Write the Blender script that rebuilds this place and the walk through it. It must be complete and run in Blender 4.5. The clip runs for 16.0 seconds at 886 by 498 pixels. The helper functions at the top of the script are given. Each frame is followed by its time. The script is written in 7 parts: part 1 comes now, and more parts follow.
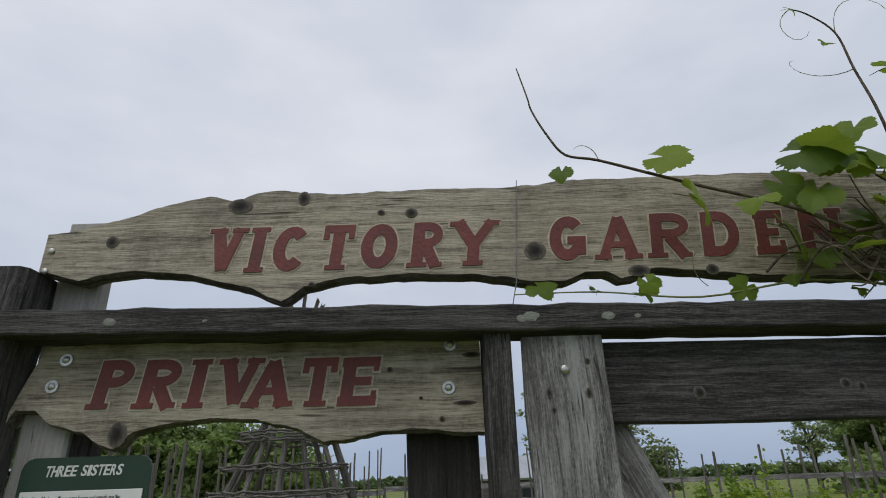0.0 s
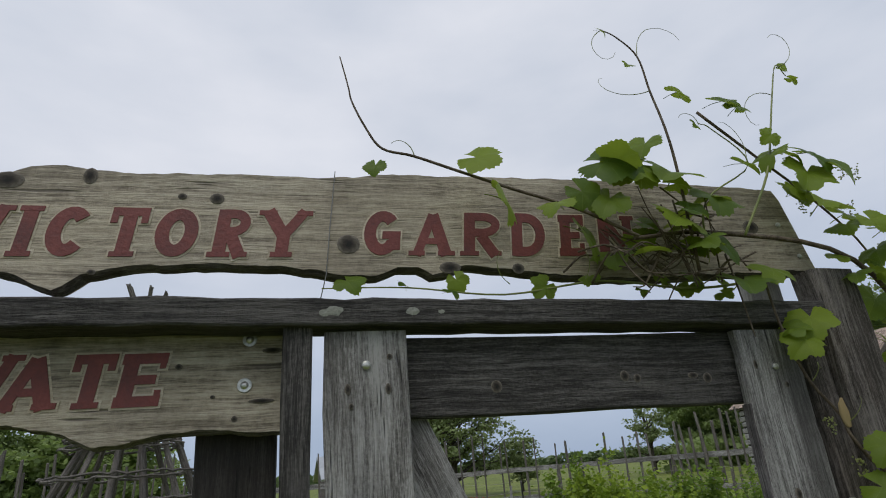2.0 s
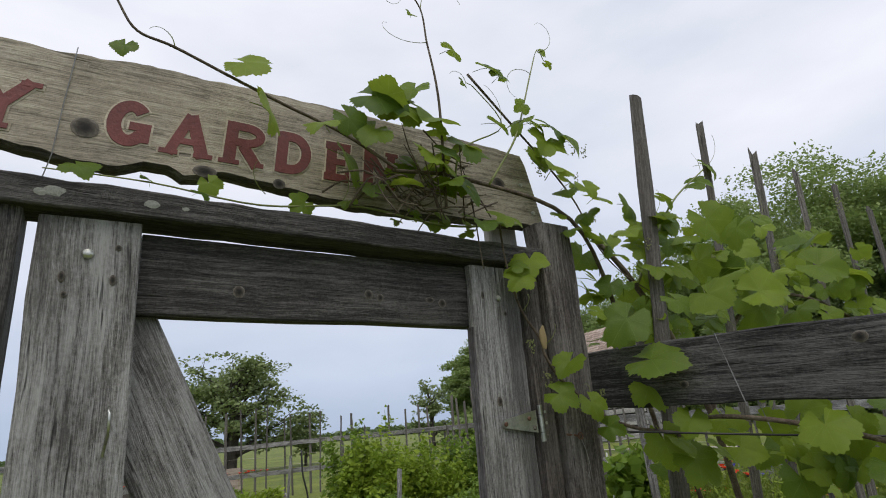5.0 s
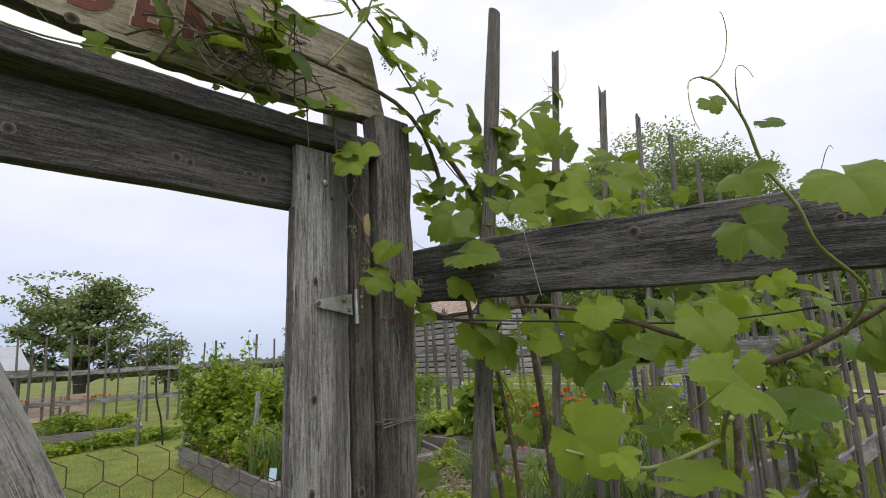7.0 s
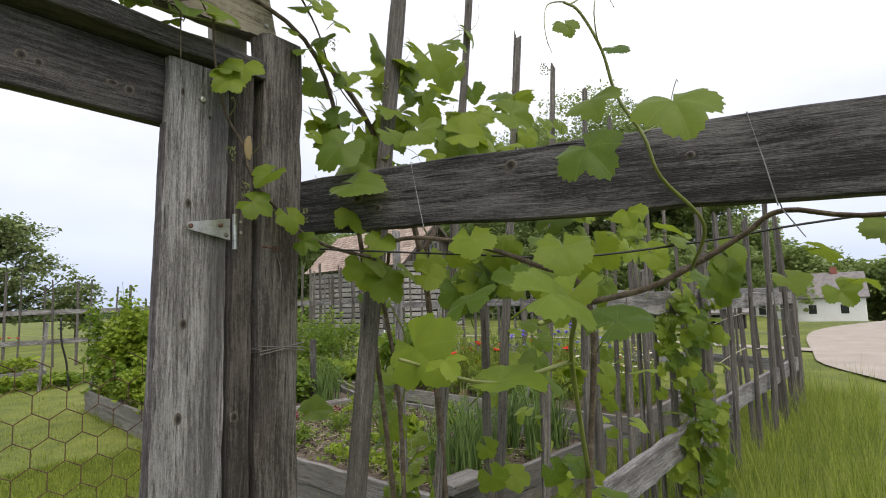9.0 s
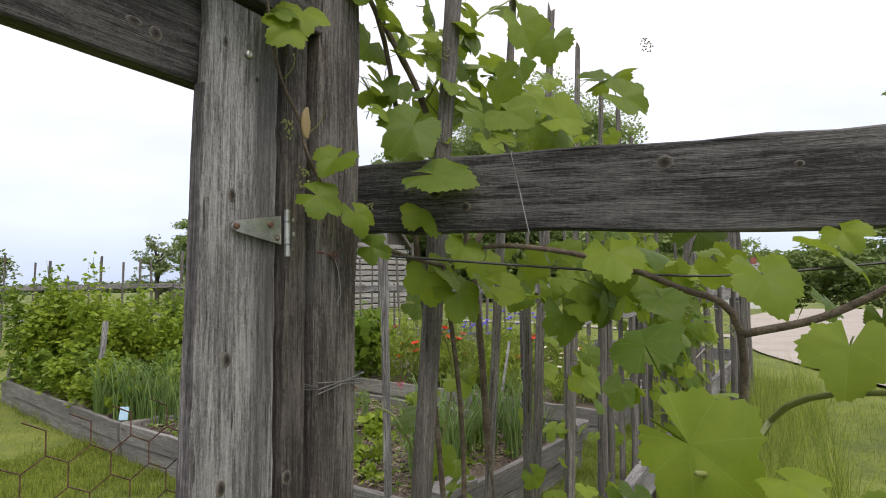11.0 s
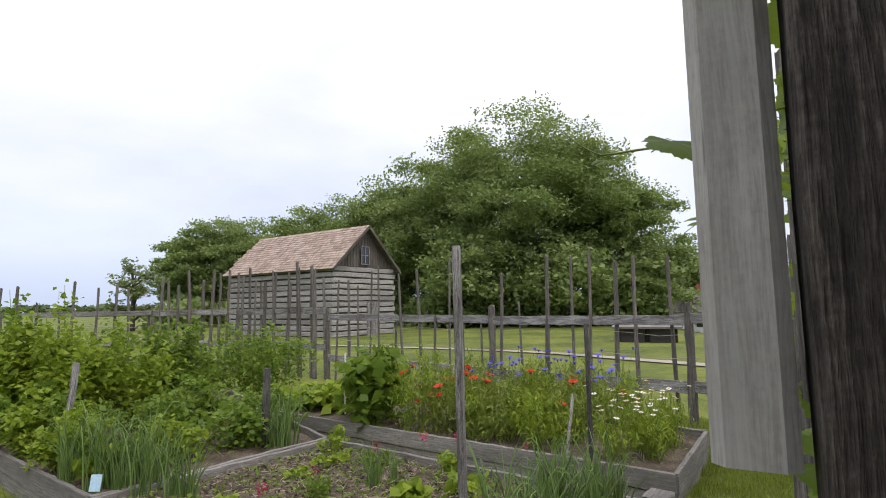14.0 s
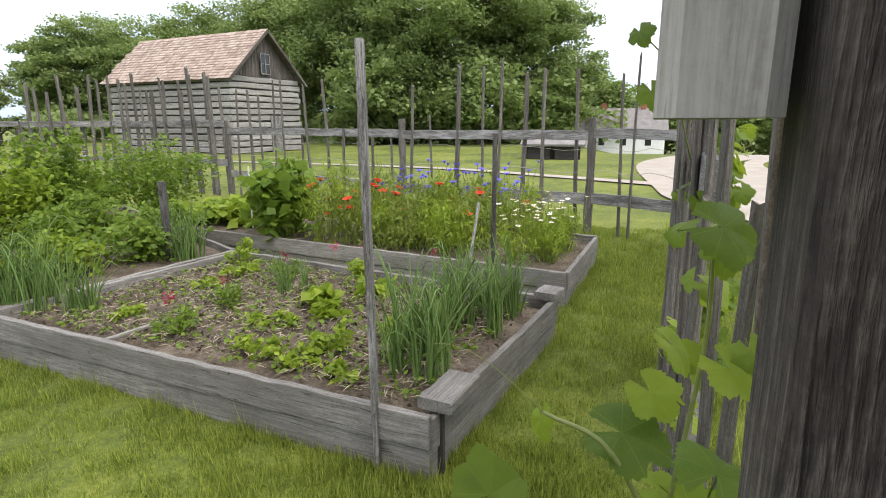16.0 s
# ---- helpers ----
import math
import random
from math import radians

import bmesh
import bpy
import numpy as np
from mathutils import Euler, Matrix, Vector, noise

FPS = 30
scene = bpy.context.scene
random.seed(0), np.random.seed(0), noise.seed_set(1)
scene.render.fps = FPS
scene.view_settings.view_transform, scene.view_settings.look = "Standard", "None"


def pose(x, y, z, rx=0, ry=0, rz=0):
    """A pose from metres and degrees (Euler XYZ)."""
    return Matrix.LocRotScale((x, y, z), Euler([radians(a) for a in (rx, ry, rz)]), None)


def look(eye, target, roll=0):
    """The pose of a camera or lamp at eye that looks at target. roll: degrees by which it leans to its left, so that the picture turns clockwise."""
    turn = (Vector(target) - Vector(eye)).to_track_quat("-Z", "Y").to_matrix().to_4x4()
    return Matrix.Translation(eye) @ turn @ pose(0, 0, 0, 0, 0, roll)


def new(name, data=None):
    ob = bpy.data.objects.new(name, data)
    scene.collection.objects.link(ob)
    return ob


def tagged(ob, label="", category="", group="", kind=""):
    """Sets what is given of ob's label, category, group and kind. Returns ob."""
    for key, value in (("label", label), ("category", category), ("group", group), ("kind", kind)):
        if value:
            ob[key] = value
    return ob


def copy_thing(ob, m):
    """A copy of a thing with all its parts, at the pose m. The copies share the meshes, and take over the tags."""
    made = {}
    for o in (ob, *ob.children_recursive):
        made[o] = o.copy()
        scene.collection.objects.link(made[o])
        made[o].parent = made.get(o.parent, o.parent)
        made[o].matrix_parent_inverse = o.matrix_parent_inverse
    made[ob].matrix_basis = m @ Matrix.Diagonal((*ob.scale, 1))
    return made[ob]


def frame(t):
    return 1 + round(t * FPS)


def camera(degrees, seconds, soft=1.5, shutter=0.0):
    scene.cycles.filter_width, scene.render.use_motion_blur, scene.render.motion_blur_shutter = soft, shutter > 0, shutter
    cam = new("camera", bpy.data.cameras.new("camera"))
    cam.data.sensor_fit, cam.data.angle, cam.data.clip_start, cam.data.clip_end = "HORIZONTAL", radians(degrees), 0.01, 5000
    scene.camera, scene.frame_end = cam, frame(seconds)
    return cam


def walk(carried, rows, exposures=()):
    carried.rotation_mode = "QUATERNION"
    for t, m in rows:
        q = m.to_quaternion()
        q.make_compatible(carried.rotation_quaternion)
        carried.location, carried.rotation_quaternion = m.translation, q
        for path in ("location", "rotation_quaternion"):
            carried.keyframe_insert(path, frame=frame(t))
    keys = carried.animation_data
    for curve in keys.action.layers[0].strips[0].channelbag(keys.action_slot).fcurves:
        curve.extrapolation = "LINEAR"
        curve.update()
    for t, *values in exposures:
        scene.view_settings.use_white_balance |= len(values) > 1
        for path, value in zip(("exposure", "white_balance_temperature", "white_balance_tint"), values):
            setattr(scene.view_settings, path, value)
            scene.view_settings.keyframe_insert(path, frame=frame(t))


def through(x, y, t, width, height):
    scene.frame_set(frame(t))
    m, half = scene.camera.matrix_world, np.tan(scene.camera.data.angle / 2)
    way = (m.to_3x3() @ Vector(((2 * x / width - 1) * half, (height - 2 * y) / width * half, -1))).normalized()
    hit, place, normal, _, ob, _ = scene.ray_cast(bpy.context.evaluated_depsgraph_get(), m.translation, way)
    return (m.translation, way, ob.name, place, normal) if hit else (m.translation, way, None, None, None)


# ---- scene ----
cam = camera(77.1, 16.0, soft=1.0)
PATH = [
    (0, (0.137, 0.091, 1.664), (0.155, 1.936, 2.436), -2.0),
    (0.5, (0.169, 0.096, 1.662), (0.295, 1.939, 2.428), -2.5),
    (1, (0.203, 0.095, 1.662), (0.439, 1.929, 2.422), -3.3),
    (1.5, (0.232, 0.098, 1.659), (0.58, 1.92, 2.41), -4.2),
    (2, (0.258, 0.102, 1.66), (0.708, 1.906, 2.398), -4.9),
    (2.5, (0.274, 0.104, 1.66), (0.806, 1.889, 2.389), -5.5),
    (3, (0.28, 0.091, 1.654), (0.881, 1.858, 2.372), -5.9),
    (3.5, (0.3, 0.074, 1.64), (0.998, 1.811, 2.344), -6.2),
    (4, (0.314, 0.062, 1.617), (1.131, 1.756, 2.296), -5.8),
    (4.5, (0.335, 0.066, 1.584), (1.261, 1.715, 2.234), -5.6),
    (4.7, (0.335, 0.069, 1.562), (1.323, 1.688, 2.198), -5.6),
    (6.8, (0.438, 0.025, 1.421), (1.829, 1.41, 1.806), -3.6),
    (7, (0.451, 0.015, 1.407), (1.862, 1.383, 1.777), -3.4),
    (7.5, (0.478, -0.009, 1.374), (1.941, 1.317, 1.692), -3.2),
    (8, (0.498, -0.031, 1.356), (2.002, 1.26, 1.624), -3.1),
    (8.5, (0.518, -0.047, 1.349), (2.053, 1.216, 1.574), -2.7),
    (8.7, (0.53, -0.064, 1.349), (2.083, 1.179, 1.557), -2.4),
    (10.8, (0.520, 0.268, 1.433), (2.218, 1.318, 1.575), -0.9),
    (11, (0.557, 0.329, 1.436), (2.264, 1.363, 1.558), -1.0),
    (11.5, (0.722, 0.531, 1.455), (2.445, 1.538, 1.590), -1.1),
    (12, (0.784, 0.697, 1.452), (2.506, 1.703, 1.599), -1.3),
    (12.5, (0.836, 0.863, 1.488), (2.564, 1.855, 1.659), -1.0),
    (13, (0.882, 0.960, 1.530), (2.616, 1.941, 1.726), -0.6),
    (13.3, (0.893, 1.010, 1.571), (2.630, 1.981, 1.772), -0.8),
    (13.6, (0.917, 1.064, 1.580), (2.650, 2.040, 1.785), -0.8),
    (14, (0.972, 1.123, 1.550), (2.708, 2.096, 1.756), -0.9),
    (14.5, (1.020, 1.136, 1.512), (2.783, 2.080, 1.535), -0.5),
    (15, (1.045, 1.138, 1.497), (2.833, 2.024, 1.348), -0.8),
    (15.5, (1.050, 1.142, 1.490), (2.870, 1.890, 1.126), -0.5),
    (16, (1.053, 1.141, 1.490), (2.881, 1.822, 1.048), -0.2),
]
walk(cam, [(t, look(eye, target, roll)) for t, eye, target, roll in PATH],
     exposures=[(0, -0.08, 6500, 10), (3.0, 0.02, 6550, 10), (4.7, 0.22, 6650, 11), (7.0, 0.58, 6900, 15), (8.5, 0.72, 6950, 15), (11.0, 0.84, 6950, 16), (12.0, 1.02, 6950, 16), (13.0, 1.00, 7000, 17), (14.0, 0.72, 6850, 16), (14.6, 0.62, 6850, 15), (15.4, 1.10, 6850, 13), (16.0, 1.32, 6850, 13)])

# ---------------------------------------------------------------- world and sun
SUN_AZ, SUN_EL = 205.0, 58.0
world = bpy.data.worlds.new("overcast")
scene.world = world
world.use_nodes = True
wn, wl = world.node_tree.nodes, world.node_tree.links
bg = wn["Background"]
sky = wn.new("ShaderNodeTexSky")
sky.sky_type, sky.sun_disc = "NISHITA", False
sky.sun_elevation, sky.sun_rotation = radians(SUN_EL), radians(SUN_AZ)
dim = wn.new("ShaderNodeVectorMath")
dim.operation = "SCALE"
dim.inputs["Scale"].default_value = 0.08
wl.new(sky.outputs["Color"], dim.inputs[0])
tc = wn.new("ShaderNodeTexCoord")
flat = wn.new("ShaderNodeMapping")
flat.inputs["Scale"].default_value = (1.2, 1.2, 3.2)
wl.new(tc.outputs["Generated"], flat.inputs["Vector"])
cloud = wn.new("ShaderNodeTexNoise")
cloud.inputs["Scale"].default_value, cloud.inputs["Detail"].default_value, cloud.inputs["Roughness"].default_value = 1.7, 5.0, 0.5
wl.new(flat.outputs["Vector"], cloud.inputs["Vector"])
cramp = wn.new("ShaderNodeValToRGB")
cramp.color_ramp.elements[0].position, cramp.color_ramp.elements[0].color = 0.3, (0.50, 0.545, 0.63, 1)
cramp.color_ramp.elements[1].position, cramp.color_ramp.elements[1].color = 0.68, (0.68, 0.70, 0.76, 1)
wl.new(cloud.outputs["Fac"], cramp.inputs["Fac"])
mixw = wn.new("ShaderNodeMix")
mixw.data_type = "RGBA"
mixw.inputs["Factor"].default_value = 0.9
wl.new(dim.outputs["Vector"], mixw.inputs["A"])
wl.new(cramp.outputs["Color"], mixw.inputs["B"])
sepw = wn.new("ShaderNodeSeparateXYZ")
wl.new(tc.outputs["Generated"], sepw.inputs[0])
haze = wn.new("ShaderNodeValToRGB")
haze.color_ramp.elements[0].position, haze.color_ramp.elements[0].color = 0.0, (0.53, 0.62, 0.75, 1)
haze.color_ramp.elements[1].position, haze.color_ramp.elements[1].color = 0.42, (1.0, 1.0, 1.0, 1)
wl.new(sepw.outputs["Z"], haze.inputs["Fac"])
veil = wn.new("ShaderNodeMix")
veil.data_type, veil.blend_type = "RGBA", "MULTIPLY"
veil.inputs["Factor"].default_value = 1.0
wl.new(mixw.outputs["Result"], veil.inputs["A"])
wl.new(haze.outputs["Color"], veil.inputs["B"])
wl.new(veil.outputs["Result"], bg.inputs["Color"])
bg.inputs["Strength"].default_value = 1.22
sun = new("sun", bpy.data.lights.new("sun", "SUN"))
sun.data.energy, sun.data.angle, sun.data.color = 1.0, radians(35), (1.0, 0.96, 0.9)
sun.matrix_world = look((0, 0, 0), (-math.sin(radians(SUN_AZ)) * math.cos(radians(SUN_EL)), -math.cos(radians(SUN_AZ)) * math.cos(radians(SUN_EL)), -math.sin(radians(SUN_EL))))


# ---------------------------------------------------------------- materials
def base_mat(name, rough=0.8):
    m = bpy.data.materials.new(name)
    m.use_nodes = True
    n, l = m.node_tree.nodes, m.node_tree.links
    b = n["Principled BSDF"]
    b.inputs["Roughness"].default_value = rough
    return m, n, l, b


def ramp(n, l, fac, stops):
    r = n.new("ShaderNodeValToRGB")
    while len(r.color_ramp.elements) < len(stops):
        r.color_ramp.elements.new(0.5)
    for e, (p, c) in zip(r.color_ramp.elements, stops):
        e.position, e.color = p, (*c, 1)
    l.new(fac, r.inputs["Fac"])
    return r.outputs["Color"]


def noise_tex(n, l, vec, scale, detail=4.0, rough=0.55):
    t = n.new("ShaderNodeTexNoise")
    t.inputs["Scale"].default_value, t.inputs["Detail"].default_value, t.inputs["Roughness"].default_value = scale, detail, rough
    l.new(vec, t.inputs["Vector"])
    return t.outputs["Fac"]


def mixc(n, l, fac, a, b, mode="MIX"):
    x = n.new("ShaderNodeMix")
    x.data_type, x.blend_type = "RGBA", mode
    for sock, v in (("Factor", fac), ("A", a), ("B", b)):
        if isinstance(v, (int, float)):
            x.inputs[sock].default_value = v
        elif isinstance(v, tuple):
            x.inputs[sock].default_value = (*v, 1)
        else:
            l.new(v, x.inputs[sock])
    return x.outputs["Result"]


def mathn(n, l, op, a, b=0.0):
    x = n.new("ShaderNodeMath")
    x.operation = op
    for i, v in enumerate((a, b)):
        if isinstance(v, (int, float)):
            x.inputs[i].default_value = v
        else:
            l.new(v, x.inputs[i])
    return x.outputs[0]


def bump(n, l, b, height, strength=0.4, dist=0.004):
    x = n.new("ShaderNodeBump")
    x.inputs["Strength"].default_value, x.inputs["Distance"].default_value = strength, dist
    l.new(height, x.inputs["Height"])
    l.new(x.outputs["Normal"], b.inputs["Normal"])


def wood(name, dark, mid, light, grain=1.0, stain=(0.05, 0.045, 0.04), stain_amt=0.6, rough=0.85, relief=0.7, streak=0.62, patch=None, patch_amt=0.0, edge=None):
    """Weathered timber with the grain along the board's own x axis."""
    m, n, l, b = base_mat(name, rough)
    co = n.new("ShaderNodeTexCoord")
    info = n.new("ShaderNodeObjectInfo")
    off = n.new("ShaderNodeVectorMath")
    off.operation = "SCALE"
    off.inputs[0].default_value = (37.0, 23.0, 11.0)
    l.new(info.outputs["Random"], off.inputs["Scale"])
    add = n.new("ShaderNodeVectorMath")
    l.new(co.outputs["Object"], add.inputs[0])
    l.new(off.outputs["Vector"], add.inputs[1])
    warp = n.new("ShaderNodeTexNoise")
    warp.inputs["Scale"].default_value, warp.inputs["Detail"].default_value = 4.0, 2.0
    l.new(add.outputs["Vector"], warp.inputs["Vector"])
    bend = n.new("ShaderNodeVectorMath")
    bend.operation = "MULTIPLY_ADD"
    bend.inputs[1].default_value = (0.0, 0.014, 0.014)
    l.new(warp.outputs["Color"], bend.inputs[0])
    l.new(add.outputs["Vector"], bend.inputs[2])
    mp = n.new("ShaderNodeMapping")
    mp.inputs["Scale"].default_value = (6.0 * grain, 150.0 * grain, 150.0 * grain)
    l.new(bend.outputs["Vector"], mp.inputs["Vector"])
    g = noise_tex(n, l, mp.outputs["Vector"], 1.0, 6.0, 0.7)
    mp2 = n.new("ShaderNodeMapping")
    mp2.inputs["Scale"].default_value = (45.0 * grain, 750.0 * grain, 750.0 * grain)
    l.new(bend.outputs["Vector"], mp2.inputs["Vector"])
    fine = noise_tex(n, l, mp2.outputs["Vector"], 1.0, 3.0, 0.65)
    mp3 = n.new("ShaderNodeMapping")
    mp3.inputs["Scale"].default_value = (8.0 * grain, 120.0 * grain, 120.0 * grain)
    mp3.inputs["Location"].default_value = (5.0, 3.0, 9.0)
    l.new(bend.outputs["Vector"], mp3.inputs["Vector"])
    crack = noise_tex(n, l, mp3.outputs["Vector"], 1.0, 2.0, 0.5)
    big = noise_tex(n, l, add.outputs["Vector"], 5.5, 5.0, 0.65)
    grit = noise_tex(n, l, add.outputs["Vector"], 180.0 * grain, 3.0, 0.7)
    gf = mathn(n, l, "ADD", mathn(n, l, "MULTIPLY", g, 0.5), mathn(n, l, "ADD", mathn(n, l, "MULTIPLY", fine, 0.33), mathn(n, l, "MULTIPLY", grit, 0.17)))
    col = ramp(n, l, gf, [(0.40, dark), (0.5, mid), (0.60, light)])
    sf = mathn(n, l, "MULTIPLY", ramp(n, l, big, [(0.46, (0, 0, 0)), (0.66, (1, 1, 1))]), stain_amt)
    col = mixc(n, l, sf, col, mixc(n, l, 0.45, stain, col))
    mp4 = n.new("ShaderNodeMapping")
    mp4.inputs["Scale"].default_value = (1.1 * grain, 11.0 * grain, 11.0 * grain)
    l.new(bend.outputs["Vector"], mp4.inputs["Vector"])
    band = noise_tex(n, l, mp4.outputs["Vector"], 1.0, 3.0, 0.6)
    col = mixc(n, l, ramp(n, l, band, [(0.40, (streak, streak, streak)), (0.56, (0.0, 0.0, 0.0))]), col, mixc(n, l, 0.25, dark, col))
    if patch:
        mp5 = n.new("ShaderNodeMapping")
        mp5.inputs["Scale"].default_value = (3.2 * grain, 13.0 * grain, 13.0 * grain)
        mp5.inputs["Location"].default_value = (1.7, 8.0, 2.0)
        l.new(bend.outputs["Vector"], mp5.inputs["Vector"])
        worn = noise_tex(n, l, mp5.outputs["Vector"], 1.0, 4.0, 0.65)
        fibre = ramp(n, l, mathn(n, l, "ADD", mathn(n, l, "MULTIPLY", gf, 0.55), mathn(n, l, "MULTIPLY", worn, 0.5)), [(0.50, (0, 0, 0)), (0.62, (patch_amt, patch_amt, patch_amt))])
        col = mixc(n, l, fibre, col, patch)
    cf = ramp(n, l, crack, [(0.27, (1, 1, 1)), (0.33, (0, 0, 0))])
    col = mixc(n, l, mathn(n, l, "MULTIPLY", cf, 0.8), col, tuple(c * 0.35 for c in dark))
    gf = mathn(n, l, "SUBTRACT", gf, mathn(n, l, "MULTIPLY", cf, 0.5))
    if edge is not None:
        side = n.new("ShaderNodeSeparateXYZ")
        l.new(co.outputs["Object"], side.inputs[0])
        drift = mathn(n, l, "ADD", side.outputs["Y"], mathn(n, l, "MULTIPLY", mathn(n, l, "SUBTRACT", band, 0.5), 0.11))
        soak = ramp(n, l, mathn(n, l, "ABSOLUTE", mathn(n, l, "SUBTRACT", drift, edge)), [(0.008, (0.82, 0.82, 0.82)), (0.030, (0.0, 0.0, 0.0))])
        col = mixc(n, l, soak, col, mixc(n, l, 0.22, tuple(c * 0.75 for c in dark), col))
    vary = mathn(n, l, "ADD", mathn(n, l, "MULTIPLY", info.outputs["Random"], 0.3), 0.85)
    hsv = n.new("ShaderNodeHueSaturation")
    l.new(vary, hsv.inputs["Value"])
    l.new(col, hsv.inputs["Color"])
    l.new(hsv.outputs["Color"], b.inputs["Base Color"])
    bump(n, l, b, gf, relief, 0.008)
    return m


def speckle(name, stops, scale=6.0, rough=0.85, fine=40.0, relief=0.3, metal=0.0, dist=0.004, space="Object"):
    """A mottled surface: broad stains and fine grain."""
    m, n, l, b = base_mat(name, rough)
    b.inputs["Metallic"].default_value = metal
    co = n.new("ShaderNodeTexCoord")
    a = noise_tex(n, l, co.outputs[space], scale, 4.0)
    f = noise_tex(n, l, co.outputs[space], fine, 3.0)
    h = mathn(n, l, "ADD", mathn(n, l, "MULTIPLY", a, 0.6), mathn(n, l, "MULTIPLY", f, 0.4))
    l.new(ramp(n, l, h, stops), b.inputs["Base Color"])
    bump(n, l, b, f, relief, dist)
    return m


def leafy(name, a, c, veins=False, gloss=0.45, through=0.45, island=True, under=(0.30, 0.42, 0.06), clump=1.5, weight=0.35):
    """Leaf: diffuse, some light let through, a waxy sheen."""
    m, n, l, b = base_mat(name, gloss)
    b.inputs["Specular IOR Level"].default_value = 0.3
    co = n.new("ShaderNodeTexCoord")
    info = n.new("ShaderNodeObjectInfo")
    geo = n.new("ShaderNodeNewGeometry")
    rnd = geo.outputs["Random Per Island"] if island else info.outputs["Random"]
    mot = noise_tex(n, l, co.outputs["Object"], 3.0 if veins else clump, 3.0)
    f = mathn(n, l, "ADD", mathn(n, l, "MULTIPLY", rnd, 1.05 - weight), mathn(n, l, "MULTIPLY", mot, weight))
    col = ramp(n, l, f, [(0.1, a), (0.9, c)])
    if veins:
        sep = n.new("ShaderNodeSeparateXYZ")
        l.new(co.outputs["Object"], sep.inputs[0])
        ang = mathn(n, l, "ARCTAN2", sep.outputs["X"], sep.outputs["Y"])
        s = mathn(n, l, "ABSOLUTE", mathn(n, l, "SINE", mathn(n, l, "MULTIPLY", ang, 3.6)))
        rad = n.new("ShaderNodeVectorMath")
        rad.operation = "LENGTH"
        l.new(co.outputs["Object"], rad.inputs[0])
        w = mathn(n, l, "MULTIPLY", s, mathn(n, l, "ADD", rad.outputs["Value"], 0.12))
        line = mathn(n, l, "LESS_THAN", w, 0.024)
        side = mathn(n, l, "ABSOLUTE", mathn(n, l, "SINE", mathn(n, l, "ADD", mathn(n, l, "MULTIPLY", rad.outputs["Value"], 24.0), mathn(n, l, "MULTIPLY", s, -9.0))))
        line2 = mathn(n, l, "MULTIPLY", mathn(n, l, "LESS_THAN", side, 0.11), 0.35)
        vf = mathn(n, l, "MULTIPLY", mathn(n, l, "MAXIMUM", line, line2), 0.32)
        col = mixc(n, l, vf, col, (0.32, 0.42, 0.12))
        bump(n, l, b, vf, 0.5, 0.01)
    l.new(col, b.inputs["Base Color"])
    tr = n.new("ShaderNodeBsdfTranslucent")
    tcol = mixc(n, l, 0.55, col, under)
    l.new(tcol, tr.inputs["Color"])
    mx = n.new("ShaderNodeMixShader")
    mx.inputs[0].default_value = through
    l.new(b.outputs[0], mx.inputs[1])
    l.new(tr.outputs[0], mx.inputs[2])
    l.new(mx.outputs[0], n["Material Output"].inputs["Surface"])
    return m


def knot_material():
    m, n, l, b = base_mat("dark_knot", 0.85)
    co = n.new("ShaderNodeTexCoord")
    off = n.new("ShaderNodeVectorMath")
    off.operation = "SUBTRACT"
    off.inputs[1].default_value = (0.5, 0.5, 0.5)
    l.new(co.outputs["Generated"], off.inputs[0])
    flat_ = n.new("ShaderNodeVectorMath")
    flat_.operation = "MULTIPLY"
    flat_.inputs[1].default_value = (1.0, 0.0, 1.0)
    l.new(off.outputs["Vector"], flat_.inputs[0])
    ln = n.new("ShaderNodeVectorMath")
    ln.operation = "LENGTH"
    l.new(flat_.outputs["Vector"], ln.inputs[0])
    ns = noise_tex(n, l, co.outputs["Generated"], 5.0, 4.0)
    d = mathn(n, l, "ADD", ln.outputs["Value"], mathn(n, l, "MULTIPLY", mathn(n, l, "SUBTRACT", ns, 0.5), 0.35))
    l.new(ramp(n, l, d, [(0.10, (0.008, 0.007, 0.006)), (0.22, (0.03, 0.024, 0.018)), (0.36, (0.07, 0.06, 0.048)), (0.5, (0.17, 0.15, 0.125))]), b.inputs["Base Color"])
    return m


M_SIGN = wood("sign_wood", (0.13, 0.108, 0.08), (0.31, 0.272, 0.21), (0.46, 0.42, 0.34), 0.6, (0.055, 0.043, 0.03), 1.0, 0.75, 0.6, 0.4, (0.43, 0.375, 0.28), 0.45)
M_SIGN_EDGE = wood("dark_live_edge", (0.03, 0.025, 0.02), (0.10, 0.088, 0.074), (0.22, 0.20, 0.17), 0.5, (0.03, 0.025, 0.02), 0.7, 0.9, 1.0)
M_SIGN_PALE = wood("routed_pale_wood", (0.32, 0.27, 0.19), (0.46, 0.41, 0.32), (0.58, 0.53, 0.43), 0.7, (0.3, 0.25, 0.18), 0.3, 0.8, 0.2)
M_GREY = wood("weathered_grey_wood", (0.055, 0.051, 0.048), (0.21, 0.202, 0.19), (0.40, 0.392, 0.38), 1.0, (0.06, 0.055, 0.05), 0.6, 0.85, 0.9, 0.85, (0.46, 0.455, 0.44), 0.55)
M_STILE = wood("silver_grey_stile_wood", (0.06, 0.056, 0.054), (0.22, 0.214, 0.205), (0.40, 0.393, 0.382), 1.25, (0.05, 0.047, 0.045), 0.45, 0.85, 1.0, 0.55, (0.47, 0.465, 0.45), 0.5, 0.045)
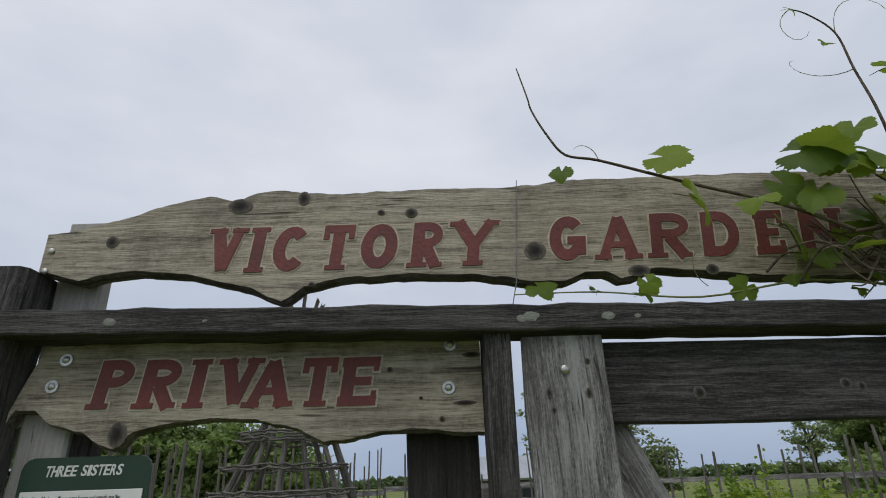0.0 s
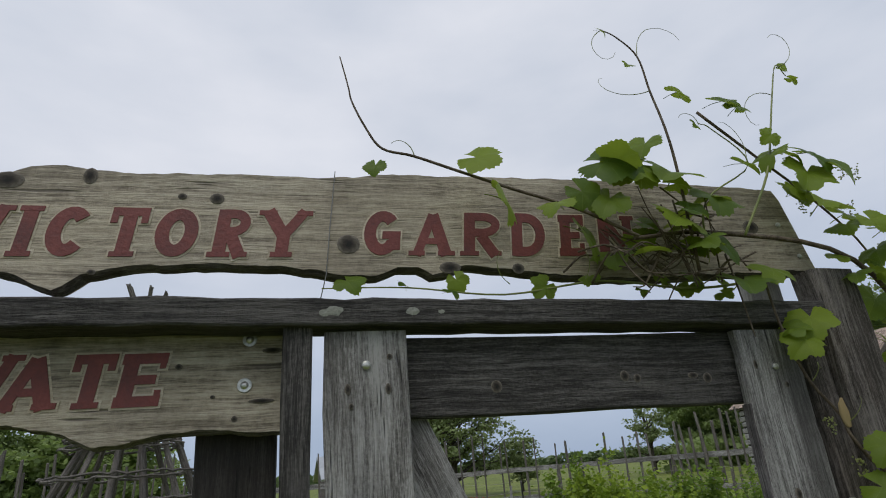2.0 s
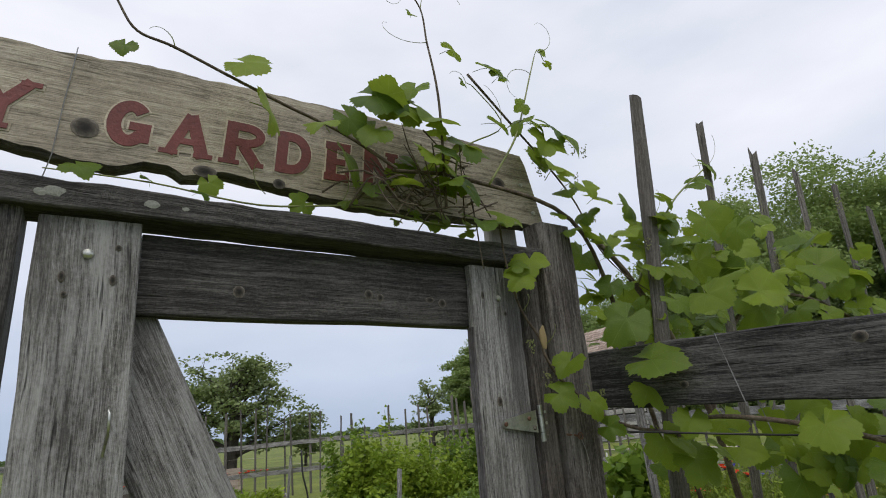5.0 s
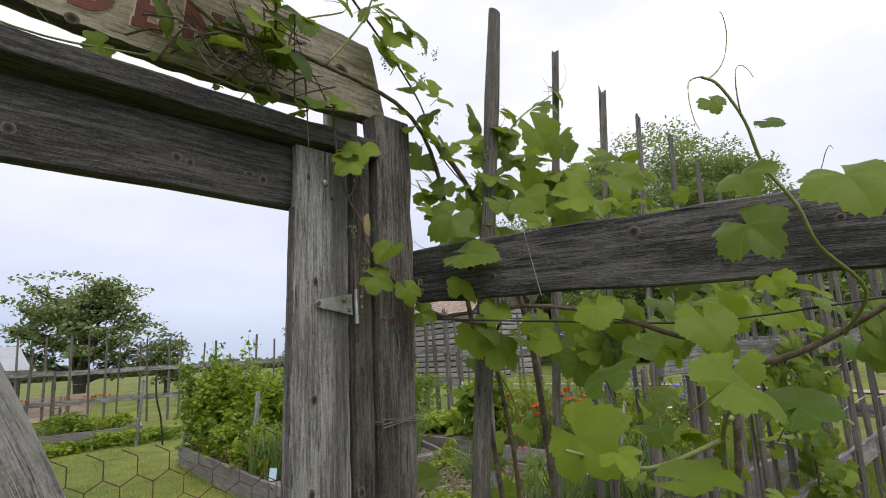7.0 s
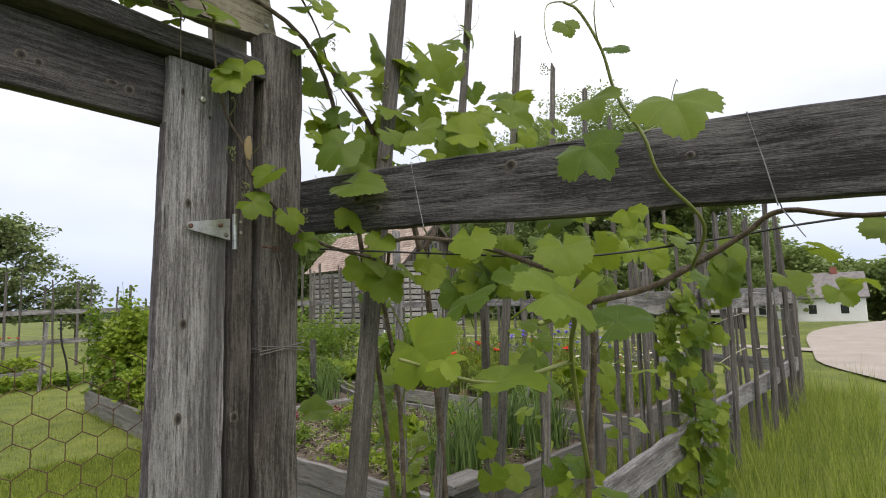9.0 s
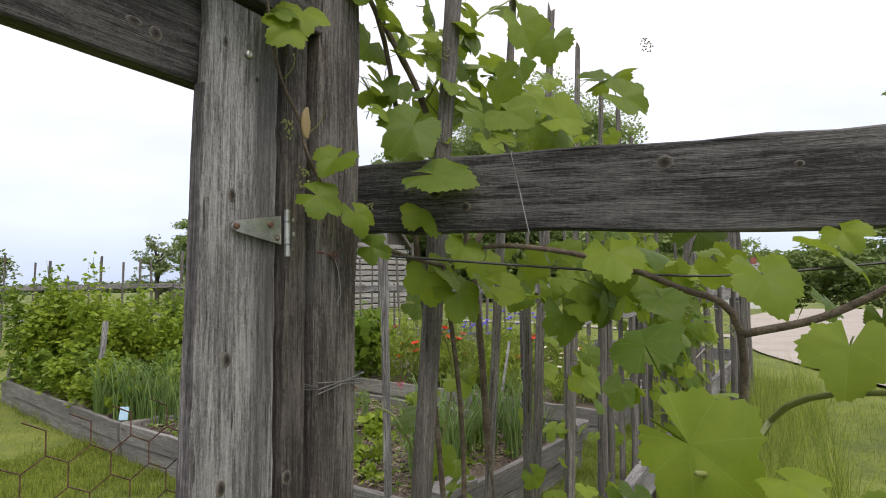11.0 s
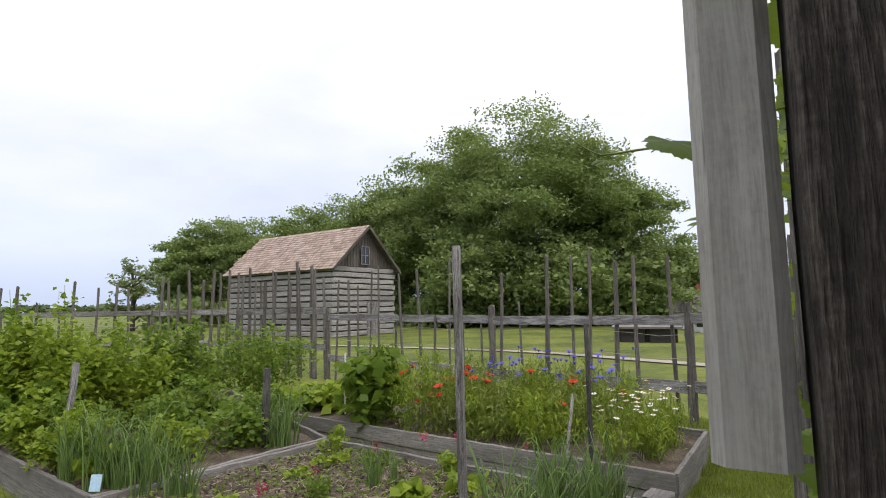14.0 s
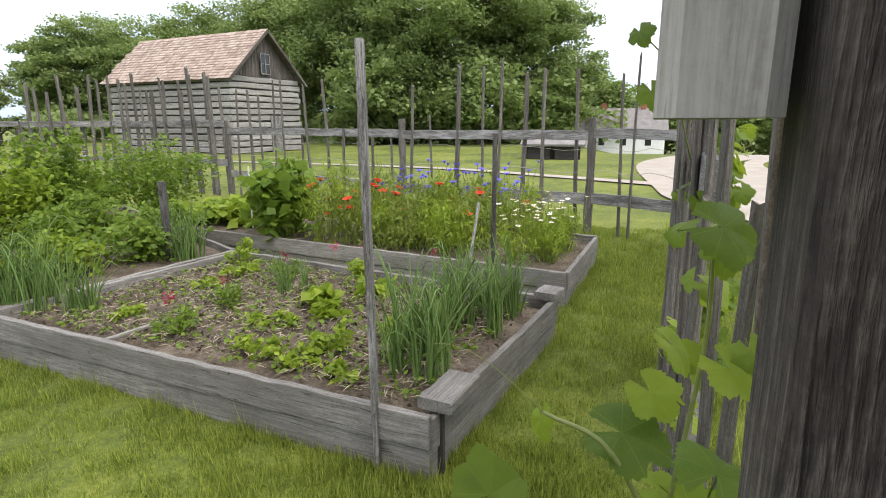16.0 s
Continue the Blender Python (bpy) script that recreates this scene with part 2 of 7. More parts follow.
M_DARK = wood("dark_weathered_wood", (0.012, 0.011, 0.010), (0.050, 0.046, 0.043), (0.15, 0.142, 0.133), 0.9, (0.015, 0.013, 0.012), 0.7, 0.85, 0.95, 0.8, (0.19, 0.18, 0.168), 0.42)
M_BEAM = wood("charred_silver_beam", (0.012, 0.011, 0.011), (0.042, 0.040, 0.039), (0.13, 0.124, 0.12), 0.85, (0.012, 0.011, 0.011), 0.85, 0.85, 0.95, 0.9, (0.29, 0.28, 0.27), 0.5)
# wood of dark things; on the left gate leaf its blackness stands for shadow
M_BLACK = wood("dark_and_shaded_plank", (0.012, 0.010, 0.009), (0.032, 0.028, 0.025), (0.07, 0.062, 0.056), 1.0, (0.025, 0.02, 0.018), 0.6)
M_REDDISH = wood("reddish_brown_wood", (0.024, 0.019, 0.016), (0.085, 0.070, 0.060), (0.22, 0.195, 0.17), 1.0, (0.045, 0.038, 0.034), 0.5, 0.85, 1.0, 0.8, (0.30, 0.28, 0.26), 0.5)
# brown hinge post wood, darker because shade in the gate opening is put into it
M_POST = wood("shaded_brown_post_wood", (0.014, 0.011, 0.009), (0.052, 0.042, 0.036), (0.14, 0.12, 0.105), 0.8, (0.02, 0.016, 0.013), 0.5, 0.85, 1.0, 0.8, (0.20, 0.175, 0.155), 0.35)
M_WANE = wood("dark_waney_wood", (0.022, 0.019, 0.020), (0.095, 0.086, 0.088), (0.24, 0.225, 0.225), 0.45, (0.03, 0.025, 0.026), 0.7, 0.9, 1.0)
M_NEW = wood("pale_grey_new_board", (0.26, 0.245, 0.225), (0.385, 0.368, 0.345), (0.47, 0.455, 0.43), 1.3, (0.18, 0.16, 0.145), 0.55, 0.75, 0.15)
M_BARK = wood("weathered_pole", (0.05, 0.043, 0.036), (0.14, 0.128, 0.112), (0.27, 0.25, 0.23), 0.9, (0.05, 0.045, 0.04), 0.7, 0.9, 0.9)
M_BED = wood("bed_plank_wood", (0.10, 0.093, 0.082), (0.235, 0.225, 0.205), (0.36, 0.35, 0.325), 0.8, (0.10, 0.09, 0.075), 0.6)
M_LOG = wood("grey_log", (0.13, 0.123, 0.113), (0.33, 0.318, 0.30), (0.50, 0.488, 0.465), 0.25, (0.17, 0.16, 0.145), 0.5)
M_RED = speckle("faded_red_paint", [(0.3, (0.085, 0.022, 0.02)), (0.55, (0.155, 0.032, 0.026)), (0.75, (0.22, 0.06, 0.05))], 14.0, 0.6, 160.0, 0.3)
M_STEEL = speckle("zinc_plated_steel", [(0.3, (0.30, 0.30, 0.275)), (0.55, (0.55, 0.56, 0.52)), (0.8, (0.68, 0.69, 0.65))], 45.0, 0.38, 200.0, 0.08, 1.0)
M_SCREW = speckle("rusty_screw", [(0.3, (0.10, 0.05, 0.035)), (0.7, (0.22, 0.13, 0.09))], 80.0, 0.6, 400.0, 0.2, 0.7)
M_WIRE = speckle("galvanised_wire", [(0.3, (0.16, 0.16, 0.155)), (0.7, (0.34, 0.34, 0.33))], 40.0, 0.5, 200.0, 0.1, 0.8)
M_KNOT = knot_material()
M_SOIL = speckle("garden_soil", [(0.3, (0.045, 0.034, 0.023)), (0.5, (0.108, 0.083, 0.058)), (0.72, (0.24, 0.198, 0.146))], 5.0, 0.95, 45.0, 0.9, 0.0, 0.03)
M_STRAW = speckle("dry_straw", [(0.3, (0.30, 0.25, 0.16)), (0.7, (0.48, 0.42, 0.30))], 20.0, 0.8)
M_CANE = speckle("brown_cane", [(0.32, (0.035, 0.024, 0.016)), (0.5, (0.10, 0.074, 0.05)), (0.68, (0.20, 0.165, 0.115))], 40.0, 0.8, 260.0, 0.7)
M_SHOOT = speckle("green_shoot", [(0.3, (0.13, 0.17, 0.04)), (0.7, (0.22, 0.24, 0.07))], 25.0, 0.5, 120.0, 0.1)
M_GRAPE = leafy("grape_leaf", (0.038, 0.09, 0.008), (0.205, 0.285, 0.02), True, 0.5, 0.42, False, (0.34, 0.44, 0.05))
M_GREEN = leafy("garden_leaf", (0.065, 0.125, 0.014), (0.19, 0.29, 0.035), False, 0.55, 0.38)
M_LIGHTGREEN = leafy("fresh_leaf", (0.13, 0.21, 0.014), (0.31, 0.40, 0.04), False, 0.5, 0.42)
M_ONION = leafy("onion_leaf", (0.09, 0.17, 0.045), (0.22, 0.33, 0.10), False, 0.4, 0.3)
M_FLOWERSTEM = leafy("flower_stem", (0.12, 0.18, 0.03), (0.27, 0.33, 0.07), False, 0.6, 0.35)
# distance haze and the boughs' layered light are mixed into these leaf colours
M_TREE = leafy("tree_leaf", (0.12, 0.185, 0.07), (0.36, 0.44, 0.17), False, 0.6, 0.45, True, (0.22, 0.32, 0.05), 0.55, 0.75)
M_TREE_FAR = leafy("far_tree_leaf", (0.08, 0.12, 0.05), (0.15, 0.2, 0.09), False, 0.7, 0.3, True, (0.14, 0.22, 0.05))
# grey-green ash leaf, paled so that its colour carries the distance haze
M_ASH = leafy("ash_leaf", (0.13, 0.18, 0.075), (0.28, 0.34, 0.15), False, 0.6, 0.35, True, (0.2, 0.26, 0.06))
M_TRUNK = speckle("tree_bark", [(0.3, (0.03, 0.025, 0.02)), (0.7, (0.10, 0.085, 0.07))], 4.0, 0.9, 25.0, 0.8, 0.0, 0.03)
M_GRASS = leafy("grass_blade", (0.035, 0.075, 0.008), (0.40, 0.45, 0.085), False, 0.6, 0.42)
M_POPPY = leafy("poppy_petal", (0.62, 0.03, 0.015), (0.80, 0.07, 0.03), False, 0.6, 0.35, True, (0.9, 0.1, 0.03))
M_BLUE = leafy("cornflower_petal", (0.08, 0.07, 0.50), (0.16, 0.14, 0.68), False, 0.6, 0.3, True, (0.15, 0.12, 0.7))
M_WHITE = leafy("daisy_petal", (0.75, 0.75, 0.72), (0.85, 0.85, 0.82), False, 0.6, 0.25, True, (0.8, 0.8, 0.75))
M_YELLOW = speckle("yellow_disc", [(0.3, (0.55, 0.36, 0.03)), (0.7, (0.75, 0.55, 0.06))], 40.0)
M_MAROON = leafy("maroon_petal", (0.16, 0.012, 0.03), (0.30, 0.03, 0.06), False, 0.6, 0.2, True, (0.4, 0.03, 0.06))
M_PINK = leafy("pink_petal", (0.45, 0.06, 0.12), (0.6, 0.12, 0.2), False, 0.6, 0.3, True, (0.6, 0.1, 0.2))
M_SHINGLE = wood("cedar_shingle", (0.26, 0.20, 0.16), (0.42, 0.34, 0.28), (0.55, 0.47, 0.40), 0.5, (0.22, 0.17, 0.14), 0.5)
M_GABLE = wood("dark_gable_board", (0.035, 0.028, 0.024), (0.10, 0.085, 0.075), (0.24, 0.21, 0.19), 0.4, (0.03, 0.025, 0.02), 0.5)
M_CHINK = speckle("dark_log_gap", [(0.3, (0.02, 0.018, 0.016)), (0.7, (0.06, 0.054, 0.05))], 2.0, 0.9, 12.0)
M_PLASTER = speckle("white_plaster", [(0.3, (0.70, 0.70, 0.69)), (0.7, (0.82, 0.82, 0.81))], 1.0, 0.8, 8.0, 0.1)
M_ROOFGREY = speckle("grey_shingle_roof", [(0.3, (0.14, 0.13, 0.125)), (0.7, (0.30, 0.28, 0.27))], 2.0, 0.9, 9.0, 0.5, 0.0, 0.02)
M_BRICK = speckle("red_brick", [(0.3, (0.22, 0.07, 0.05)), (0.7, (0.36, 0.14, 0.10))], 4.0, 0.85, 20.0)
M_TIN = speckle("metal_roof", [(0.3, (0.33, 0.35, 0.37)), (0.7, (0.5, 0.52, 0.54))], 1.0, 0.45, 6.0, 0.1, 0.6)
M_GLASS_DARK = speckle("dark_window_glass", [(0.3, (0.015, 0.02, 0.025)), (0.7, (0.03, 0.035, 0.04))], 2.0, 0.08, 6.0, 0.0)
M_GRAVEL = speckle("pale_gravel", [(0.3, (0.29, 0.255, 0.21)), (0.7, (0.43, 0.385, 0.33))], 1.5, 0.95, 30.0, 0.5, 0.0, 0.02)
M_PLAC_GREEN = speckle("dark_green_enamel", [(0.3, (0.012, 0.035, 0.02)), (0.7, (0.018, 0.05, 0.028))], 6.0, 0.4, 60.0, 0.02)
M_PLAC_WHITE = speckle("white_enamel", [(0.3, (0.68, 0.68, 0.66)), (0.7, (0.78, 0.78, 0.76))], 6.0, 0.4, 60.0, 0.02)
M_INK = speckle("black_ink", [(0.3, (0.03, 0.03, 0.03)), (0.7, (0.06, 0.06, 0.06))], 30.0, 0.6)
M_TAGBLUE = speckle("pale_blue_card", [(0.3, (0.25, 0.50, 0.68)), (0.7, (0.55, 0.72, 0.82))], 60.0, 0.5)
M_WHITEPAINT = speckle("white_paint", [(0.3, (0.62, 0.61, 0.58)), (0.7, (0.78, 0.77, 0.74))], 10.0, 0.6, 80.0, 0.1)
M_STRING = speckle("pale_twine", [(0.3, (0.30, 0.28, 0.22)), (0.7, (0.45, 0.42, 0.35))], 30.0, 0.9)
M_DRIED = leafy("dried_leaf", (0.22, 0.15, 0.07), (0.36, 0.28, 0.14), False, 0.7, 0.3, True, (0.4, 0.3, 0.12))
M_HOSE = speckle("black_rubber", [(0.3, (0.012, 0.012, 0.012)), (0.7, (0.03, 0.03, 0.03))], 20.0, 0.5)


def lawn_material():
    m, n, l, b = base_mat("mown_lawn", 0.9)
    co = n.new("ShaderNodeTexCoord")
    a = noise_tex(n, l, co.outputs["Object"], 0.35, 4.0)
    f = noise_tex(n, l, co.outputs["Object"], 30.0, 4.0, 0.7)
    g = noise_tex(n, l, co.outputs["Object"], 3.0, 3.0)
    h = mathn(n, l, "ADD", mathn(n, l, "MULTIPLY", a, 0.4), mathn(n, l, "ADD", mathn(n, l, "MULTIPLY", f, 0.35), mathn(n, l, "MULTIPLY", g, 0.25)))
    l.new(ramp(n, l, h, [(0.36, (0.03, 0.048, 0.006)), (0.47, (0.10, 0.135, 0.014)), (0.56, (0.17, 0.20, 0.025)), (0.68, (0.26, 0.25, 0.06))]), b.inputs["Base Color"])
    bump(n, l, b, f, 0.8, 0.03)
    return m


M_LAWN = lawn_material()


# ---------------------------------------------------------------- building helpers
def part(name, bm, material, parent, label=""):
    me = bpy.data.meshes.new(name)
    bm.to_mesh(me)
    bm.free()
    me.materials.append(material)
    ob = new(name, me)
    ob.parent = parent
    if label:
        ob["label"] = label
    return ob


def thing(name, at, label, category, group="", kind=""):
    ob = new(name)
    ob.empty_display_size = 0.05
    ob.location = at
    return tagged(ob, label, category, group, kind)


def data_part(name, verts, faces, material, parent, label="", smooth=False):
    me = bpy.data.meshes.new(name)
    me.from_pydata([tuple(v) for v in verts], [], [tuple(f) for f in faces])
    me.materials.append(material)
    if smooth:
        me.polygons.foreach_set("use_smooth", [True] * len(me.polygons))
    ob = new(name, me)
    ob.parent = parent
    if label:
        ob["label"] = label
    return ob


def grid_board(length, w, t, cuts=8, rough=0.002, seed=0, bevel=0.003, round_ends=False):
    """A bmesh board along x from 0 to length, centred in y (width) and z (thickness), its edges worn."""
    rng = random.Random(seed)
    bm = bmesh.new()
    ring = [(-w / 2 + bevel, -t / 2), (w / 2 - bevel, -t / 2), (w / 2, -t / 2 + bevel), (w / 2, t / 2 - bevel),
            (w / 2 - bevel, t / 2), (-w / 2 + bevel, t / 2), (-w / 2, t / 2 - bevel), (-w / 2, -t / 2 + bevel)]
    rows = []
    for i in range(cuts + 1):
        x = length * i / cuts
        dy, dw, dt = rng.uniform(-rough, rough), rng.uniform(-rough, rough), rng.uniform(-rough, rough) * 0.5
        rows.append([bm.verts.new((x, y * (1 + dw / w) + dy, z * (1 + dt / t))) for y, z in ring])
    for a, c in zip(rows, rows[1:]):
        for k in range(8):
            bm.faces.new((a[k], a[(k + 1) % 8], c[(k + 1) % 8], c[k]))
    bm.faces.new(rows[0][::-1])
    bm.faces.new(rows[-1])
    bmesh.ops.recalc_face_normals(bm, faces=bm.faces)
    return bm


def along(p0, p1, wide):
    """The pose whose x runs from p0 to p1 and whose y lies as near to the direction wide as it can."""
    p0, p1 = Vector(p0), Vector(p1)
    x = (p1 - p0).normalized()
    z = x.cross(Vector(wide)).normalized()
    y = z.cross(x)
    m = Matrix((x, y, z)).transposed().to_4x4()
    m.translation = p0
    return m


def board(name, p0, p1, w, t, wide, material, parent, label="", seed=0, rough=0.002, cuts=None, bevel=0.003):
    length = (Vector(p1) - Vector(p0)).length
    bm = grid_board(length, w, t, cuts or max(2, int(length / 0.12)), rough, seed, bevel)
    ob = part(name, bm, material, parent, label)
    base = parent.matrix_world if parent else Matrix()
    if parent:
        base = Matrix.Translation(parent.location)
    ob.matrix_basis = base.inverted() @ along(p0, p1, wide)
    return ob


def tube_mesh(points, radii, sides=6, cap=True):
    """Verts and faces of a tube through the points."""
    pts = [Vector(p) for p in points]
    verts, faces = [], []
    for i, p in enumerate(pts):
        d = (pts[min(i + 1, len(pts) - 1)] - pts[max(i - 1, 0)])
        d = d.normalized() if d.length > 1e-9 else Vector((0, 0, 1))
        ref = Vector((0, 0, 1)) if abs(d.z) < 0.9 else Vector((1, 0, 0))
        u = d.cross(ref).normalized()
        v = d.cross(u)
        for k in range(sides):
            a = 2 * math.pi * k / sides
            verts.append(p + (u * math.cos(a) + v * math.sin(a)) * radii[i])
    for i in range(len(pts) - 1):
        for k in range(sides):
            a, b2 = i * sides + k, i * sides + (k + 1) % sides
            faces.append((a, b2, b2 + sides, a + sides))
    if cap:
        faces.append(tuple(range(sides))[::-1])
        faces.append(tuple((len(pts) - 1) * sides + k for k in range(sides)))
    return verts, faces


def smooth_path(points, n=6):
    """Catmull-Rom points through the given ones."""
    p = [Vector(q) for q in points]
    p = [p[0] * 2 - p[1]] + p + [p[-1] * 2 - p[-2]]
    out = []
    for i in range(1, len(p) - 2):
        for k in range(n):
            t = k / n
            a, b2, c, d = p[i - 1], p[i], p[i + 1], p[i + 2]
            out.append(0.5 * (2 * b2 + (c - a) * t + (2 * a - 5 * b2 + 4 * c - d) * t * t + (3 * b2 - a - 3 * c + d) * t ** 3))
    out.append(p[-2])
    return out


def pole_mesh(length, r, seed, sides=7, taper=0.75, flat=0.75, wander=0.02):
    """A riven, uneven pole along x, pointed ends cut askew."""
    rng = random.Random(seed)
    n = 9
    verts, faces = [], []
    oy = oz = 0.0
    for i in range(n):
        t = i / (n - 1)
        oy += rng.uniform(-wander, wander) * 0.5
        oz += rng.uniform(-wander, wander) * 0.5
        rr = r * (1 - (1 - taper) * t) * rng.uniform(0.9, 1.1)
        for k in range(sides):
            a = 2 * math.pi * k / sides + 0.3
            w = rng.uniform(0.88, 1.12)
            x = length * t + (rng.uniform(-0.02, 0.02) if i == n - 1 else 0)
            verts.append((x, oy + math.cos(a) * rr * w, oz + math.sin(a) * rr * w * flat))
    for i in range(n - 1):
        for k in range(sides):
            a, b2 = i * sides + k, i * sides + (k + 1) % sides
            faces.append((a, b2, b2 + sides, a + sides))
    faces.append(tuple(range(sides))[::-1])
    faces.append(tuple((n - 1) * sides + k for k in range(sides)))
    me = bpy.data.meshes.new("pole")
    me.from_pydata(verts, [], faces)
    me.materials.append(M_BARK)
    return me


def place(ob, parent, m):
    ob.parent = parent
    ob.matrix_basis = Matrix.Translation(parent.location).inverted() @ m
    return ob


# ---------------------------------------------------------------- ground
def ground_z(x, y):
    """The lawn falls gently away to the east, beyond the drive."""
    return -2.6 * min(1.0, max(0.0, (x - 30) / 40)) * min(1.0, max(0.0, (8 - y) / 5))


def ground_sheet():
    xs = sorted(set([round(-12 + i * 0.5, 2) for i in range(70)] + [-2500, -400, -120, -60, -30, 26, 30, 36, 45, 55, 70, 120, 400, 2500]))
    ys = sorted(set([round(-8 + i * 0.5, 2) for i in range(62)] + [-2500, -400, -120, -40, 30, 45, 70, 120, 400, 2500]))
    verts = []
    for y in ys:
        for x in xs:
            far = min(1.0, max(0.0, (math.hypot(x, y) - 60) / 300))
            verts.append((x, y, 0.02 * noise.noise((x * 0.6, y * 0.6, 0)) - 1.0 * far + ground_z(x, y)))
    w = len(xs)
    faces = [(j * w + i, j * w + i + 1, (j + 1) * w + i + 1, (j + 1) * w + i) for j in range(len(ys) - 1) for i in range(w - 1)]
    ob = data_part("ground", verts, faces, M_LAWN, None, smooth=True)
    tagged(ob, "mown yellow-green lawn spreading out to distant fields", "lawn", kind="structure")


ground_sheet()


def strip(name, pts, widths, z, material, label, category):
    """A path laid on the ground through the points."""
    path = smooth_path([(x, y, z) for x, y in pts], 6)
    verts, faces = [], []
    for i, p in enumerate(path):
        d = (path[min(i + 1, len(path) - 1)] - path[max(i - 1, 0)]).normalized()
        s = Vector((-d.y, d.x, 0))
        f = i / (len(path) - 1) * (len(widths) - 1)
        k = min(int(f), len(widths) - 2)
        w = widths[k] + (widths[k + 1] - widths[k]) * (f - k)
        verts += [q + Vector((0, 0, ground_z(q.x, q.y) * 0.98)) for q in (p + s * w / 2, p - s * w / 2)]
    for i in range(len(path) - 1):
        faces.append((2 * i, 2 * i + 1, 2 * i + 3, 2 * i + 2))
    return tagged(data_part(name, verts, faces, material, None), label, category, kind="structure")


strip("road", [(52, -16), (36, -5.5), (28, -1.9), (22.5, -0.4), (15.3, -0.9), (12.3, -1.6), (7, -5), (0, -13)], [4.5, 4.2, 4, 4, 4, 4], 0.035, M_GRAVEL, "pale gravel drive curving across the lawn", "drive")
strip("path", [(15.6, 0.9), (17.0, 4), (18.5, 7.7), (19.0, 13.5), (19.0, 18)], [0.7, 0.55, 0.5, 0.5], 0.03, M_GRAVEL, "narrow pale footpath worn across the lawn", "path")

# ---------------------------------------------------------------- the gate
LEAF_Y = 1.02


def knots(parent, spots, y, normal=(0, -1, 0)):
    for i, (x, z, r, h) in enumerate(spots):
        bm = bmesh.new()
        bmesh.ops.create_uvsphere(bm, u_segments=10, v_segments=6, radius=1.0)
        for v in bm.verts:
            v.co = Vector((v.co.x * r, v.co.y * 0.0022, v.co.z * h))
        ob = part("knot", bm, M_KNOT, parent)
        ob.location = Vector((x, y, z)) - parent.location


def screw(parent, x, y, z, r=0.006, material=None, washer=False):
    bm = bmesh.new()
    if washer:
        bmesh.ops.create_cone(bm, cap_ends=True, segments=14, radius1=r * 1.7, radius2=r * 1.6, depth=0.002)
    bmesh.ops.create_uvsphere(bm, u_segments=10, v_segments=6, radius=r)
    for v in bm.verts:
        v.co.z *= 0.6
    ob = part("screw", bm, material or M_STEEL, parent)
    ob.matrix_basis = Matrix.Translation(Vector((x, y, z)) - parent.location) @ pose(0, 0, 0, 90, 0, 0)


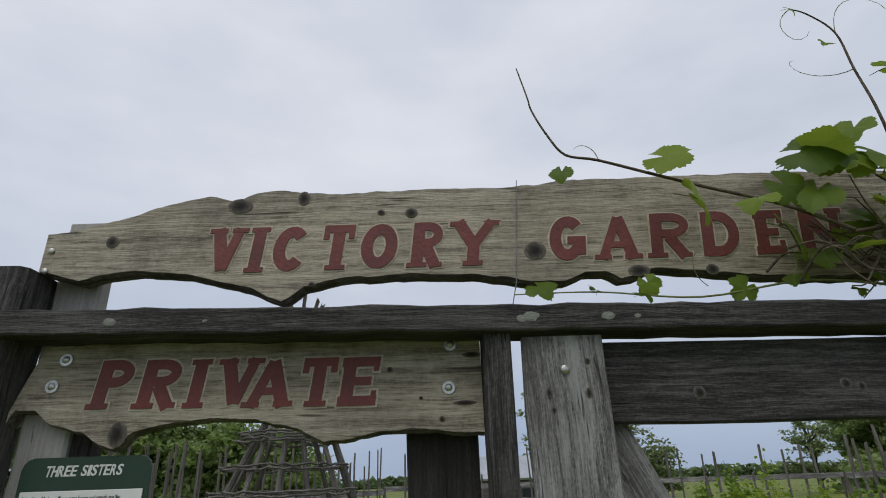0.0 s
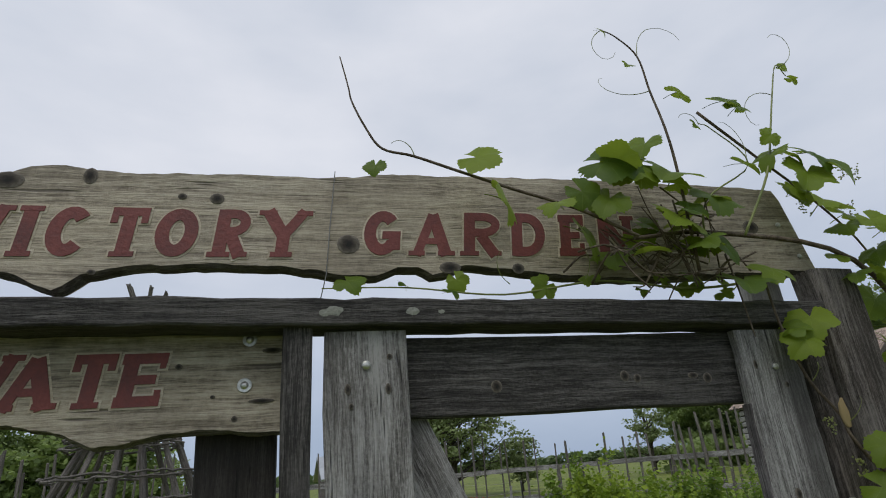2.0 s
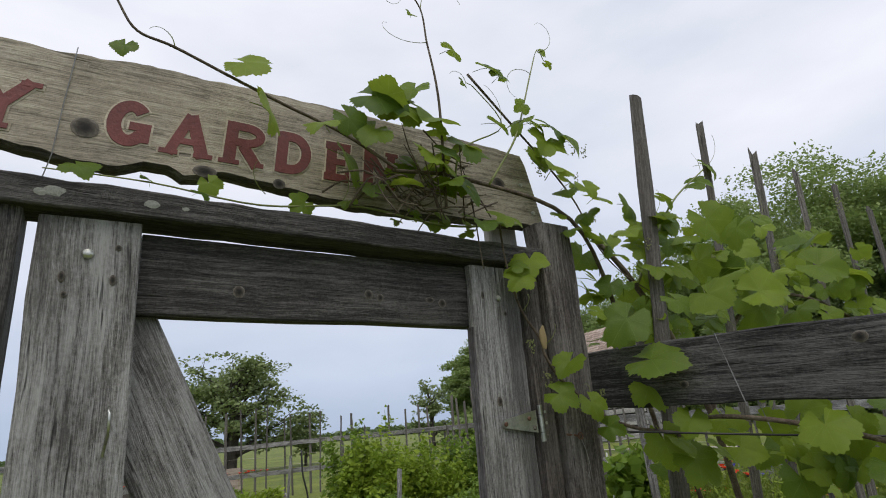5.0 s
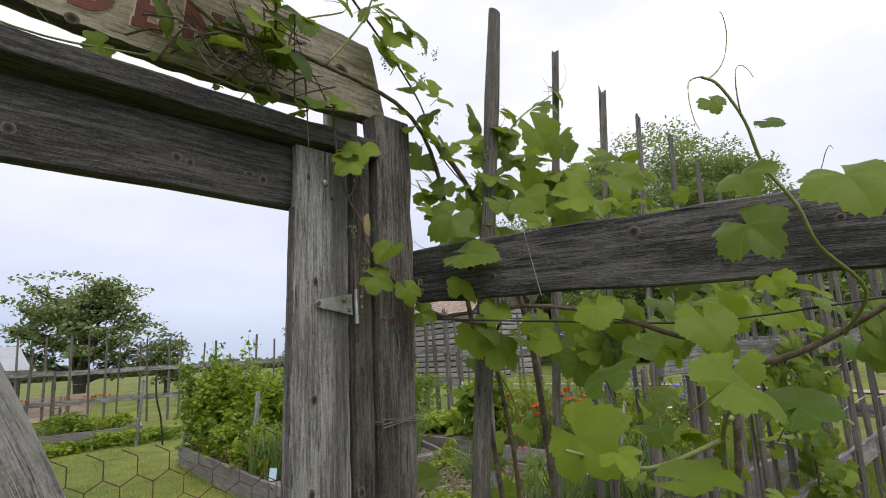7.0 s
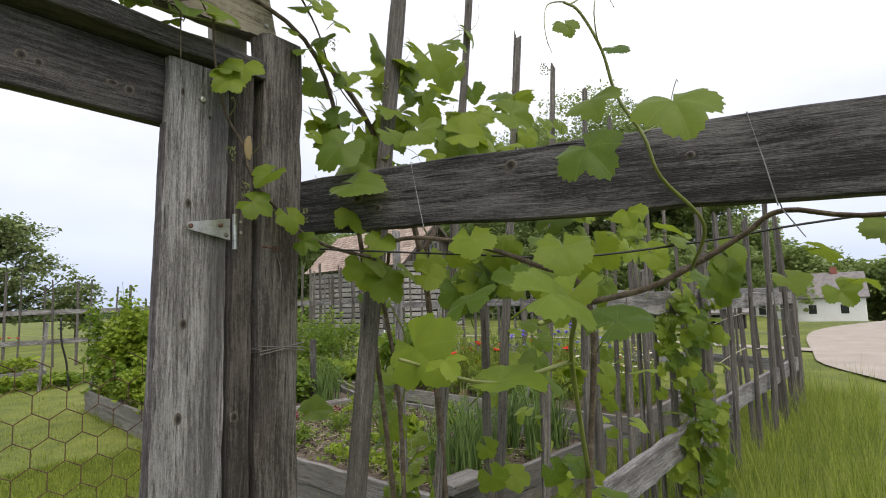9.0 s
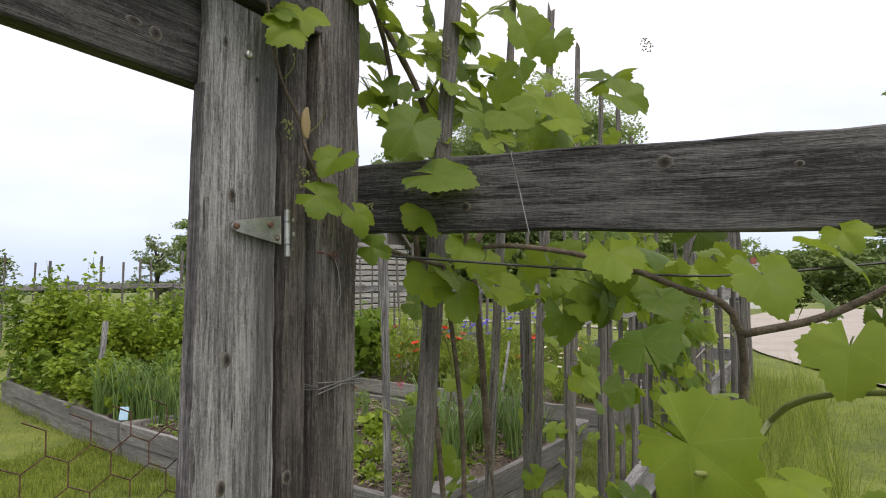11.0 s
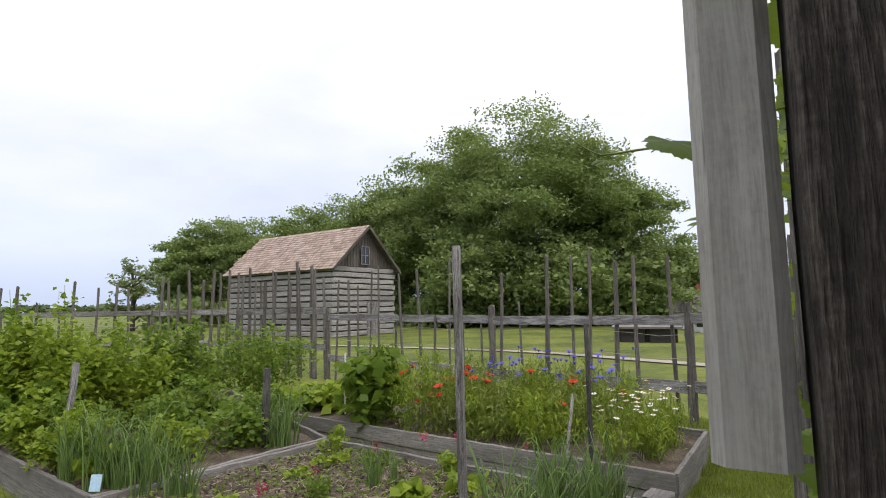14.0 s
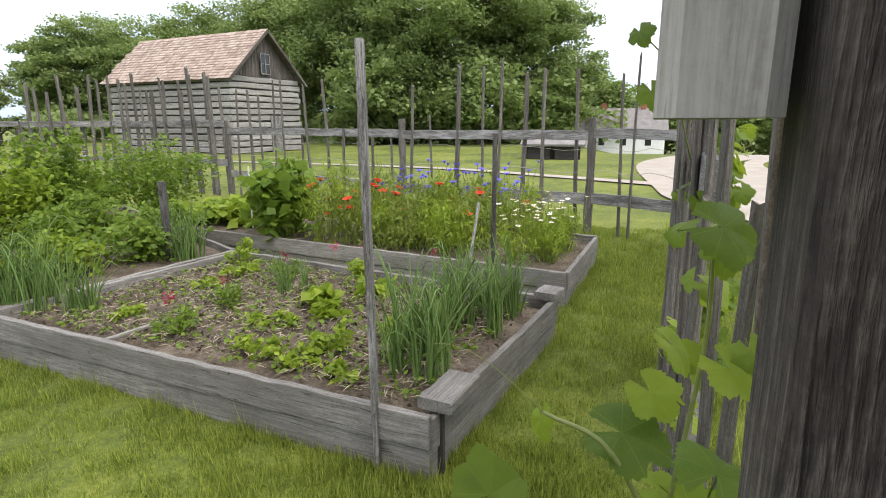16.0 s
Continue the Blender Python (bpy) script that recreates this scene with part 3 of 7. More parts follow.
def build_gate_leaf():
    g = thing("garden_gate", (0.72, LEAF_Y + 0.02, 0.08), "closed weathered grey timber gate with diagonal brace and chicken wire", "gate", "gate leaves")
    stile_l = board("stile", (0.342, LEAF_Y + 0.011, 0.10), (0.342, LEAF_Y + 0.011, 1.886), 0.137, 0.022, (1, 0, 0), M_GREY, g, "pale weathered stile with nail holes", 3)
    stile_r = board("stile", (1.083, LEAF_Y + 0.011, 0.10), (1.114, LEAF_Y + 0.011, 1.868), 0.146, 0.022, (1, 0, 0), M_STILE, g, "pale weathered stile with deep cracks", 5, 0.0014, 40)
    for v in stile_r.data.vertices:
        if v.co.y < 0:
            v.co.y += 0.020 * (v.co.x - 1.03)
    board("waney_edge", (0.9905, LEAF_Y + 0.0135, 0.12), (1.0515, LEAF_Y + 0.0135, 1.73), 0.007, 0.023, (1, 0, 0), M_WANE, g, "dark rough bark-like edge of the stile", 6, 0.0005, 60, 0.001)
    board("top_rail", (0.413, LEAF_Y + 0.042, 1.812), (1.082, LEAF_Y + 0.042, 1.803), 0.136, 0.034, (0, 0, 1), M_DARK, g, "dark weathered top rail with knots", 7)
    board("rail", (0.413, LEAF_Y + 0.042, 0.20), (1.03, LEAF_Y + 0.042, 0.20), 0.14, 0.034, (0, 0, 1), M_DARK, g, "", 8)
    board("brace", (0.376, LEAF_Y + 0.062, 1.74), (1.02, LEAF_Y + 0.062, 0.32), 0.13, 0.034, (1, 0, 0.45), M_GREY, g, "diagonal brace with flaking grey surface", 9)
    knots(g, [(0.568, 1.788, 0.011, 0.011), (0.817, 1.795, 0.010, 0.010), (0.842, 1.79, 0.008, 0.008), (0.99, 1.784, 0.010, 0.010), (0.96, 1.79, 0.012, 0.006)], LEAF_Y + 0.0255)
    knots(g, [(1.095, 1.572, 0.007, 0.010), (1.087, 1.331, 0.008, 0.011), (1.079, 1.151, 0.008, 0.012), (1.085, 0.9, 0.008, 0.012),
              (0.311, 1.792, 0.005, 0.009), (0.376, 1.79, 0.005, 0.009), (0.38, 1.842, 0.005, 0.005), (0.316, 1.765, 0.004, 0.005), (1.082, 1.80, 0.004, 0.009), (1.14, 1.76, 0.004, 0.006)], LEAF_Y - 0.0005)
    screw(g, 0.341, LEAF_Y - 0.002, 1.829, 0.008)
    screw(g, 1.124, LEAF_Y - 0.002, 1.795, 0.007)
    # chicken wire, its top edge near mid height
    verts, faces = [], []
    y = LEAF_Y + 0.082
    s = 0.030
    for row in range(23):
        for colm in range(14):
            cx = 0.40 + colm * s * 1.732 + (s * 0.866 if row % 2 else 0)
            cz = 0.26 + row * s * 1.5
            if cx > 1.06 or cz > 1.30:
                continue
            c = [(cx + s * math.sin(a), y, cz + s * math.cos(a)) for a in (radians(60 * k) for k in range(4))]
            for a, b2 in zip(c, c[1:]):
                v, f = tube_mesh([a, b2], [0.0011, 0.0011], 3, False)
                k = len(verts)
                verts += [q - g.location for q in v]
                faces += [tuple(i + k for i in ff) for ff in f]
    data_part("chicken_wire", verts, faces, M_SCREW, g, "thin rusty hexagonal wire mesh")
    # gate hook on the closing stile
    path = smooth_path([(0.385, LEAF_Y - 0.004, 1.60), (0.385, LEAF_Y - 0.03, 1.595), (0.386, LEAF_Y - 0.03, 1.57), (0.384, LEAF_Y - 0.012, 1.55), (0.382, LEAF_Y - 0.006, 1.535)], 5)
    v, f = tube_mesh(path, [0.0025] * len(path), 6)
    data_part("hook", [q - g.location for q in v], f, M_STEEL, g, "bent steel wire hook", True)


build_gate_leaf()


def build_hinge(z):
    h = thing("strap_hinge", (1.190, LEAF_Y - 0.010, z), "zinc-plated steel tee hinge with rusty screws on the gate post", "hinge", "gate hinges")
    bm = bmesh.new()
    out = [(-0.098, 0.009), (-0.093, 0.011), (-0.008, 0.025), (-0.008, -0.021), (-0.093, -0.006), (-0.100, -0.003), (-0.102, 0.004)]
    top = [bm.verts.new((x, 0.000, q)) for x, q in out]
    bot = [bm.verts.new((x, 0.004, q)) for x, q in out]
    bm.faces.new(top)
    bm.faces.new(bot[::-1])
    for i in range(len(out)):
        bm.faces.new((top[i], bot[i], bot[(i + 1) % len(out)], top[(i + 1) % len(out)]))
    bmesh.ops.recalc_face_normals(bm, faces=bm.faces)
    part("strap", bm, M_STEEL, h, "tapered steel strap")
    bm = grid_board(0.069, 0.020, 0.004, 4, 0.0002, 1, 0.001)
    p = part("plate", bm, M_STEEL, h, "narrow upright steel plate")
    p.matrix_basis = along((0.014, 0.002, -0.037), (0.014, 0.002, 0.032), (1, 0, 0))
    for k, (z0, z1) in enumerate([(-0.040, -0.022), (-0.021, 0.015), (0.016, 0.035)]):
        v, f = tube_mesh([(0.001, -0.004, z0), (0.001, -0.004, z1)], [0.0052, 0.0052], 12)
        data_part("knuckle", v, f, M_STEEL, h)
    for x, q, m in [(-0.094, 0.002, M_SCREW), (-0.030, 0.009, M_SCREW), (-0.017, -0.011, M_KNOT), (0.015, 0.020, M_STEEL), (0.016, -0.003, M_STEEL), (0.015, -0.028, M_KNOT)]:
        bm = bmesh.new()
        bmesh.ops.create_uvsphere(bm, u_segments=12, v_segments=6, radius=0.0050)
        for v in bm.verts:
            v.co.z *= 0.45
        o = part("screw", bm, m, h)
        o.matrix_basis = pose(x, -0.0015, q, 90, 0, 0)
    return h


hinge = build_hinge(1.523)
copy_thing(hinge, pose(1.174, LEAF_Y - 0.010, 0.42))


def build_frame():
    hp = thing("gate_post", (1.213, 1.06, 0), "slim dark reddish timber hinge post beside the gate", "post", "gate posts")
    board("shaft", (1.183, 1.0575, 0.0), (1.219, 1.0575, 1.90), 0.046, 0.101, (1, 0, 0), M_POST, hp, "", 11, 0.002, 24)
    knots(hp, [(1.19, 1.136, 0.010, 0.012)], 1.0075)
    rp = thing("gate_post", (1.30, 1.04, 0), "thick rough grey timber post with deep grain and wire", "post", "gate posts")
    board("shaft", (1.262, 1.026, 0.0), (1.315, 1.026, 1.985), 0.106, 0.072, (1, 0, 0), M_REDDISH, rp, "", 13, 0.004, 26, 0.012)
    for z in (1.262, 1.268, 1.273):
        loop = [(1.296 + 0.059 * sx, 1.026 + 0.041 * sy, z + 0.004 * math.sin(3 * i + z * 900)) for i, (sx, sy) in enumerate([(-1, -1), (0, -1.03), (1, -1), (1, 1), (-1, 1), (-1, -1)])]
        v, f = tube_mesh(loop, [0.0011] * len(loop), 4)
        data_part("binding_wire", [q - rp.location for q in v], f, M_WIRE, rp, "thin binding wire round the post")
    # eye bolt with wire
    loop = [(1.277 + 0.007 * math.cos(a), 0.983, 1.486 + 0.007 * math.sin(a)) for a in [i * 0.6 for i in range(11)]]
    v, f = tube_mesh(loop, [0.0018] * len(loop), 5)
    data_part("eye_bolt", [q - rp.location for q in v], f, M_SCREW, rp, "small rusty wire eye")
    v, f = tube_mesh([(1.252, 1.0, 1.492), (1.277, 0.983, 1.486)], [0.0025, 0.0025], 6)
    data_part("bolt", [q - rp.location for q in v], f, M_SCREW, rp)
    path = smooth_path([(1.277, 0.982, 1.479), (1.284, 0.98, 1.455), (1.29, 0.982, 1.42), (1.283, 0.984, 1.405), (1.288, 0.984, 1.40)], 5)
    v, f = tube_mesh(path, [0.0008] * len(path), 4)
    data_part("wire_end", [q - rp.location for q in v], f, M_WIRE, rp)
    board_back = thing("mounting_board", (1.246, 1.127, 1.493), "pale grey planed board fixed behind the gate post", "board", "sign mounting boards")
    board("plank", (1.246, 1.1270, 1.491), (1.246, 1.1270, 2.16), 0.092, 0.029, (1, 0, 0), M_NEW, board_back, "", 15, 0.0006, 8, 0.005)
    b2 = thing("mounting_board", (-0.55, 1.127, 1.3), "pale grey planed board fixed behind the leaning gate post", "board", "sign mounting boards")
    board("plank", (-0.556, 1.118, 1.30), (-0.556, 1.118, 2.165), 0.088, 0.037, (1, 0, 0), M_NEW, b2, "", 16, 0.0006, 8, 0.005)
    cp = thing("centre_post", (0.231, 1.06, 0), "slim dark timber post between the gate leaves", "post", "gate posts")
    board("shaft", (0.233, 1.062, 0.0), (0.231, 1.062, 1.903), 0.045, 0.09, (1, 0, 0), M_DARK, cp, "", 17)
    lp = thing("gate_post", (-0.66, 1.06, 0), "thick leaning dark timber post at the gate's end", "post", "gate posts")
    board("shaft", (-0.70, 1.07, 0.0), (-0.655, 1.07, 2.045), 0.11, 0.11, (1, 0, 0), M_DARK, lp, "", 19, 0.004, 24, 0.012)
    rail = thing("header_rail", (0.32, 1.04, 1.92), "dark weathered header rail with lichen spots across the gate", "rail")
    board("beam", (-0.655, 1.04, 1.936), (1.268, 1.04, 1.896), 0.045, 0.082, (0, 0, 1), M_DARK, rail, "", 21, 0.002, 40)
    for x, z, r in [(0.29, 1.916, 0.013), (0.275, 1.913, 0.009), (0.42, 1.913, 0.010), (-0.42, 1.93, 0.009), (-0.26, 1.927, 0.007), (0.47, 1.912, 0.006)]:
        bm = bmesh.new()
        bmesh.ops.create_icosphere(bm, subdivisions=2, radius=r)
        for v in bm.verts:
            v.co = Vector((v.co.x * 1.2, v.co.y * 0.15, v.co.z * 0.7)) * (1 + 0.35 * noise.noise(v.co * 300))
        o = part("lichen", bm, M_LICHEN, rail, "pale grey lichen spot")
        o.location = Vector((x, 0.9995, z)) - rail.location
    # left leaf behind the private sign; its shadow is put into the plank colour
    g = thing("garden_gate", (-0.2, 1.13, 0.08), "closed timber gate leaf coloured dark for shadow behind the private board", "gate", "gate leaves")
    board("stile", (0.135, 1.133, 0.10), (0.135, 1.133, 1.88), 0.125, 0.04, (1, 0, 0), M_BLACK, g, "", 23)
    board("stile", (-0.54, 1.133, 0.10), (-0.54, 1.133, 1.90), 0.12, 0.04, (1, 0, 0), M_BLACK, g, "", 24)
    board("top_rail", (-0.48, 1.133, 1.86), (0.07, 1.133, 1.86), 0.10, 0.04, (0, 0, 1), M_BLACK, g, "", 25)
    board("rail", (-0.48, 1.133, 0.2), (0.07, 1.133, 0.2), 0.14, 0.04, (0, 0, 1), M_BLACK, g, "", 26)


M_LICHEN = speckle("lichen", [(0.3, (0.16, 0.165, 0.14)), (0.7, (0.30, 0.31, 0.27))], 60.0, 0.95, 300.0, 0.5)
build_frame()


# ---------------------------------------------------------------- carved signs
def lerp_rows(rows, x):
    for (x0, z0), (x1, z1) in zip(rows, rows[1:]):
        if x <= x1:
            return z0 + (z1 - z0) * max(0.0, (x - x0)) / (x1 - x0)
    return rows[-1][1]


def slab(name, parent, top, bottom, y0, y1, material, seed=0):
    """A live-edge plank: its outline follows the two edges, waney and rounded."""
    x0, x1 = top[0][0], top[-1][0]
    n = 150
    bm = bmesh.new()
    rings = []
    for i in range(n + 1):
        x = x0 + (x1 - x0) * i / n
        zt = lerp_rows(top, x) + 0.003 * noise.noise((x * 28, seed, 0)) + 0.0015 * noise.noise((x * 90, seed, 3))
        zb = lerp_rows(bottom, x) + 0.003 * noise.noise((x * 28, seed, 7)) + 0.0015 * noise.noise((x * 90, seed, 9))
        zb = min(zb, zt - 0.03)
        c, d = 0.004 + 0.006 * max(0.0, noise.noise((x * 17, seed, 12))), 0.010
        ring = [(y0 + d, zb), (y0, zb + c)] + [(y0, zb + c + (zt - zb - 2 * c) * k / 4) for k in (1, 2, 3)] + [(y0, zt - c), (y0 + d, zt), (y1 - d, zt), (y1, zt - c), (y1, zb + c), (y1 - d, zb)]
        rings.append([bm.verts.new(Vector((x, y, z)) - parent.location) for y, z in ring])
    m = len(rings[0])
    for a, b2 in zip(rings, rings[1:]):
        for k in range(m):
            fc = bm.faces.new((a[k], b2[k], b2[(k + 1) % m], a[(k + 1) % m]))
            fc.material_index = 1 if k in (0, 5, 6, 10) else 0
    bm.faces.new(rings[0]).material_index = 1
    bm.faces.new(rings[-1][::-1]).material_index = 1
    bmesh.ops.recalc_face_normals(bm, faces=bm.faces)
    ob = part(name, bm, material, parent)
    ob.data.materials.append(M_SIGN_EDGE)
    return ob


def glyph(ch, x0, x1, z0, z1, y, depth, offset, material, parent, name, shear=0.0, lean=0.0):
    """One carved capital, fitted to a box on the board."""
    cu = bpy.data.curves.new("glyph", "FONT")
    cu.body, cu.offset, cu.extrude, cu.resolution_u = ch, offset, 0.5, 3
    tmp = bpy.data.objects.new("glyph", cu)
    me = bpy.data.meshes.new_from_object(tmp)
    bpy.data.objects.remove(tmp)
    bpy.data.curves.remove(cu)
    co = np.array([v.co[:] for v in me.vertices])
    lo, hi = co.min(0), co.max(0)
    for v in me.vertices:
        u, w = (v.co.x - lo[0]) / (hi[0] - lo[0]), (v.co.y - lo[1]) / (hi[1] - lo[1])
        z = z0 + (z1 - z0) * w
        x = x0 + (x1 - x0) * u + shear * (w - 0.5) * (z1 - z0)
        v.co = Vector((x, y + depth * (0.5 - v.co.z), z + lean * (x - x0))) - parent.location
    me.name = name
    me.materials.append(material)
    ob = new(name, me)
    ob.parent = parent
    return ob


def letter_strokes(ch, w, h, t):
    """Centre lines of a bold slab-serif capital in a box w by h with strokes t thick."""
    e = t / 2
    arc = lambda cx, cz, rx, rz, a0, a1, n=14: [(cx + rx * math.cos(radians(a0 + (a1 - a0) * k / n)), cz + rz * math.sin(radians(a0 + (a1 - a0) * k / n))) for k in range(n + 1)]
    m, rx, rz, f = w / 2, w / 2 - e, h / 2 - e, t * 0.42
    foot = lambda x, z, half: [(x - half, z), (x + half, z)]
    if ch == "O":
        return [(arc(m, h / 2, rx, rz, 0, 360, 24), t)]
    if ch == "C":
        return [(arc(m, h / 2, rx, rz, 42, 318, 20), t)]
    if ch == "G":
        return [(arc(m, h / 2, rx, rz, 42, 325, 20), t), ([(m, h * 0.45), (w, h * 0.45)], t * 0.7), ([(w - e, h * 0.48), (w - e, h * 0.12)], t)]
    if ch == "V":
        return [([(e, h), (m, e * 0.6)], t), ([(w - e, h), (m, e * 0.6)], t * 0.8), (foot(e, h - f / 2, t * 0.75), f), (foot(w - e, h - f / 2, t * 0.7), f)]
    if ch == "A":
        return [([(e, 0), (m, h - e * 0.5)], t * 0.8), ([(w - e, 0), (m, h - e * 0.5)], t), ([(w * 0.25, h * 0.32), (w * 0.75, h * 0.32)], t * 0.55), (foot(e, f / 2, t * 0.7), f), (foot(w - e, f / 2, t * 0.75), f)]
    if ch == "Y":
        return [([(e, h), (m, h * 0.45)], t), ([(w - e, h), (m, h * 0.45)], t * 0.85), ([(m, h * 0.52), (m, 0)], t), (foot(e, h - f / 2, t * 0.7), f), (foot(w - e, h - f / 2, t * 0.65), f), (foot(m, f / 2, t * 0.85), f)]
    if ch == "I":
        return [([(m, 0), (m, h)], t), (foot(m, f / 2, t * 0.8), f), (foot(m, h - f / 2, t * 0.8), f)]
    if ch == "T":
        return [([(m, 0), (m, h)], t), ([(0, h - e * 0.7), (w, h - e * 0.7)], t * 0.7), (foot(m, f / 2, t * 0.85), f), ([(e * 0.5, h), (e * 0.5, h * 0.68)], t * 0.5), ([(w - e * 0.5, h), (w - e * 0.5, h * 0.68)], t * 0.5)]
    stem = [([(e * 1.3, 0), (e * 1.3, h)], t)]
    if ch in "PR":
        bowl = [(e, h - e * 0.75)] + arc(w * 0.52, h * 0.72, w * 0.48 - e * 0.9, h * 0.28 - e * 0.75, 90, -90, 10) + [(e, h * 0.44 + e * 0.75)]
        out = stem + [(bowl, t * 0.78), (foot(e * 1.3, f / 2, t * 0.85), f)]
        return out + ([([(w * 0.48, h * 0.46), (w - e, 0)], t * 0.95), (foot(w - e, f / 2, t * 0.55), f)] if ch == "R" else [])
    if ch == "D":
        return stem + [([(e, h - e * 0.8)] + arc(w * 0.45, h / 2, w * 0.55 - e, h / 2 - e * 0.8, 90, -90, 12) + [(e, e * 0.8)], t * 0.9)]
    if ch == "E":
        return stem + [([(0, h - e * 0.75), (w, h - e * 0.75)], t * 0.75), ([(e, h / 2), (w * 0.82, h / 2)], t * 0.65), ([(0, e * 0.75), (w, e * 0.75)], t * 0.75), ([(w - f * 0.6, h), (w - f * 0.6, h * 0.7)], f), ([(w - f * 0.6, 0), (w - f * 0.6, h * 0.3)], f)]
    return stem + [([(e, h - e * 0.4), (w - e, e * 0.4)], t * 0.95), ([(w - e * 1.1, 0), (w - e * 1.1, h)], t * 0.85), (foot(e, f / 2, t * 0.7), f), (foot(w - e, h - f / 2, t * 0.7), f)]


def stroke_letter(name, ch, box, y, depth, t, grow, material, parent, shear):
    """One carved capital made of thick strokes, each a hair deeper than the last."""
    x0, x1, z0, z1 = box
    verts, faces = [], []
    for q, (line, width) in enumerate(letter_strokes(ch, x1 - x0, z1 - z0, t)):
        half = width / 2 + grow
        pts = [Vector((a, 0, b2)) for a, b2 in line]
        closed = (pts[0] - pts[-1]).length < 1e-6
        if closed:
            pts = pts[:-1]
        n = len(pts)
        yy = y - 0.00012 * q
        if not closed:
            d0, d1 = (pts[1] - pts[0]).normalized(), (pts[-1] - pts[-2]).normalized()
            pts[0], pts[-1] = pts[0] - d0 * grow, pts[-1] + d1 * grow
        base = len(verts)
        for k, p in enumerate(pts):
            a, b2 = (pts[k - 1], pts[(k + 1) % n]) if closed else (pts[max(0, k - 1)], pts[min(n - 1, k + 1)])
            d = (b2 - a).normalized()
            s = Vector((-d.z, 0, d.x)) * half
            for side, dep in ((1, 0), (-1, 0), (-1, depth), (1, depth)):
                c = p + s * side
                verts.append(Vector((x0 + c.x + shear * (c.z - (z1 - z0) / 2), yy + dep, z0 + c.z)) - parent.location)
        for k in range(n if closed else n - 1):
            a, b2 = base + 4 * k, base + 4 * ((k + 1) % n)
            faces += [(a, a + 1, b2 + 1, b2), (a + 1, a + 2, b2 + 2, b2 + 1), (a + 3, a, b2, b2 + 3)]
        if not closed:
            faces += [(base, base + 3, base + 2, base + 1), (base + 4 * n - 4, base + 4 * n - 3, base + 4 * n - 2, base + 4 * n - 1)]
    return data_part(name, verts, faces, material, parent)


def carve(parent, word, spans, z0, z1, y, shear, lean=0.0):
    for ch, (a, b2) in zip(word, spans):
        zz = lean * (a - spans[0][0])
        box = (a, b2, z0 + zz, z1 + zz)
        stroke_letter("routed_edge", ch, box, y - 0.0008, 0.003, 0.0218, 0.0034, M_SIGN_PALE, parent, shear)
        stroke_letter("letter", ch, box, y - 0.0026, 0.003, 0.0218, 0.0, M_RED, parent, shear)


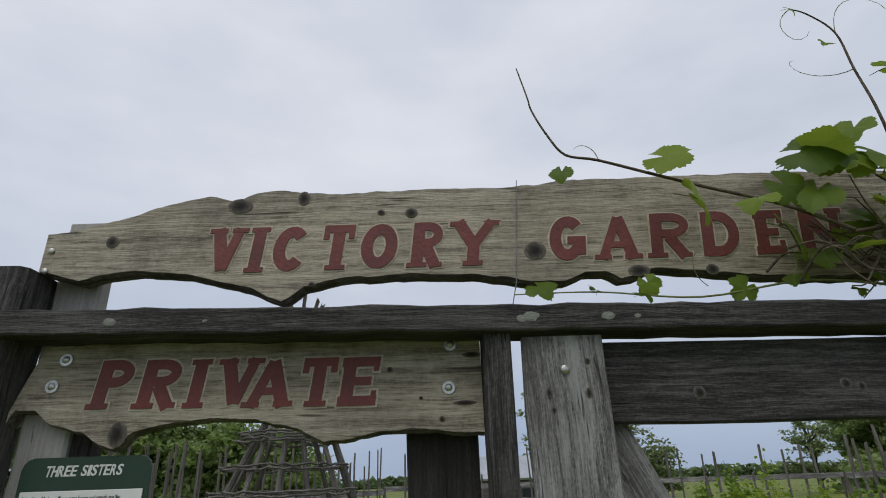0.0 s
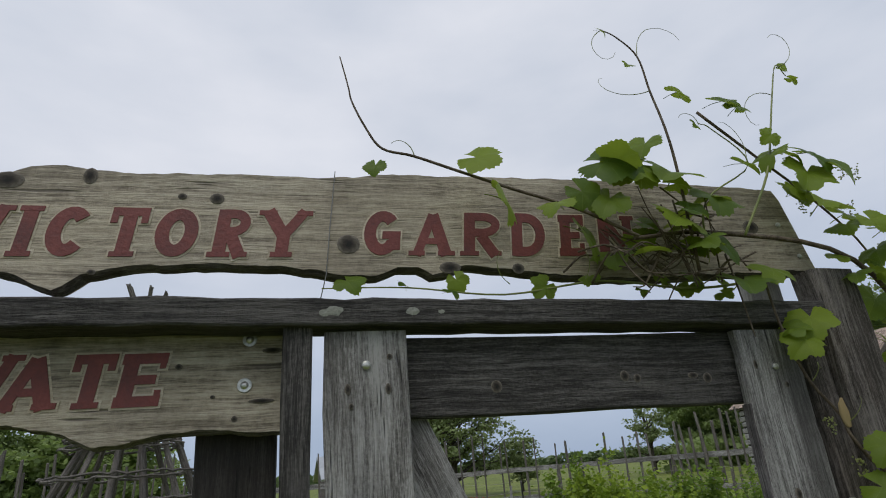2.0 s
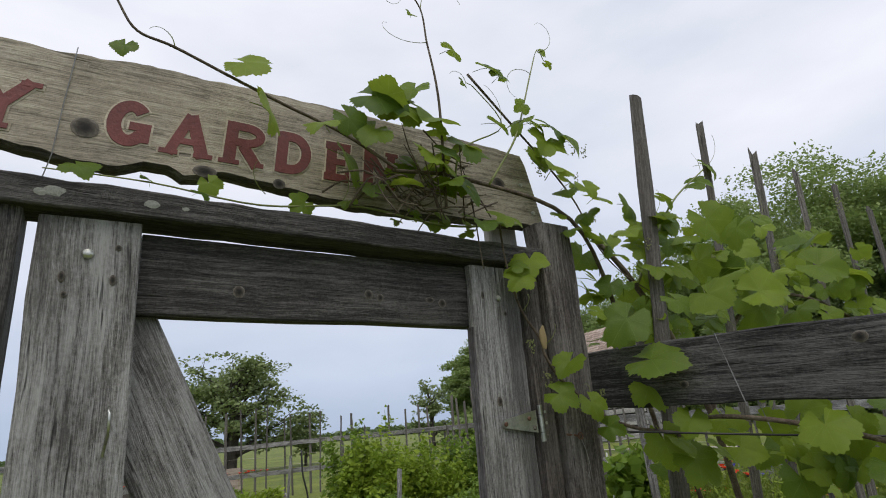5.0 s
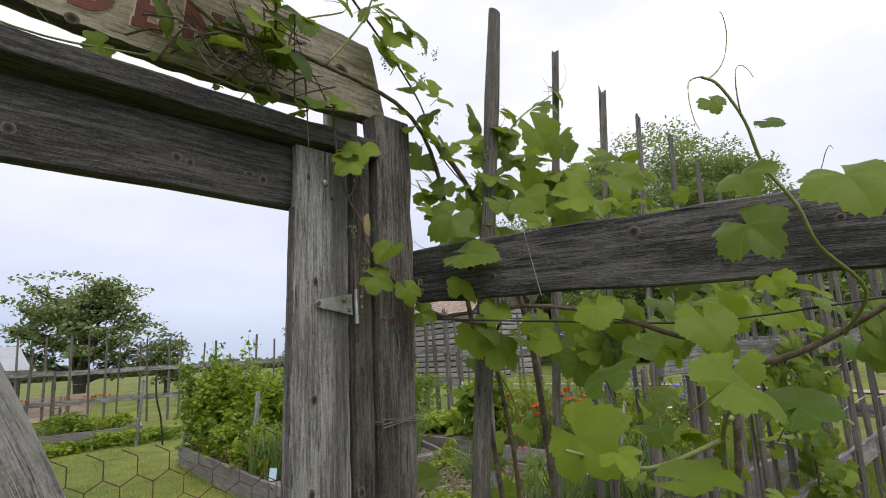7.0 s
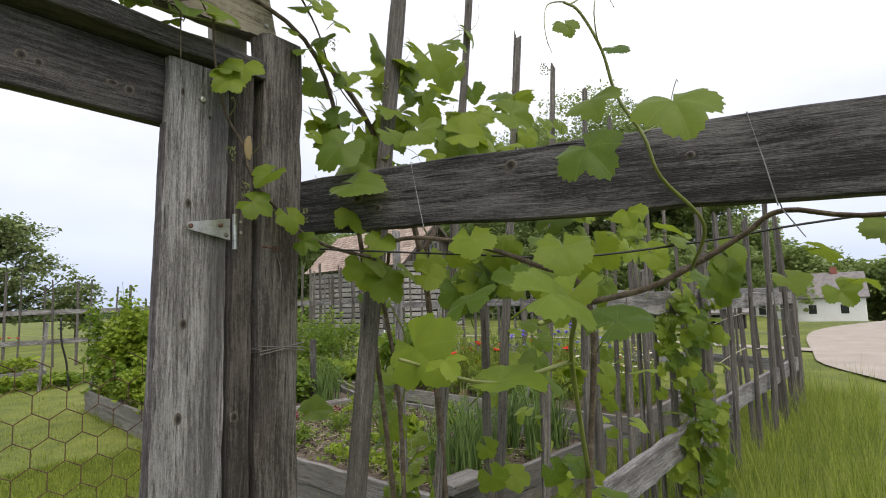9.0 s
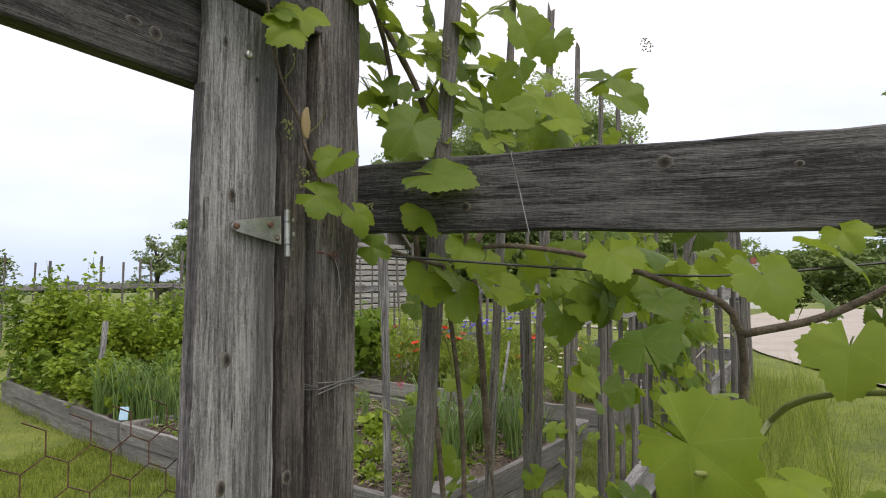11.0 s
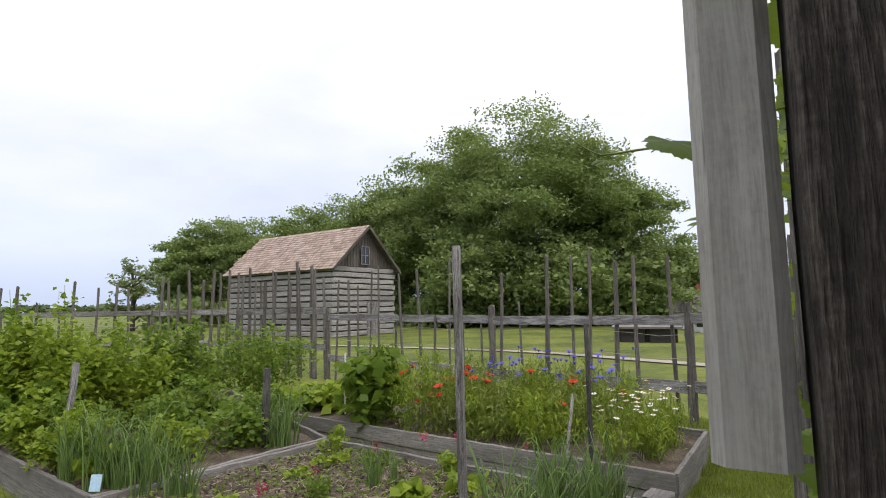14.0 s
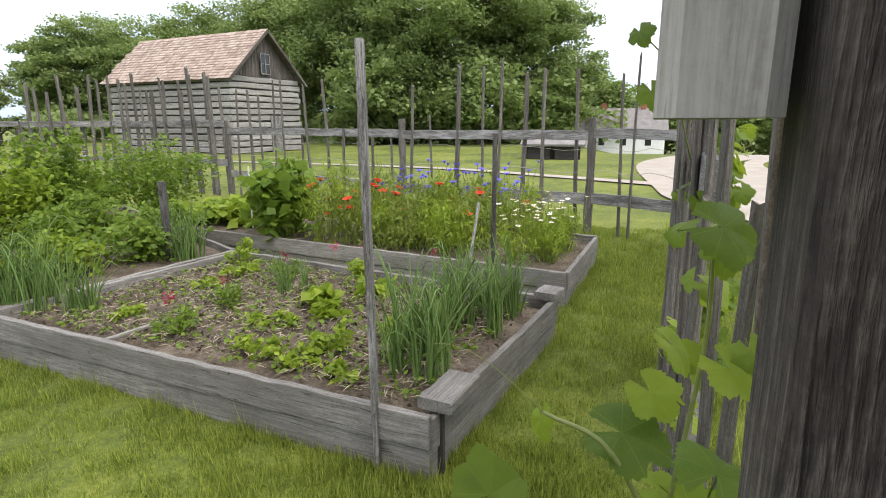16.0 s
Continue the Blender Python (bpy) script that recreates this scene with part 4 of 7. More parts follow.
def build_signs():
    y = 1.050
    s = thing("name_board", (0.37, 1.07, 2.05), "live-edge weathered plank sign with carved red lettering over the gate", "sign")
    top = [(-0.60, 2.125), (-0.56, 2.128), (-0.47, 2.150), (-0.38, 2.180), (-0.30, 2.196), (-0.25, 2.182), (-0.21, 2.203), (-0.16, 2.204), (-0.12, 2.197), (-0.04, 2.192),
           (0.11, 2.198), (0.25, 2.196), (0.33, 2.200), (0.39, 2.208), (0.47, 2.209), (0.62, 2.211), (0.78, 2.212), (0.95, 2.211), (1.12, 2.209), (1.29, 2.204), (1.335, 2.0)]
    bottom = [(-0.60, 2.042), (-0.52, 2.020), (-0.49, 2.030), (-0.42, 2.036), (-0.33, 2.028), (-0.26, 2.010), (-0.205, 1.995), (-0.17, 1.976), (-0.145, 1.968), (-0.11, 1.996), (-0.03, 2.012),
              (0.11, 2.013), (0.22, 2.008), (0.29, 1.994), (0.36, 1.990), (0.41, 2.008), (0.45, 2.006), (0.47, 1.992), (0.50, 1.996), (0.53, 2.012), (0.60, 2.006), (0.66, 1.998),
              (0.80, 1.985), (0.95, 1.985), (1.10, 1.992), (1.335, 1.998)]
    slab("plank", s, top, bottom, y, y + 0.042, M_SIGN, 1)
    px = lambda p: -0.295 + (p - 372) * 0.0010763
    carve(s, "VICTORY", [(px(a), px(b2)) for a, b2 in [(376, 434), (442, 478), (488, 548), (572, 626), (640, 703), (726, 782), (796, 876)]], 2.030, 2.120, y, 0.11)
    carve(s, "GARDEN", [(0.347, 0.415), (0.436, 0.515), (0.535, 0.612), (0.632, 0.706), (0.735, 0.79), (0.82, 0.90)], 2.034, 2.124, y, 0.10)
    knots(s, [(-0.242, 2.168, 0.026, 0.016), (-0.475, 2.10, 0.013, 0.013), (0.088, 2.142, 0.013, 0.011), (0.318, 2.056, 0.022, 0.019), (0.505, 2.01, 0.022, 0.012), (0.64, 2.008, 0.013, 0.011),
              (1.197, 2.104, 0.021, 0.016), (-0.095, 2.003, 0.007, 0.005), (-0.12, 2.18, 0.012, 0.016), (0.03, 2.145, 0.008, 0.006)], y - 0.0005)
    for x, z in [(-0.585, 2.085), (-0.588, 2.045), (1.27, 2.11), (1.30, 2.035)]:
        screw(s, x, y - 0.002, z, 0.006)
    path = [(0.295, y - 0.003, 2.205), (0.285, y - 0.003, 2.09), (0.278, y - 0.003, 1.995), (0.262, 1.06, 1.925)]
    w = thing("tie_wire", path[-1], "thin wire tied round the carved sign", "wire", "tie wires")
    v, f = tube_mesh(path, [0.0009] * 4, 4)
    data_part("strand", [q - w.location for q in v], f, M_WIRE, w)

    y = 1.072
    s = thing("private_board", (-0.2, 1.09, 1.73), "live-edge weathered plank sign with carved red lettering fixed by screws", "sign")
    top = [(-0.605, 1.802), (-0.585, 1.86), (-0.565, 1.911), (-0.52, 1.913), (-0.40, 1.915), (-0.20, 1.911), (-0.05, 1.908), (0.05, 1.916), (0.206, 1.922)]
    bottom = [(-0.605, 1.796), (-0.56, 1.795), (-0.53, 1.770), (-0.47, 1.755), (-0.44, 1.733), (-0.415, 1.728), (-0.39, 1.752), (-0.34, 1.765), (-0.26, 1.772), (-0.18, 1.768), (-0.11, 1.75), (-0.065, 1.727),
              (-0.03, 1.73), (0.03, 1.742), (0.10, 1.742), (0.197, 1.734)]
    slab("plank", s, top, bottom, y, y + 0.038, M_SIGN, 5)
    spans = [(-0.466, -0.402), (-0.388, -0.319), (-0.303, -0.272), (-0.252, -0.182), (-0.200, -0.122), (-0.108, -0.048), (-0.040, 0.026)]
    carve(s, "PRIVATE", spans, 1.797, 1.880, y, 0.12, -0.02)
    for x, z in [(-0.525, 1.884), (-0.54, 1.838), (0.153, 1.889), (0.148, 1.814)]:
        screw(s, x, y - 0.002, z, 0.007, None, True)
    knots(s, [(-0.412, 1.755, 0.017, 0.022), (0.046, 1.848, 0.006, 0.005), (0.175, 1.788, 0.022, 0.004), (0.135, 1.762, 0.005, 0.005), (0.10, 1.798, 0.004, 0.003), (0.19, 1.87, 0.018, 0.005)], y - 0.0005)


build_signs()


def build_placard():
    s = thing("information_placard", (-0.45, 1.095, 1.5), "green and white printed placard headed THREE SISTERS on the gate", "placard")
    y, x0, x1, zt = 1.085, -0.568, -0.352, 1.722
    bm = bmesh.new()
    out = [(x0, 1.42), (x1, 1.42)] + [(x1 - 0.02 + 0.02 * math.sin(a), zt - 0.02 + 0.02 * math.cos(a)) for a in (1.57, 1.05, 0.52, 0)] + [(x0 + 0.02 - 0.02 * math.sin(a), zt - 0.02 + 0.02 * math.cos(a)) for a in (0, 0.52, 1.05, 1.57)]
    fr = [bm.verts.new(Vector((x, y, z)) - s.location) for x, z in out]
    bk = [bm.verts.new(Vector((x, y + 0.004, z)) - s.location) for x, z in out]
    bm.faces.new(fr)
    bm.faces.new(bk[::-1])
    for i in range(len(out)):
        bm.faces.new((fr[i], bk[i], bk[(i + 1) % len(out)], fr[(i + 1) % len(out)]))
    bmesh.ops.recalc_face_normals(bm, faces=bm.faces)
    part("panel", bm, M_PLAC_GREEN, s, "dark green enamelled panel")
    p = board("text_field", (x0 + 0.008, y - 0.001, 1.555), (x1 - 0.008, y - 0.001, 1.555), 0.23, 0.003, (0, 0, 1), M_PLAC_WHITE, s, "white printed field", 1, 0.0, 2, 0.001)
    word, x = "THREE SISTERS", x0 + 0.042
    widths = {"I": 0.006, " ": 0.007}
    for ch in word:
        w = widths.get(ch, 0.0105)
        if ch != " ":
            glyph(ch, x, x + w - 0.0012, 1.692, 1.709, y - 0.001, 0.001, 0.02, M_PLAC_WHITE, s, "letter", 0.15)
        x += w
    line = "In traditional Indian culture, corn, beans, and squash are the"
    x, step = x0 + 0.014, 0.0030
    for ch in line:
        if ch != " ":
            tall = ch in "tdlIbhk"
            glyph(ch, x, x + step * (0.5 if ch in "il,tI" else 0.85), 1.655, 1.655 + (0.0075 if tall else 0.005), y - 0.0032, 0.0006, 0.0, M_INK, s, "letter")
        x += step * (0.62 if ch in "il, tI" else 1.0)
    rng = random.Random(4)
    for row in range(12):
        board("text_line", (x0 + 0.014, y - 0.0032, 1.640 - row * 0.013), (x0 + 0.014 + rng.uniform(0.15, 0.19), y - 0.0032, 1.640 - row * 0.013), 0.0035, 0.0008, (0, 0, 1), M_INK, s, "", row, 0.0, 2, 0.0002)


build_placard()


# ---------------------------------------------------------------- trellis beam
def build_trellis():
    t = thing("trellis_beam", (1.49, 0.4, 1.55), "dark weathered plank beam carrying grape vines beside the gate", "beam")
    board("plank", (1.437, 1.085, 1.610), (1.578, -0.90, 1.512), 0.139, 0.038, (0, 0, 1), M_BEAM, t, "dark plank with silvery worn patches", 31, 0.003, 24)
    m = pole_mesh(1.6, 0.045, 60)
    place(new("post", m), t, along((1.62, -0.82, 0), (1.62, -0.82, 1.6), (1, 0, 0)))
    for x, y, zb, zt in ((1.441, 0.692, 1.516, 1.663), (1.490, 0.045, 1.482, 1.632)):
        pts = [(x, y, zb), (x - 0.003, y + 0.014, (zb + zt) / 2), (x - 0.002, y + 0.030, zt + 0.001), (x + 0.044, y + 0.034, zt + 0.001), (x + 0.046, y, zb), (x + 0.01, y - 0.03, zb - 0.05)]
        v, f = tube_mesh(pts, [0.0011] * 6, 4)
        data_part("tie_wire", [q - t.location for q in v], f, M_WIRE, t, "thin wire looped over the beam")
    for y, z, r in [(0.47, 1.612, 0.010), (0.155, 1.575, 0.006), (0.86, 1.60, 0.012), (0.80, 1.57, 0.008), (0.30, 1.59, 0.005)]:
        bm = bmesh.new()
        bmesh.ops.create_uvsphere(bm, u_segments=10, v_segments=6, radius=1.0)
        for v in bm.verts:
            v.co = Vector((v.co.x * r * 1.3, v.co.y * 0.0022, v.co.z * r))
        o = part("knot", bm, M_KNOT, t)
        o.matrix_basis = Matrix.Translation(Vector((1.4225 + 0.0711 * (0.692 - y), y, z)) - t.location) @ pose(0, 0, 0, 0, 0, 94)


build_trellis()


# ---------------------------------------------------------------- pole fences
POLES = [pole_mesh(1.0, 0.031, k, 7, 0.78, 0.8, 0.008) for k in range(8)]


def pole_fence(name, pts, step, label, tall, rails, seed, thick=1.0, posts=3.0):
    """Upright riven poles on two rails along the points; heavier posts between."""
    rng = random.Random(seed)
    f = thing(name, (*pts[0], 0), label, "fence", "garden fences")
    for (ax, ay), (bx, by) in zip(pts, pts[1:]):
        d = math.hypot(bx - ax, by - ay)
        ux, uy = (bx - ax) / d, (by - ay) / d
        for z, w in rails:
            board("rail", (ax, ay, z), (bx, by, z + rng.uniform(-0.03, 0.03)), w, 0.04, (0, 0, 1), M_GREY, f, "", rng.randrange(999), 0.006)
        n = int(d / step)
        for i in range(n):
            s = (i + 0.5 + rng.uniform(-0.28, 0.28)) * step
            h = tall * rng.uniform(0.86, 1.06) if rng.random() > 0.14 else tall * rng.uniform(0.5, 0.75)
            side = 0.045 * (1 if i % 2 else -1)
            x, y = ax + ux * s - uy * side, ay + uy * s + ux * side
            ob = new("pole", POLES[rng.randrange(8)])
            ob.parent = f
            lean = Matrix.Translation((x, y, -0.02)) @ Euler((radians(rng.uniform(-2, 2)), radians(rng.uniform(-2, 2)), rng.uniform(0, 6.28))).to_matrix().to_4x4() @ pose(0, 0, 0, 0, -90, 0)
            th = rng.uniform(0.75, 1.25) * thick
            ob.matrix_basis = Matrix.Translation(-f.location) @ lean @ Matrix.Diagonal((h, th, th, 1))
        k = max(1, int(d / posts))
        for i in range(k + 1):
            s = d * i / k
            ob = new("post", POLES[i % 8])
            ob.parent = f
            ob.matrix_basis = Matrix.Translation(-f.location) @ Matrix.Translation((ax + ux * s, ay + uy * s, -0.02)) @ pose(0, 0, 0, 0, -90, 37 * i) @ Matrix.Diagonal((1.55, 1.8, 1.8, 1))
        for z in (0.85, 1.15):
            path = [(ax + (bx - ax) * q / 8 - f.location.x, ay + (by - ay) * q / 8 - f.location.y, z - 0.03 * math.sin(q * 1.7)) for q in range(9)]
            v, ff = tube_mesh(path, [0.004 if z < 1 else 0.003] * 9, 4)
            data_part("fence_wire", v, ff, M_STRING, f, "slack pale wire along the poles")
    return f


pole_fence("pole_fence", [(4.6, 0.95), (8.3, 0.72)], 0.3, "grey weathered fence of riven poles on two rails", 2.15, [(1.30, 0.13), (0.50, 0.15)], 1)
pole_fence("pole_fence", [(8.3, 0.72), (8.75, 1.9), (9.3, 4.9), (10.5, 9.4)], 0.38, "grey weathered fence of riven poles on two rails", 2.27, [(1.33, 0.13), (0.48, 0.15)], 2)
pole_fence("pole_fence", [(10.5, 9.4), (11.0, 12.8), (10.2, 15.2)], 0.24, "dense grey fence of tall riven poles", 2.55, [(1.50, 0.14), (0.7, 0.14)], 3, 1.45)
pole_fence("pole_fence", [(10.2, 15.2), (7.6, 17.3), (4.0, 18.4), (-1.5, 16.4)], 0.40, "grey weathered fence of thin poles on a top rail", 2.5, [(1.50, 0.13), (0.7, 0.13)], 4, 1.3)
pole_fence("pole_fence", [(-1.5, 16.4), (-4.9, 11.8), (-4.5, 9.0), (-3.9, 1.2)], 0.26, "grey weathered fence of riven poles", 2.45, [(1.45, 0.13), (0.6, 0.13)], 5)
pole_fence("pole_fence", [(-3.9, 1.2), (-0.85, 1.08)], 0.26, "grey weathered fence of riven poles beside the gate", 2.1, [(1.40, 0.13), (0.6, 0.13)], 6)


def near_fence():
    """The fence beside the gate: every pole stands where it shows above the vines."""
    f = thing("pole_fence", (1.8, 1.05, 0), "grey weathered poles overgrown with grape vines by the gate", "fence", "garden fences")
    rows = [(1.335, 1.715, 0.957, 2.47, 0.033), (1.69, 2.10, 0.985, 2.48, 0.021), (2.06, 2.46, 1.0, 2.46, 0.027), (2.42, 2.78, 1.0, 2.43, 0.023), (2.85, 3.14, 1.01, 2.42, 0.023), (3.3, 3.5, 1.03, 2.35, 0.024), (3.7, 3.82, 1.03, 2.25, 0.025), (4.0, 4.06, 1.02, 2.2, 0.026), (4.3, 4.34, 1.0, 2.2, 0.026)]
    for i, (x, x1, y, h, r) in enumerate(rows):
        ob = new("pole", pole_mesh(h, r, 100 + i, 9, 0.85, 0.5, 0.006))
        place(ob, f, along((x, y, 0), (x1, y, h), (1, 0, 0)))
    for i, (x, y, h, r) in enumerate([(2.08, 1.0, 1.35, 0.02), (2.52, 1.02, 1.3, 0.018), (2.88, 1.0, 1.4, 0.024), (3.02, 1.01, 1.5, 0.026), (3.38, 0.98, 1.35, 0.024), (3.75, 1.0, 1.5, 0.022), (4.1, 0.96, 1.4, 0.026)]):
        ob = new("pole", pole_mesh(h, r, 130 + i, 8, 0.85, 0.8, 0.006))
        place(ob, f, along((x, y, 0), (x + 0.02 * math.sin(i), y - 0.02, h), (1, 0, 0)))
    board("rail", (2.63, 0.985, 1.335), (4.7, 0.93, 1.30), 0.13, 0.04, (0, 0, 1), M_GREY, f, "", 41, 0.005)
    board("rail", (1.42, 0.995, 0.42), (2.9, 0.95, 0.46), 0.15, 0.05, (0, 0, 1), M_DARK, f, "charred dark lower rail", 42, 0.008)
    board("rail", (2.9, 0.95, 0.47), (4.7, 0.90, 0.5), 0.15, 0.05, (0, 0, 1), M_GREY, f, "", 43, 0.008)


near_fence()


# ---------------------------------------------------------------- raised beds
def raised_bed(name, a, b2, c, d, label, height=0.30, two=True, cap=False):
    """A bed of stacked planks on the corners a b c d (front edge a-b), filled with soil."""
    bed = thing(name, (*a, 0), label, "raised bed", "raised beds")
    ring = [a, b2, c, d]
    cx, cy = sum(p[0] for p in ring) / 4, sum(p[1] for p in ring) / 4
    for i in range(4):
        p, q = ring[i], ring[(i + 1) % 4]
        for k, (z, w) in enumerate([(0.068, 0.146), (0.222, 0.150)] if two else [(0.14, 0.28)]):
            inset = 0.0 if k else 0.012
            dx, dy = cx - (p[0] + q[0]) / 2, cy - (p[1] + q[1]) / 2
            s = inset / math.hypot(dx, dy)
            board("plank", (p[0] + dx * s, p[1] + dy * s, z), (q[0] + dx * s, q[1] + dy * s, z + 0.004 * (-1) ** i), w, 0.04, (0, 0, 1), M_BED, bed, "", i * 7 + k + len(name) + int(a[1] * 10), 0.004)
    n = 26
    verts, faces = [], []
    for j in range(n + 1):
        for i in range(n + 1):
            u, v = i / n, j / n
            p = Vector((*a, 0)) * (1 - u) * (1 - v) + Vector((*b2, 0)) * u * (1 - v) + Vector((*c, 0)) * u * v + Vector((*d, 0)) * (1 - u) * v
            e = min(u, v, 1 - u, 1 - v) * 6
            p.z = height - 0.075 + 0.03 * min(1, e) + 0.025 * noise.noise((p.x * 4, p.y * 4, 2)) + 0.012 * noise.noise((p.x * 15, p.y * 15, 5))
            verts.append(p - bed.location)
    for j in range(n):
        for i in range(n):
            faces.append((j * (n + 1) + i, j * (n + 1) + i + 1, (j + 1) * (n + 1) + i + 1, (j + 1) * (n + 1) + i))
    data_part("soil", verts, faces, M_SOIL, bed, "dark crumbly garden soil", True)
    return bed


BED_A = raised_bed("raised_bed", (3.005, 1.93), (3.225, 5.13), (5.25, 4.80), (4.80, 1.70), "weathered grey plank raised bed with soil, onions and seedlings")
for p, q in [((3.03, 1.92), (3.33, 1.89))]:
    board("corner_cap", (p[0], p[1], 0.335), (q[0], q[1], 0.335), 0.16, 0.055, (0, 1, 0), M_BED, BED_A, "short thick plank capping the corner", 71, 0.004, 6, 0.008)
board("corner_cap", (4.70, 1.76, 0.33), (4.90, 1.73, 0.33), 0.16, 0.05, (0, 1, 0), M_BED, BED_A, "short thick plank capping the corner", 72, 0.004, 6, 0.008)
board("corner_post", (3.07, 1.905, 0.0), (3.07, 1.905, 0.30), 0.03, 0.03, (1, 0, 0), M_BLACK, BED_A, "", 73)
board("crosspiece", (3.14, 4.0, 0.285), (3.55, 3.93, 0.285), 0.03, 0.02, (0, 1, 0), M_BED, BED_A, "", 74)
BED_B = raised_bed("raised_bed", (3.235, 5.20), (3.80, 8.95), (7.2, 8.6), (5.27, 4.88), "old split-plank raised bed crowded with potatoes and raspberries")
BED_C = raised_bed("raised_bed", (5.52, 1.73), (6.20, 7.36), (8.1, 7.1), (7.12, 1.64), "weathered grey plank raised bed full of flowers")
BED_D = raised_bed("raised_bed", (-1.0, 13.6), (4.6, 13.2), (5.2, 15.4), (-0.8, 16.0), "low raised bed of green vegetables and poppies")
board("end_stake", (3.83, 9.02, 0.0), (3.95, 9.10, 0.52), 0.06, 0.03, (0, 1, 0), M_GREY, BED_B, "", 75)

STAKES = [((3.015, 2.185, 0), (3.015, 2.205, 1.80), 0.056, 0.028, "tall grey square garden stake standing by the bed corner"),
          ((4.78, 2.15, 0.2), (4.78, 2.15, 1.42), 0.045, 0.03, "dark weathered garden stake"),
          ((4.9, 5.3, 0.2), (4.9, 5.3, 0.98), 0.07, 0.045, "short dark garden stake in the bed"),
          ((3.75, 6.6, 0.2), (3.9, 6.72, 1.08), 0.06, 0.03, "leaning grey garden stake"),
          ((4.55, 2.3, 0.2), (4.75, 2.25, 0.95), 0.03, 0.02, "leaning thin grey stick"),
          ((6.45, 5.6, 0.2), (6.45, 5.6, 1.0), 0.03, 0.015, "thin white painted stake"),
          ((4.2, 12.2, 0.0), (4.3, 12.2, 1.25), 0.05, 0.03, "grey stake with a red tip by the lawn")]
for i, (p, q, w, t, lab) in enumerate(STAKES):
    o = thing("garden_stake", p, lab, "stake", "garden stakes")
    board("shaft", p, q, w, t, (1, 0.3, 0), M_WHITEPAINT if "white" in lab else (M_GREY if "grey" in lab else M_DARK), o, "", 200 + i, 0.003)


# ---------------------------------------------------------------- log cabin
def build_cabin():
    R, U, V = Vector((23.9, 20.75, 0)), Vector((0.105, 0.9945, 0)), Vector((0.9945, -0.105, 0))
    L, W, EAVE, APEX = 9.0, 4.9, 3.85, 6.1
    c = thing("log_cabin", (*(R + U * L / 2 + V * W / 2)[:2], 0), "grey squared-log cabin with dark joints and cedar shingle roof", "cabin")
    base = c.location.copy()

    def box(name, p0, p1, w, t, wide, mat, label="", seed=0, rough=0.01, cuts=6):
        return board(name, p0, p1, w, t, wide, mat, c, label, seed, rough, cuts, 0.02)
    rows = 12
    h = EAVE / rows
    for k in range(rows):
        z = h * (k + 0.5)
        for s, (p, q) in enumerate([(R, R + U * L), (R, R + V * W), (R + U * L, R + U * L + V * W), (R + V * W, R + V * W + U * L)]):
            d = (q - p).normalized()
            e = 0.1 if (k + s) % 2 else -0.02
            box("log", p - d * e + Vector((0, 0, z)), q + d * e + Vector((0, 0, z)), h * 0.77, 0.2, (0, 0, 1), M_LOG, "", k * 5 + s, 0.02, 9)
    for s, (p, q) in enumerate([(R, R + U * L), (R, R + V * W), (R + U * L, R + U * L + V * W), (R + V * W, R + V * W + U * L)]):
        box("chinking", p + Vector((0, 0, EAVE / 2)), q + Vector((0, 0, EAVE / 2)), EAVE, 0.04, (0, 0, 1), M_CHINK, "dark recessed gaps between logs", s, 0.0, 2)
    mid = R + V * W / 2
    for end, off in ((0, 0), (1, 0)):
        o = U * L * end
        n = 22
        for i in range(n):
            f = (i + 0.5) / n
            top = EAVE + (APEX - EAVE) * (1 - abs(2 * f - 1))
            p = R + o + V * W * f
            box("gable_board", p + Vector((0, 0, EAVE)), p + Vector((0, 0, max(EAVE + 0.08, top))), W / n * 0.96, 0.04, V, M_GABLE, "", i + end * 50, 0.003, 2)
    # roof decks and courses of shingles
    for side in (0, 1):
        e = R + V * (-0.35) if side == 0 else R + V * (W + 0.35)
        slope_in = V if side == 0 else -V
        run, rise = W / 2 + 0.35, (APEX - EAVE) * (W / 2 + 0.35) / (W / 2)
        z0 = APEX + 0.1 - rise
        dirv = (slope_in * run + Vector((0, 0, rise)))
        nrm = U.cross(dirv).normalized()
        nrm = nrm if nrm.z > 0 else -nrm
        s0 = e - U * 0.4 + Vector((0, 0, z0))
        box("roof_deck", s0 + dirv * 0.5 - nrm * 0.03, s0 + dirv * 0.5 + U * (L + 0.8) - nrm * 0.03, dirv.length, 0.05, dirv, M_GABLE, "", 3, 0.0, 4)
        if side == 0:
            rng = random.Random(8)
            verts, faces = [], []
            nrow = 17
            for r in range(nrow):
                x = 0.0
                while x < L + 0.8:
                    w = rng.uniform(0.12, 0.26)
                    a = s0 + U * x + dirv * (r / nrow) + nrm * (0.035 + rng.uniform(0, 0.012))
                    b3 = a + U * (w - 0.012)
                    t1 = dirv * (1.25 / nrow) - nrm * 0.03
                    k = len(verts)
                    jit = dirv * rng.uniform(-0.006, 0.006)
                    for q in (a + jit, b3 + jit, b3 + t1, a + t1):
                        verts.append(q - base)
                    for q in (a + jit, b3 + jit):
                        verts.append(q - nrm * 0.022 - base)
                    faces += [(k, k + 1, k + 2, k + 3), (k + 4, k + 5, k + 1, k)]
                    x += w
            o = data_part("shingles", verts, faces, M_SHINGLE_I, c, "split cedar shingles in rows")
            o["kind"] = "stuff"
        box("barge_board", s0 - nrm * 0.05, s0 + dirv - nrm * 0.05, 0.16, 0.05, nrm, M_GABLE, "", side, 0.0, 3)
    # loft window and small door in the gable wall
    f = mid - V * 0.1 - U * 0.14
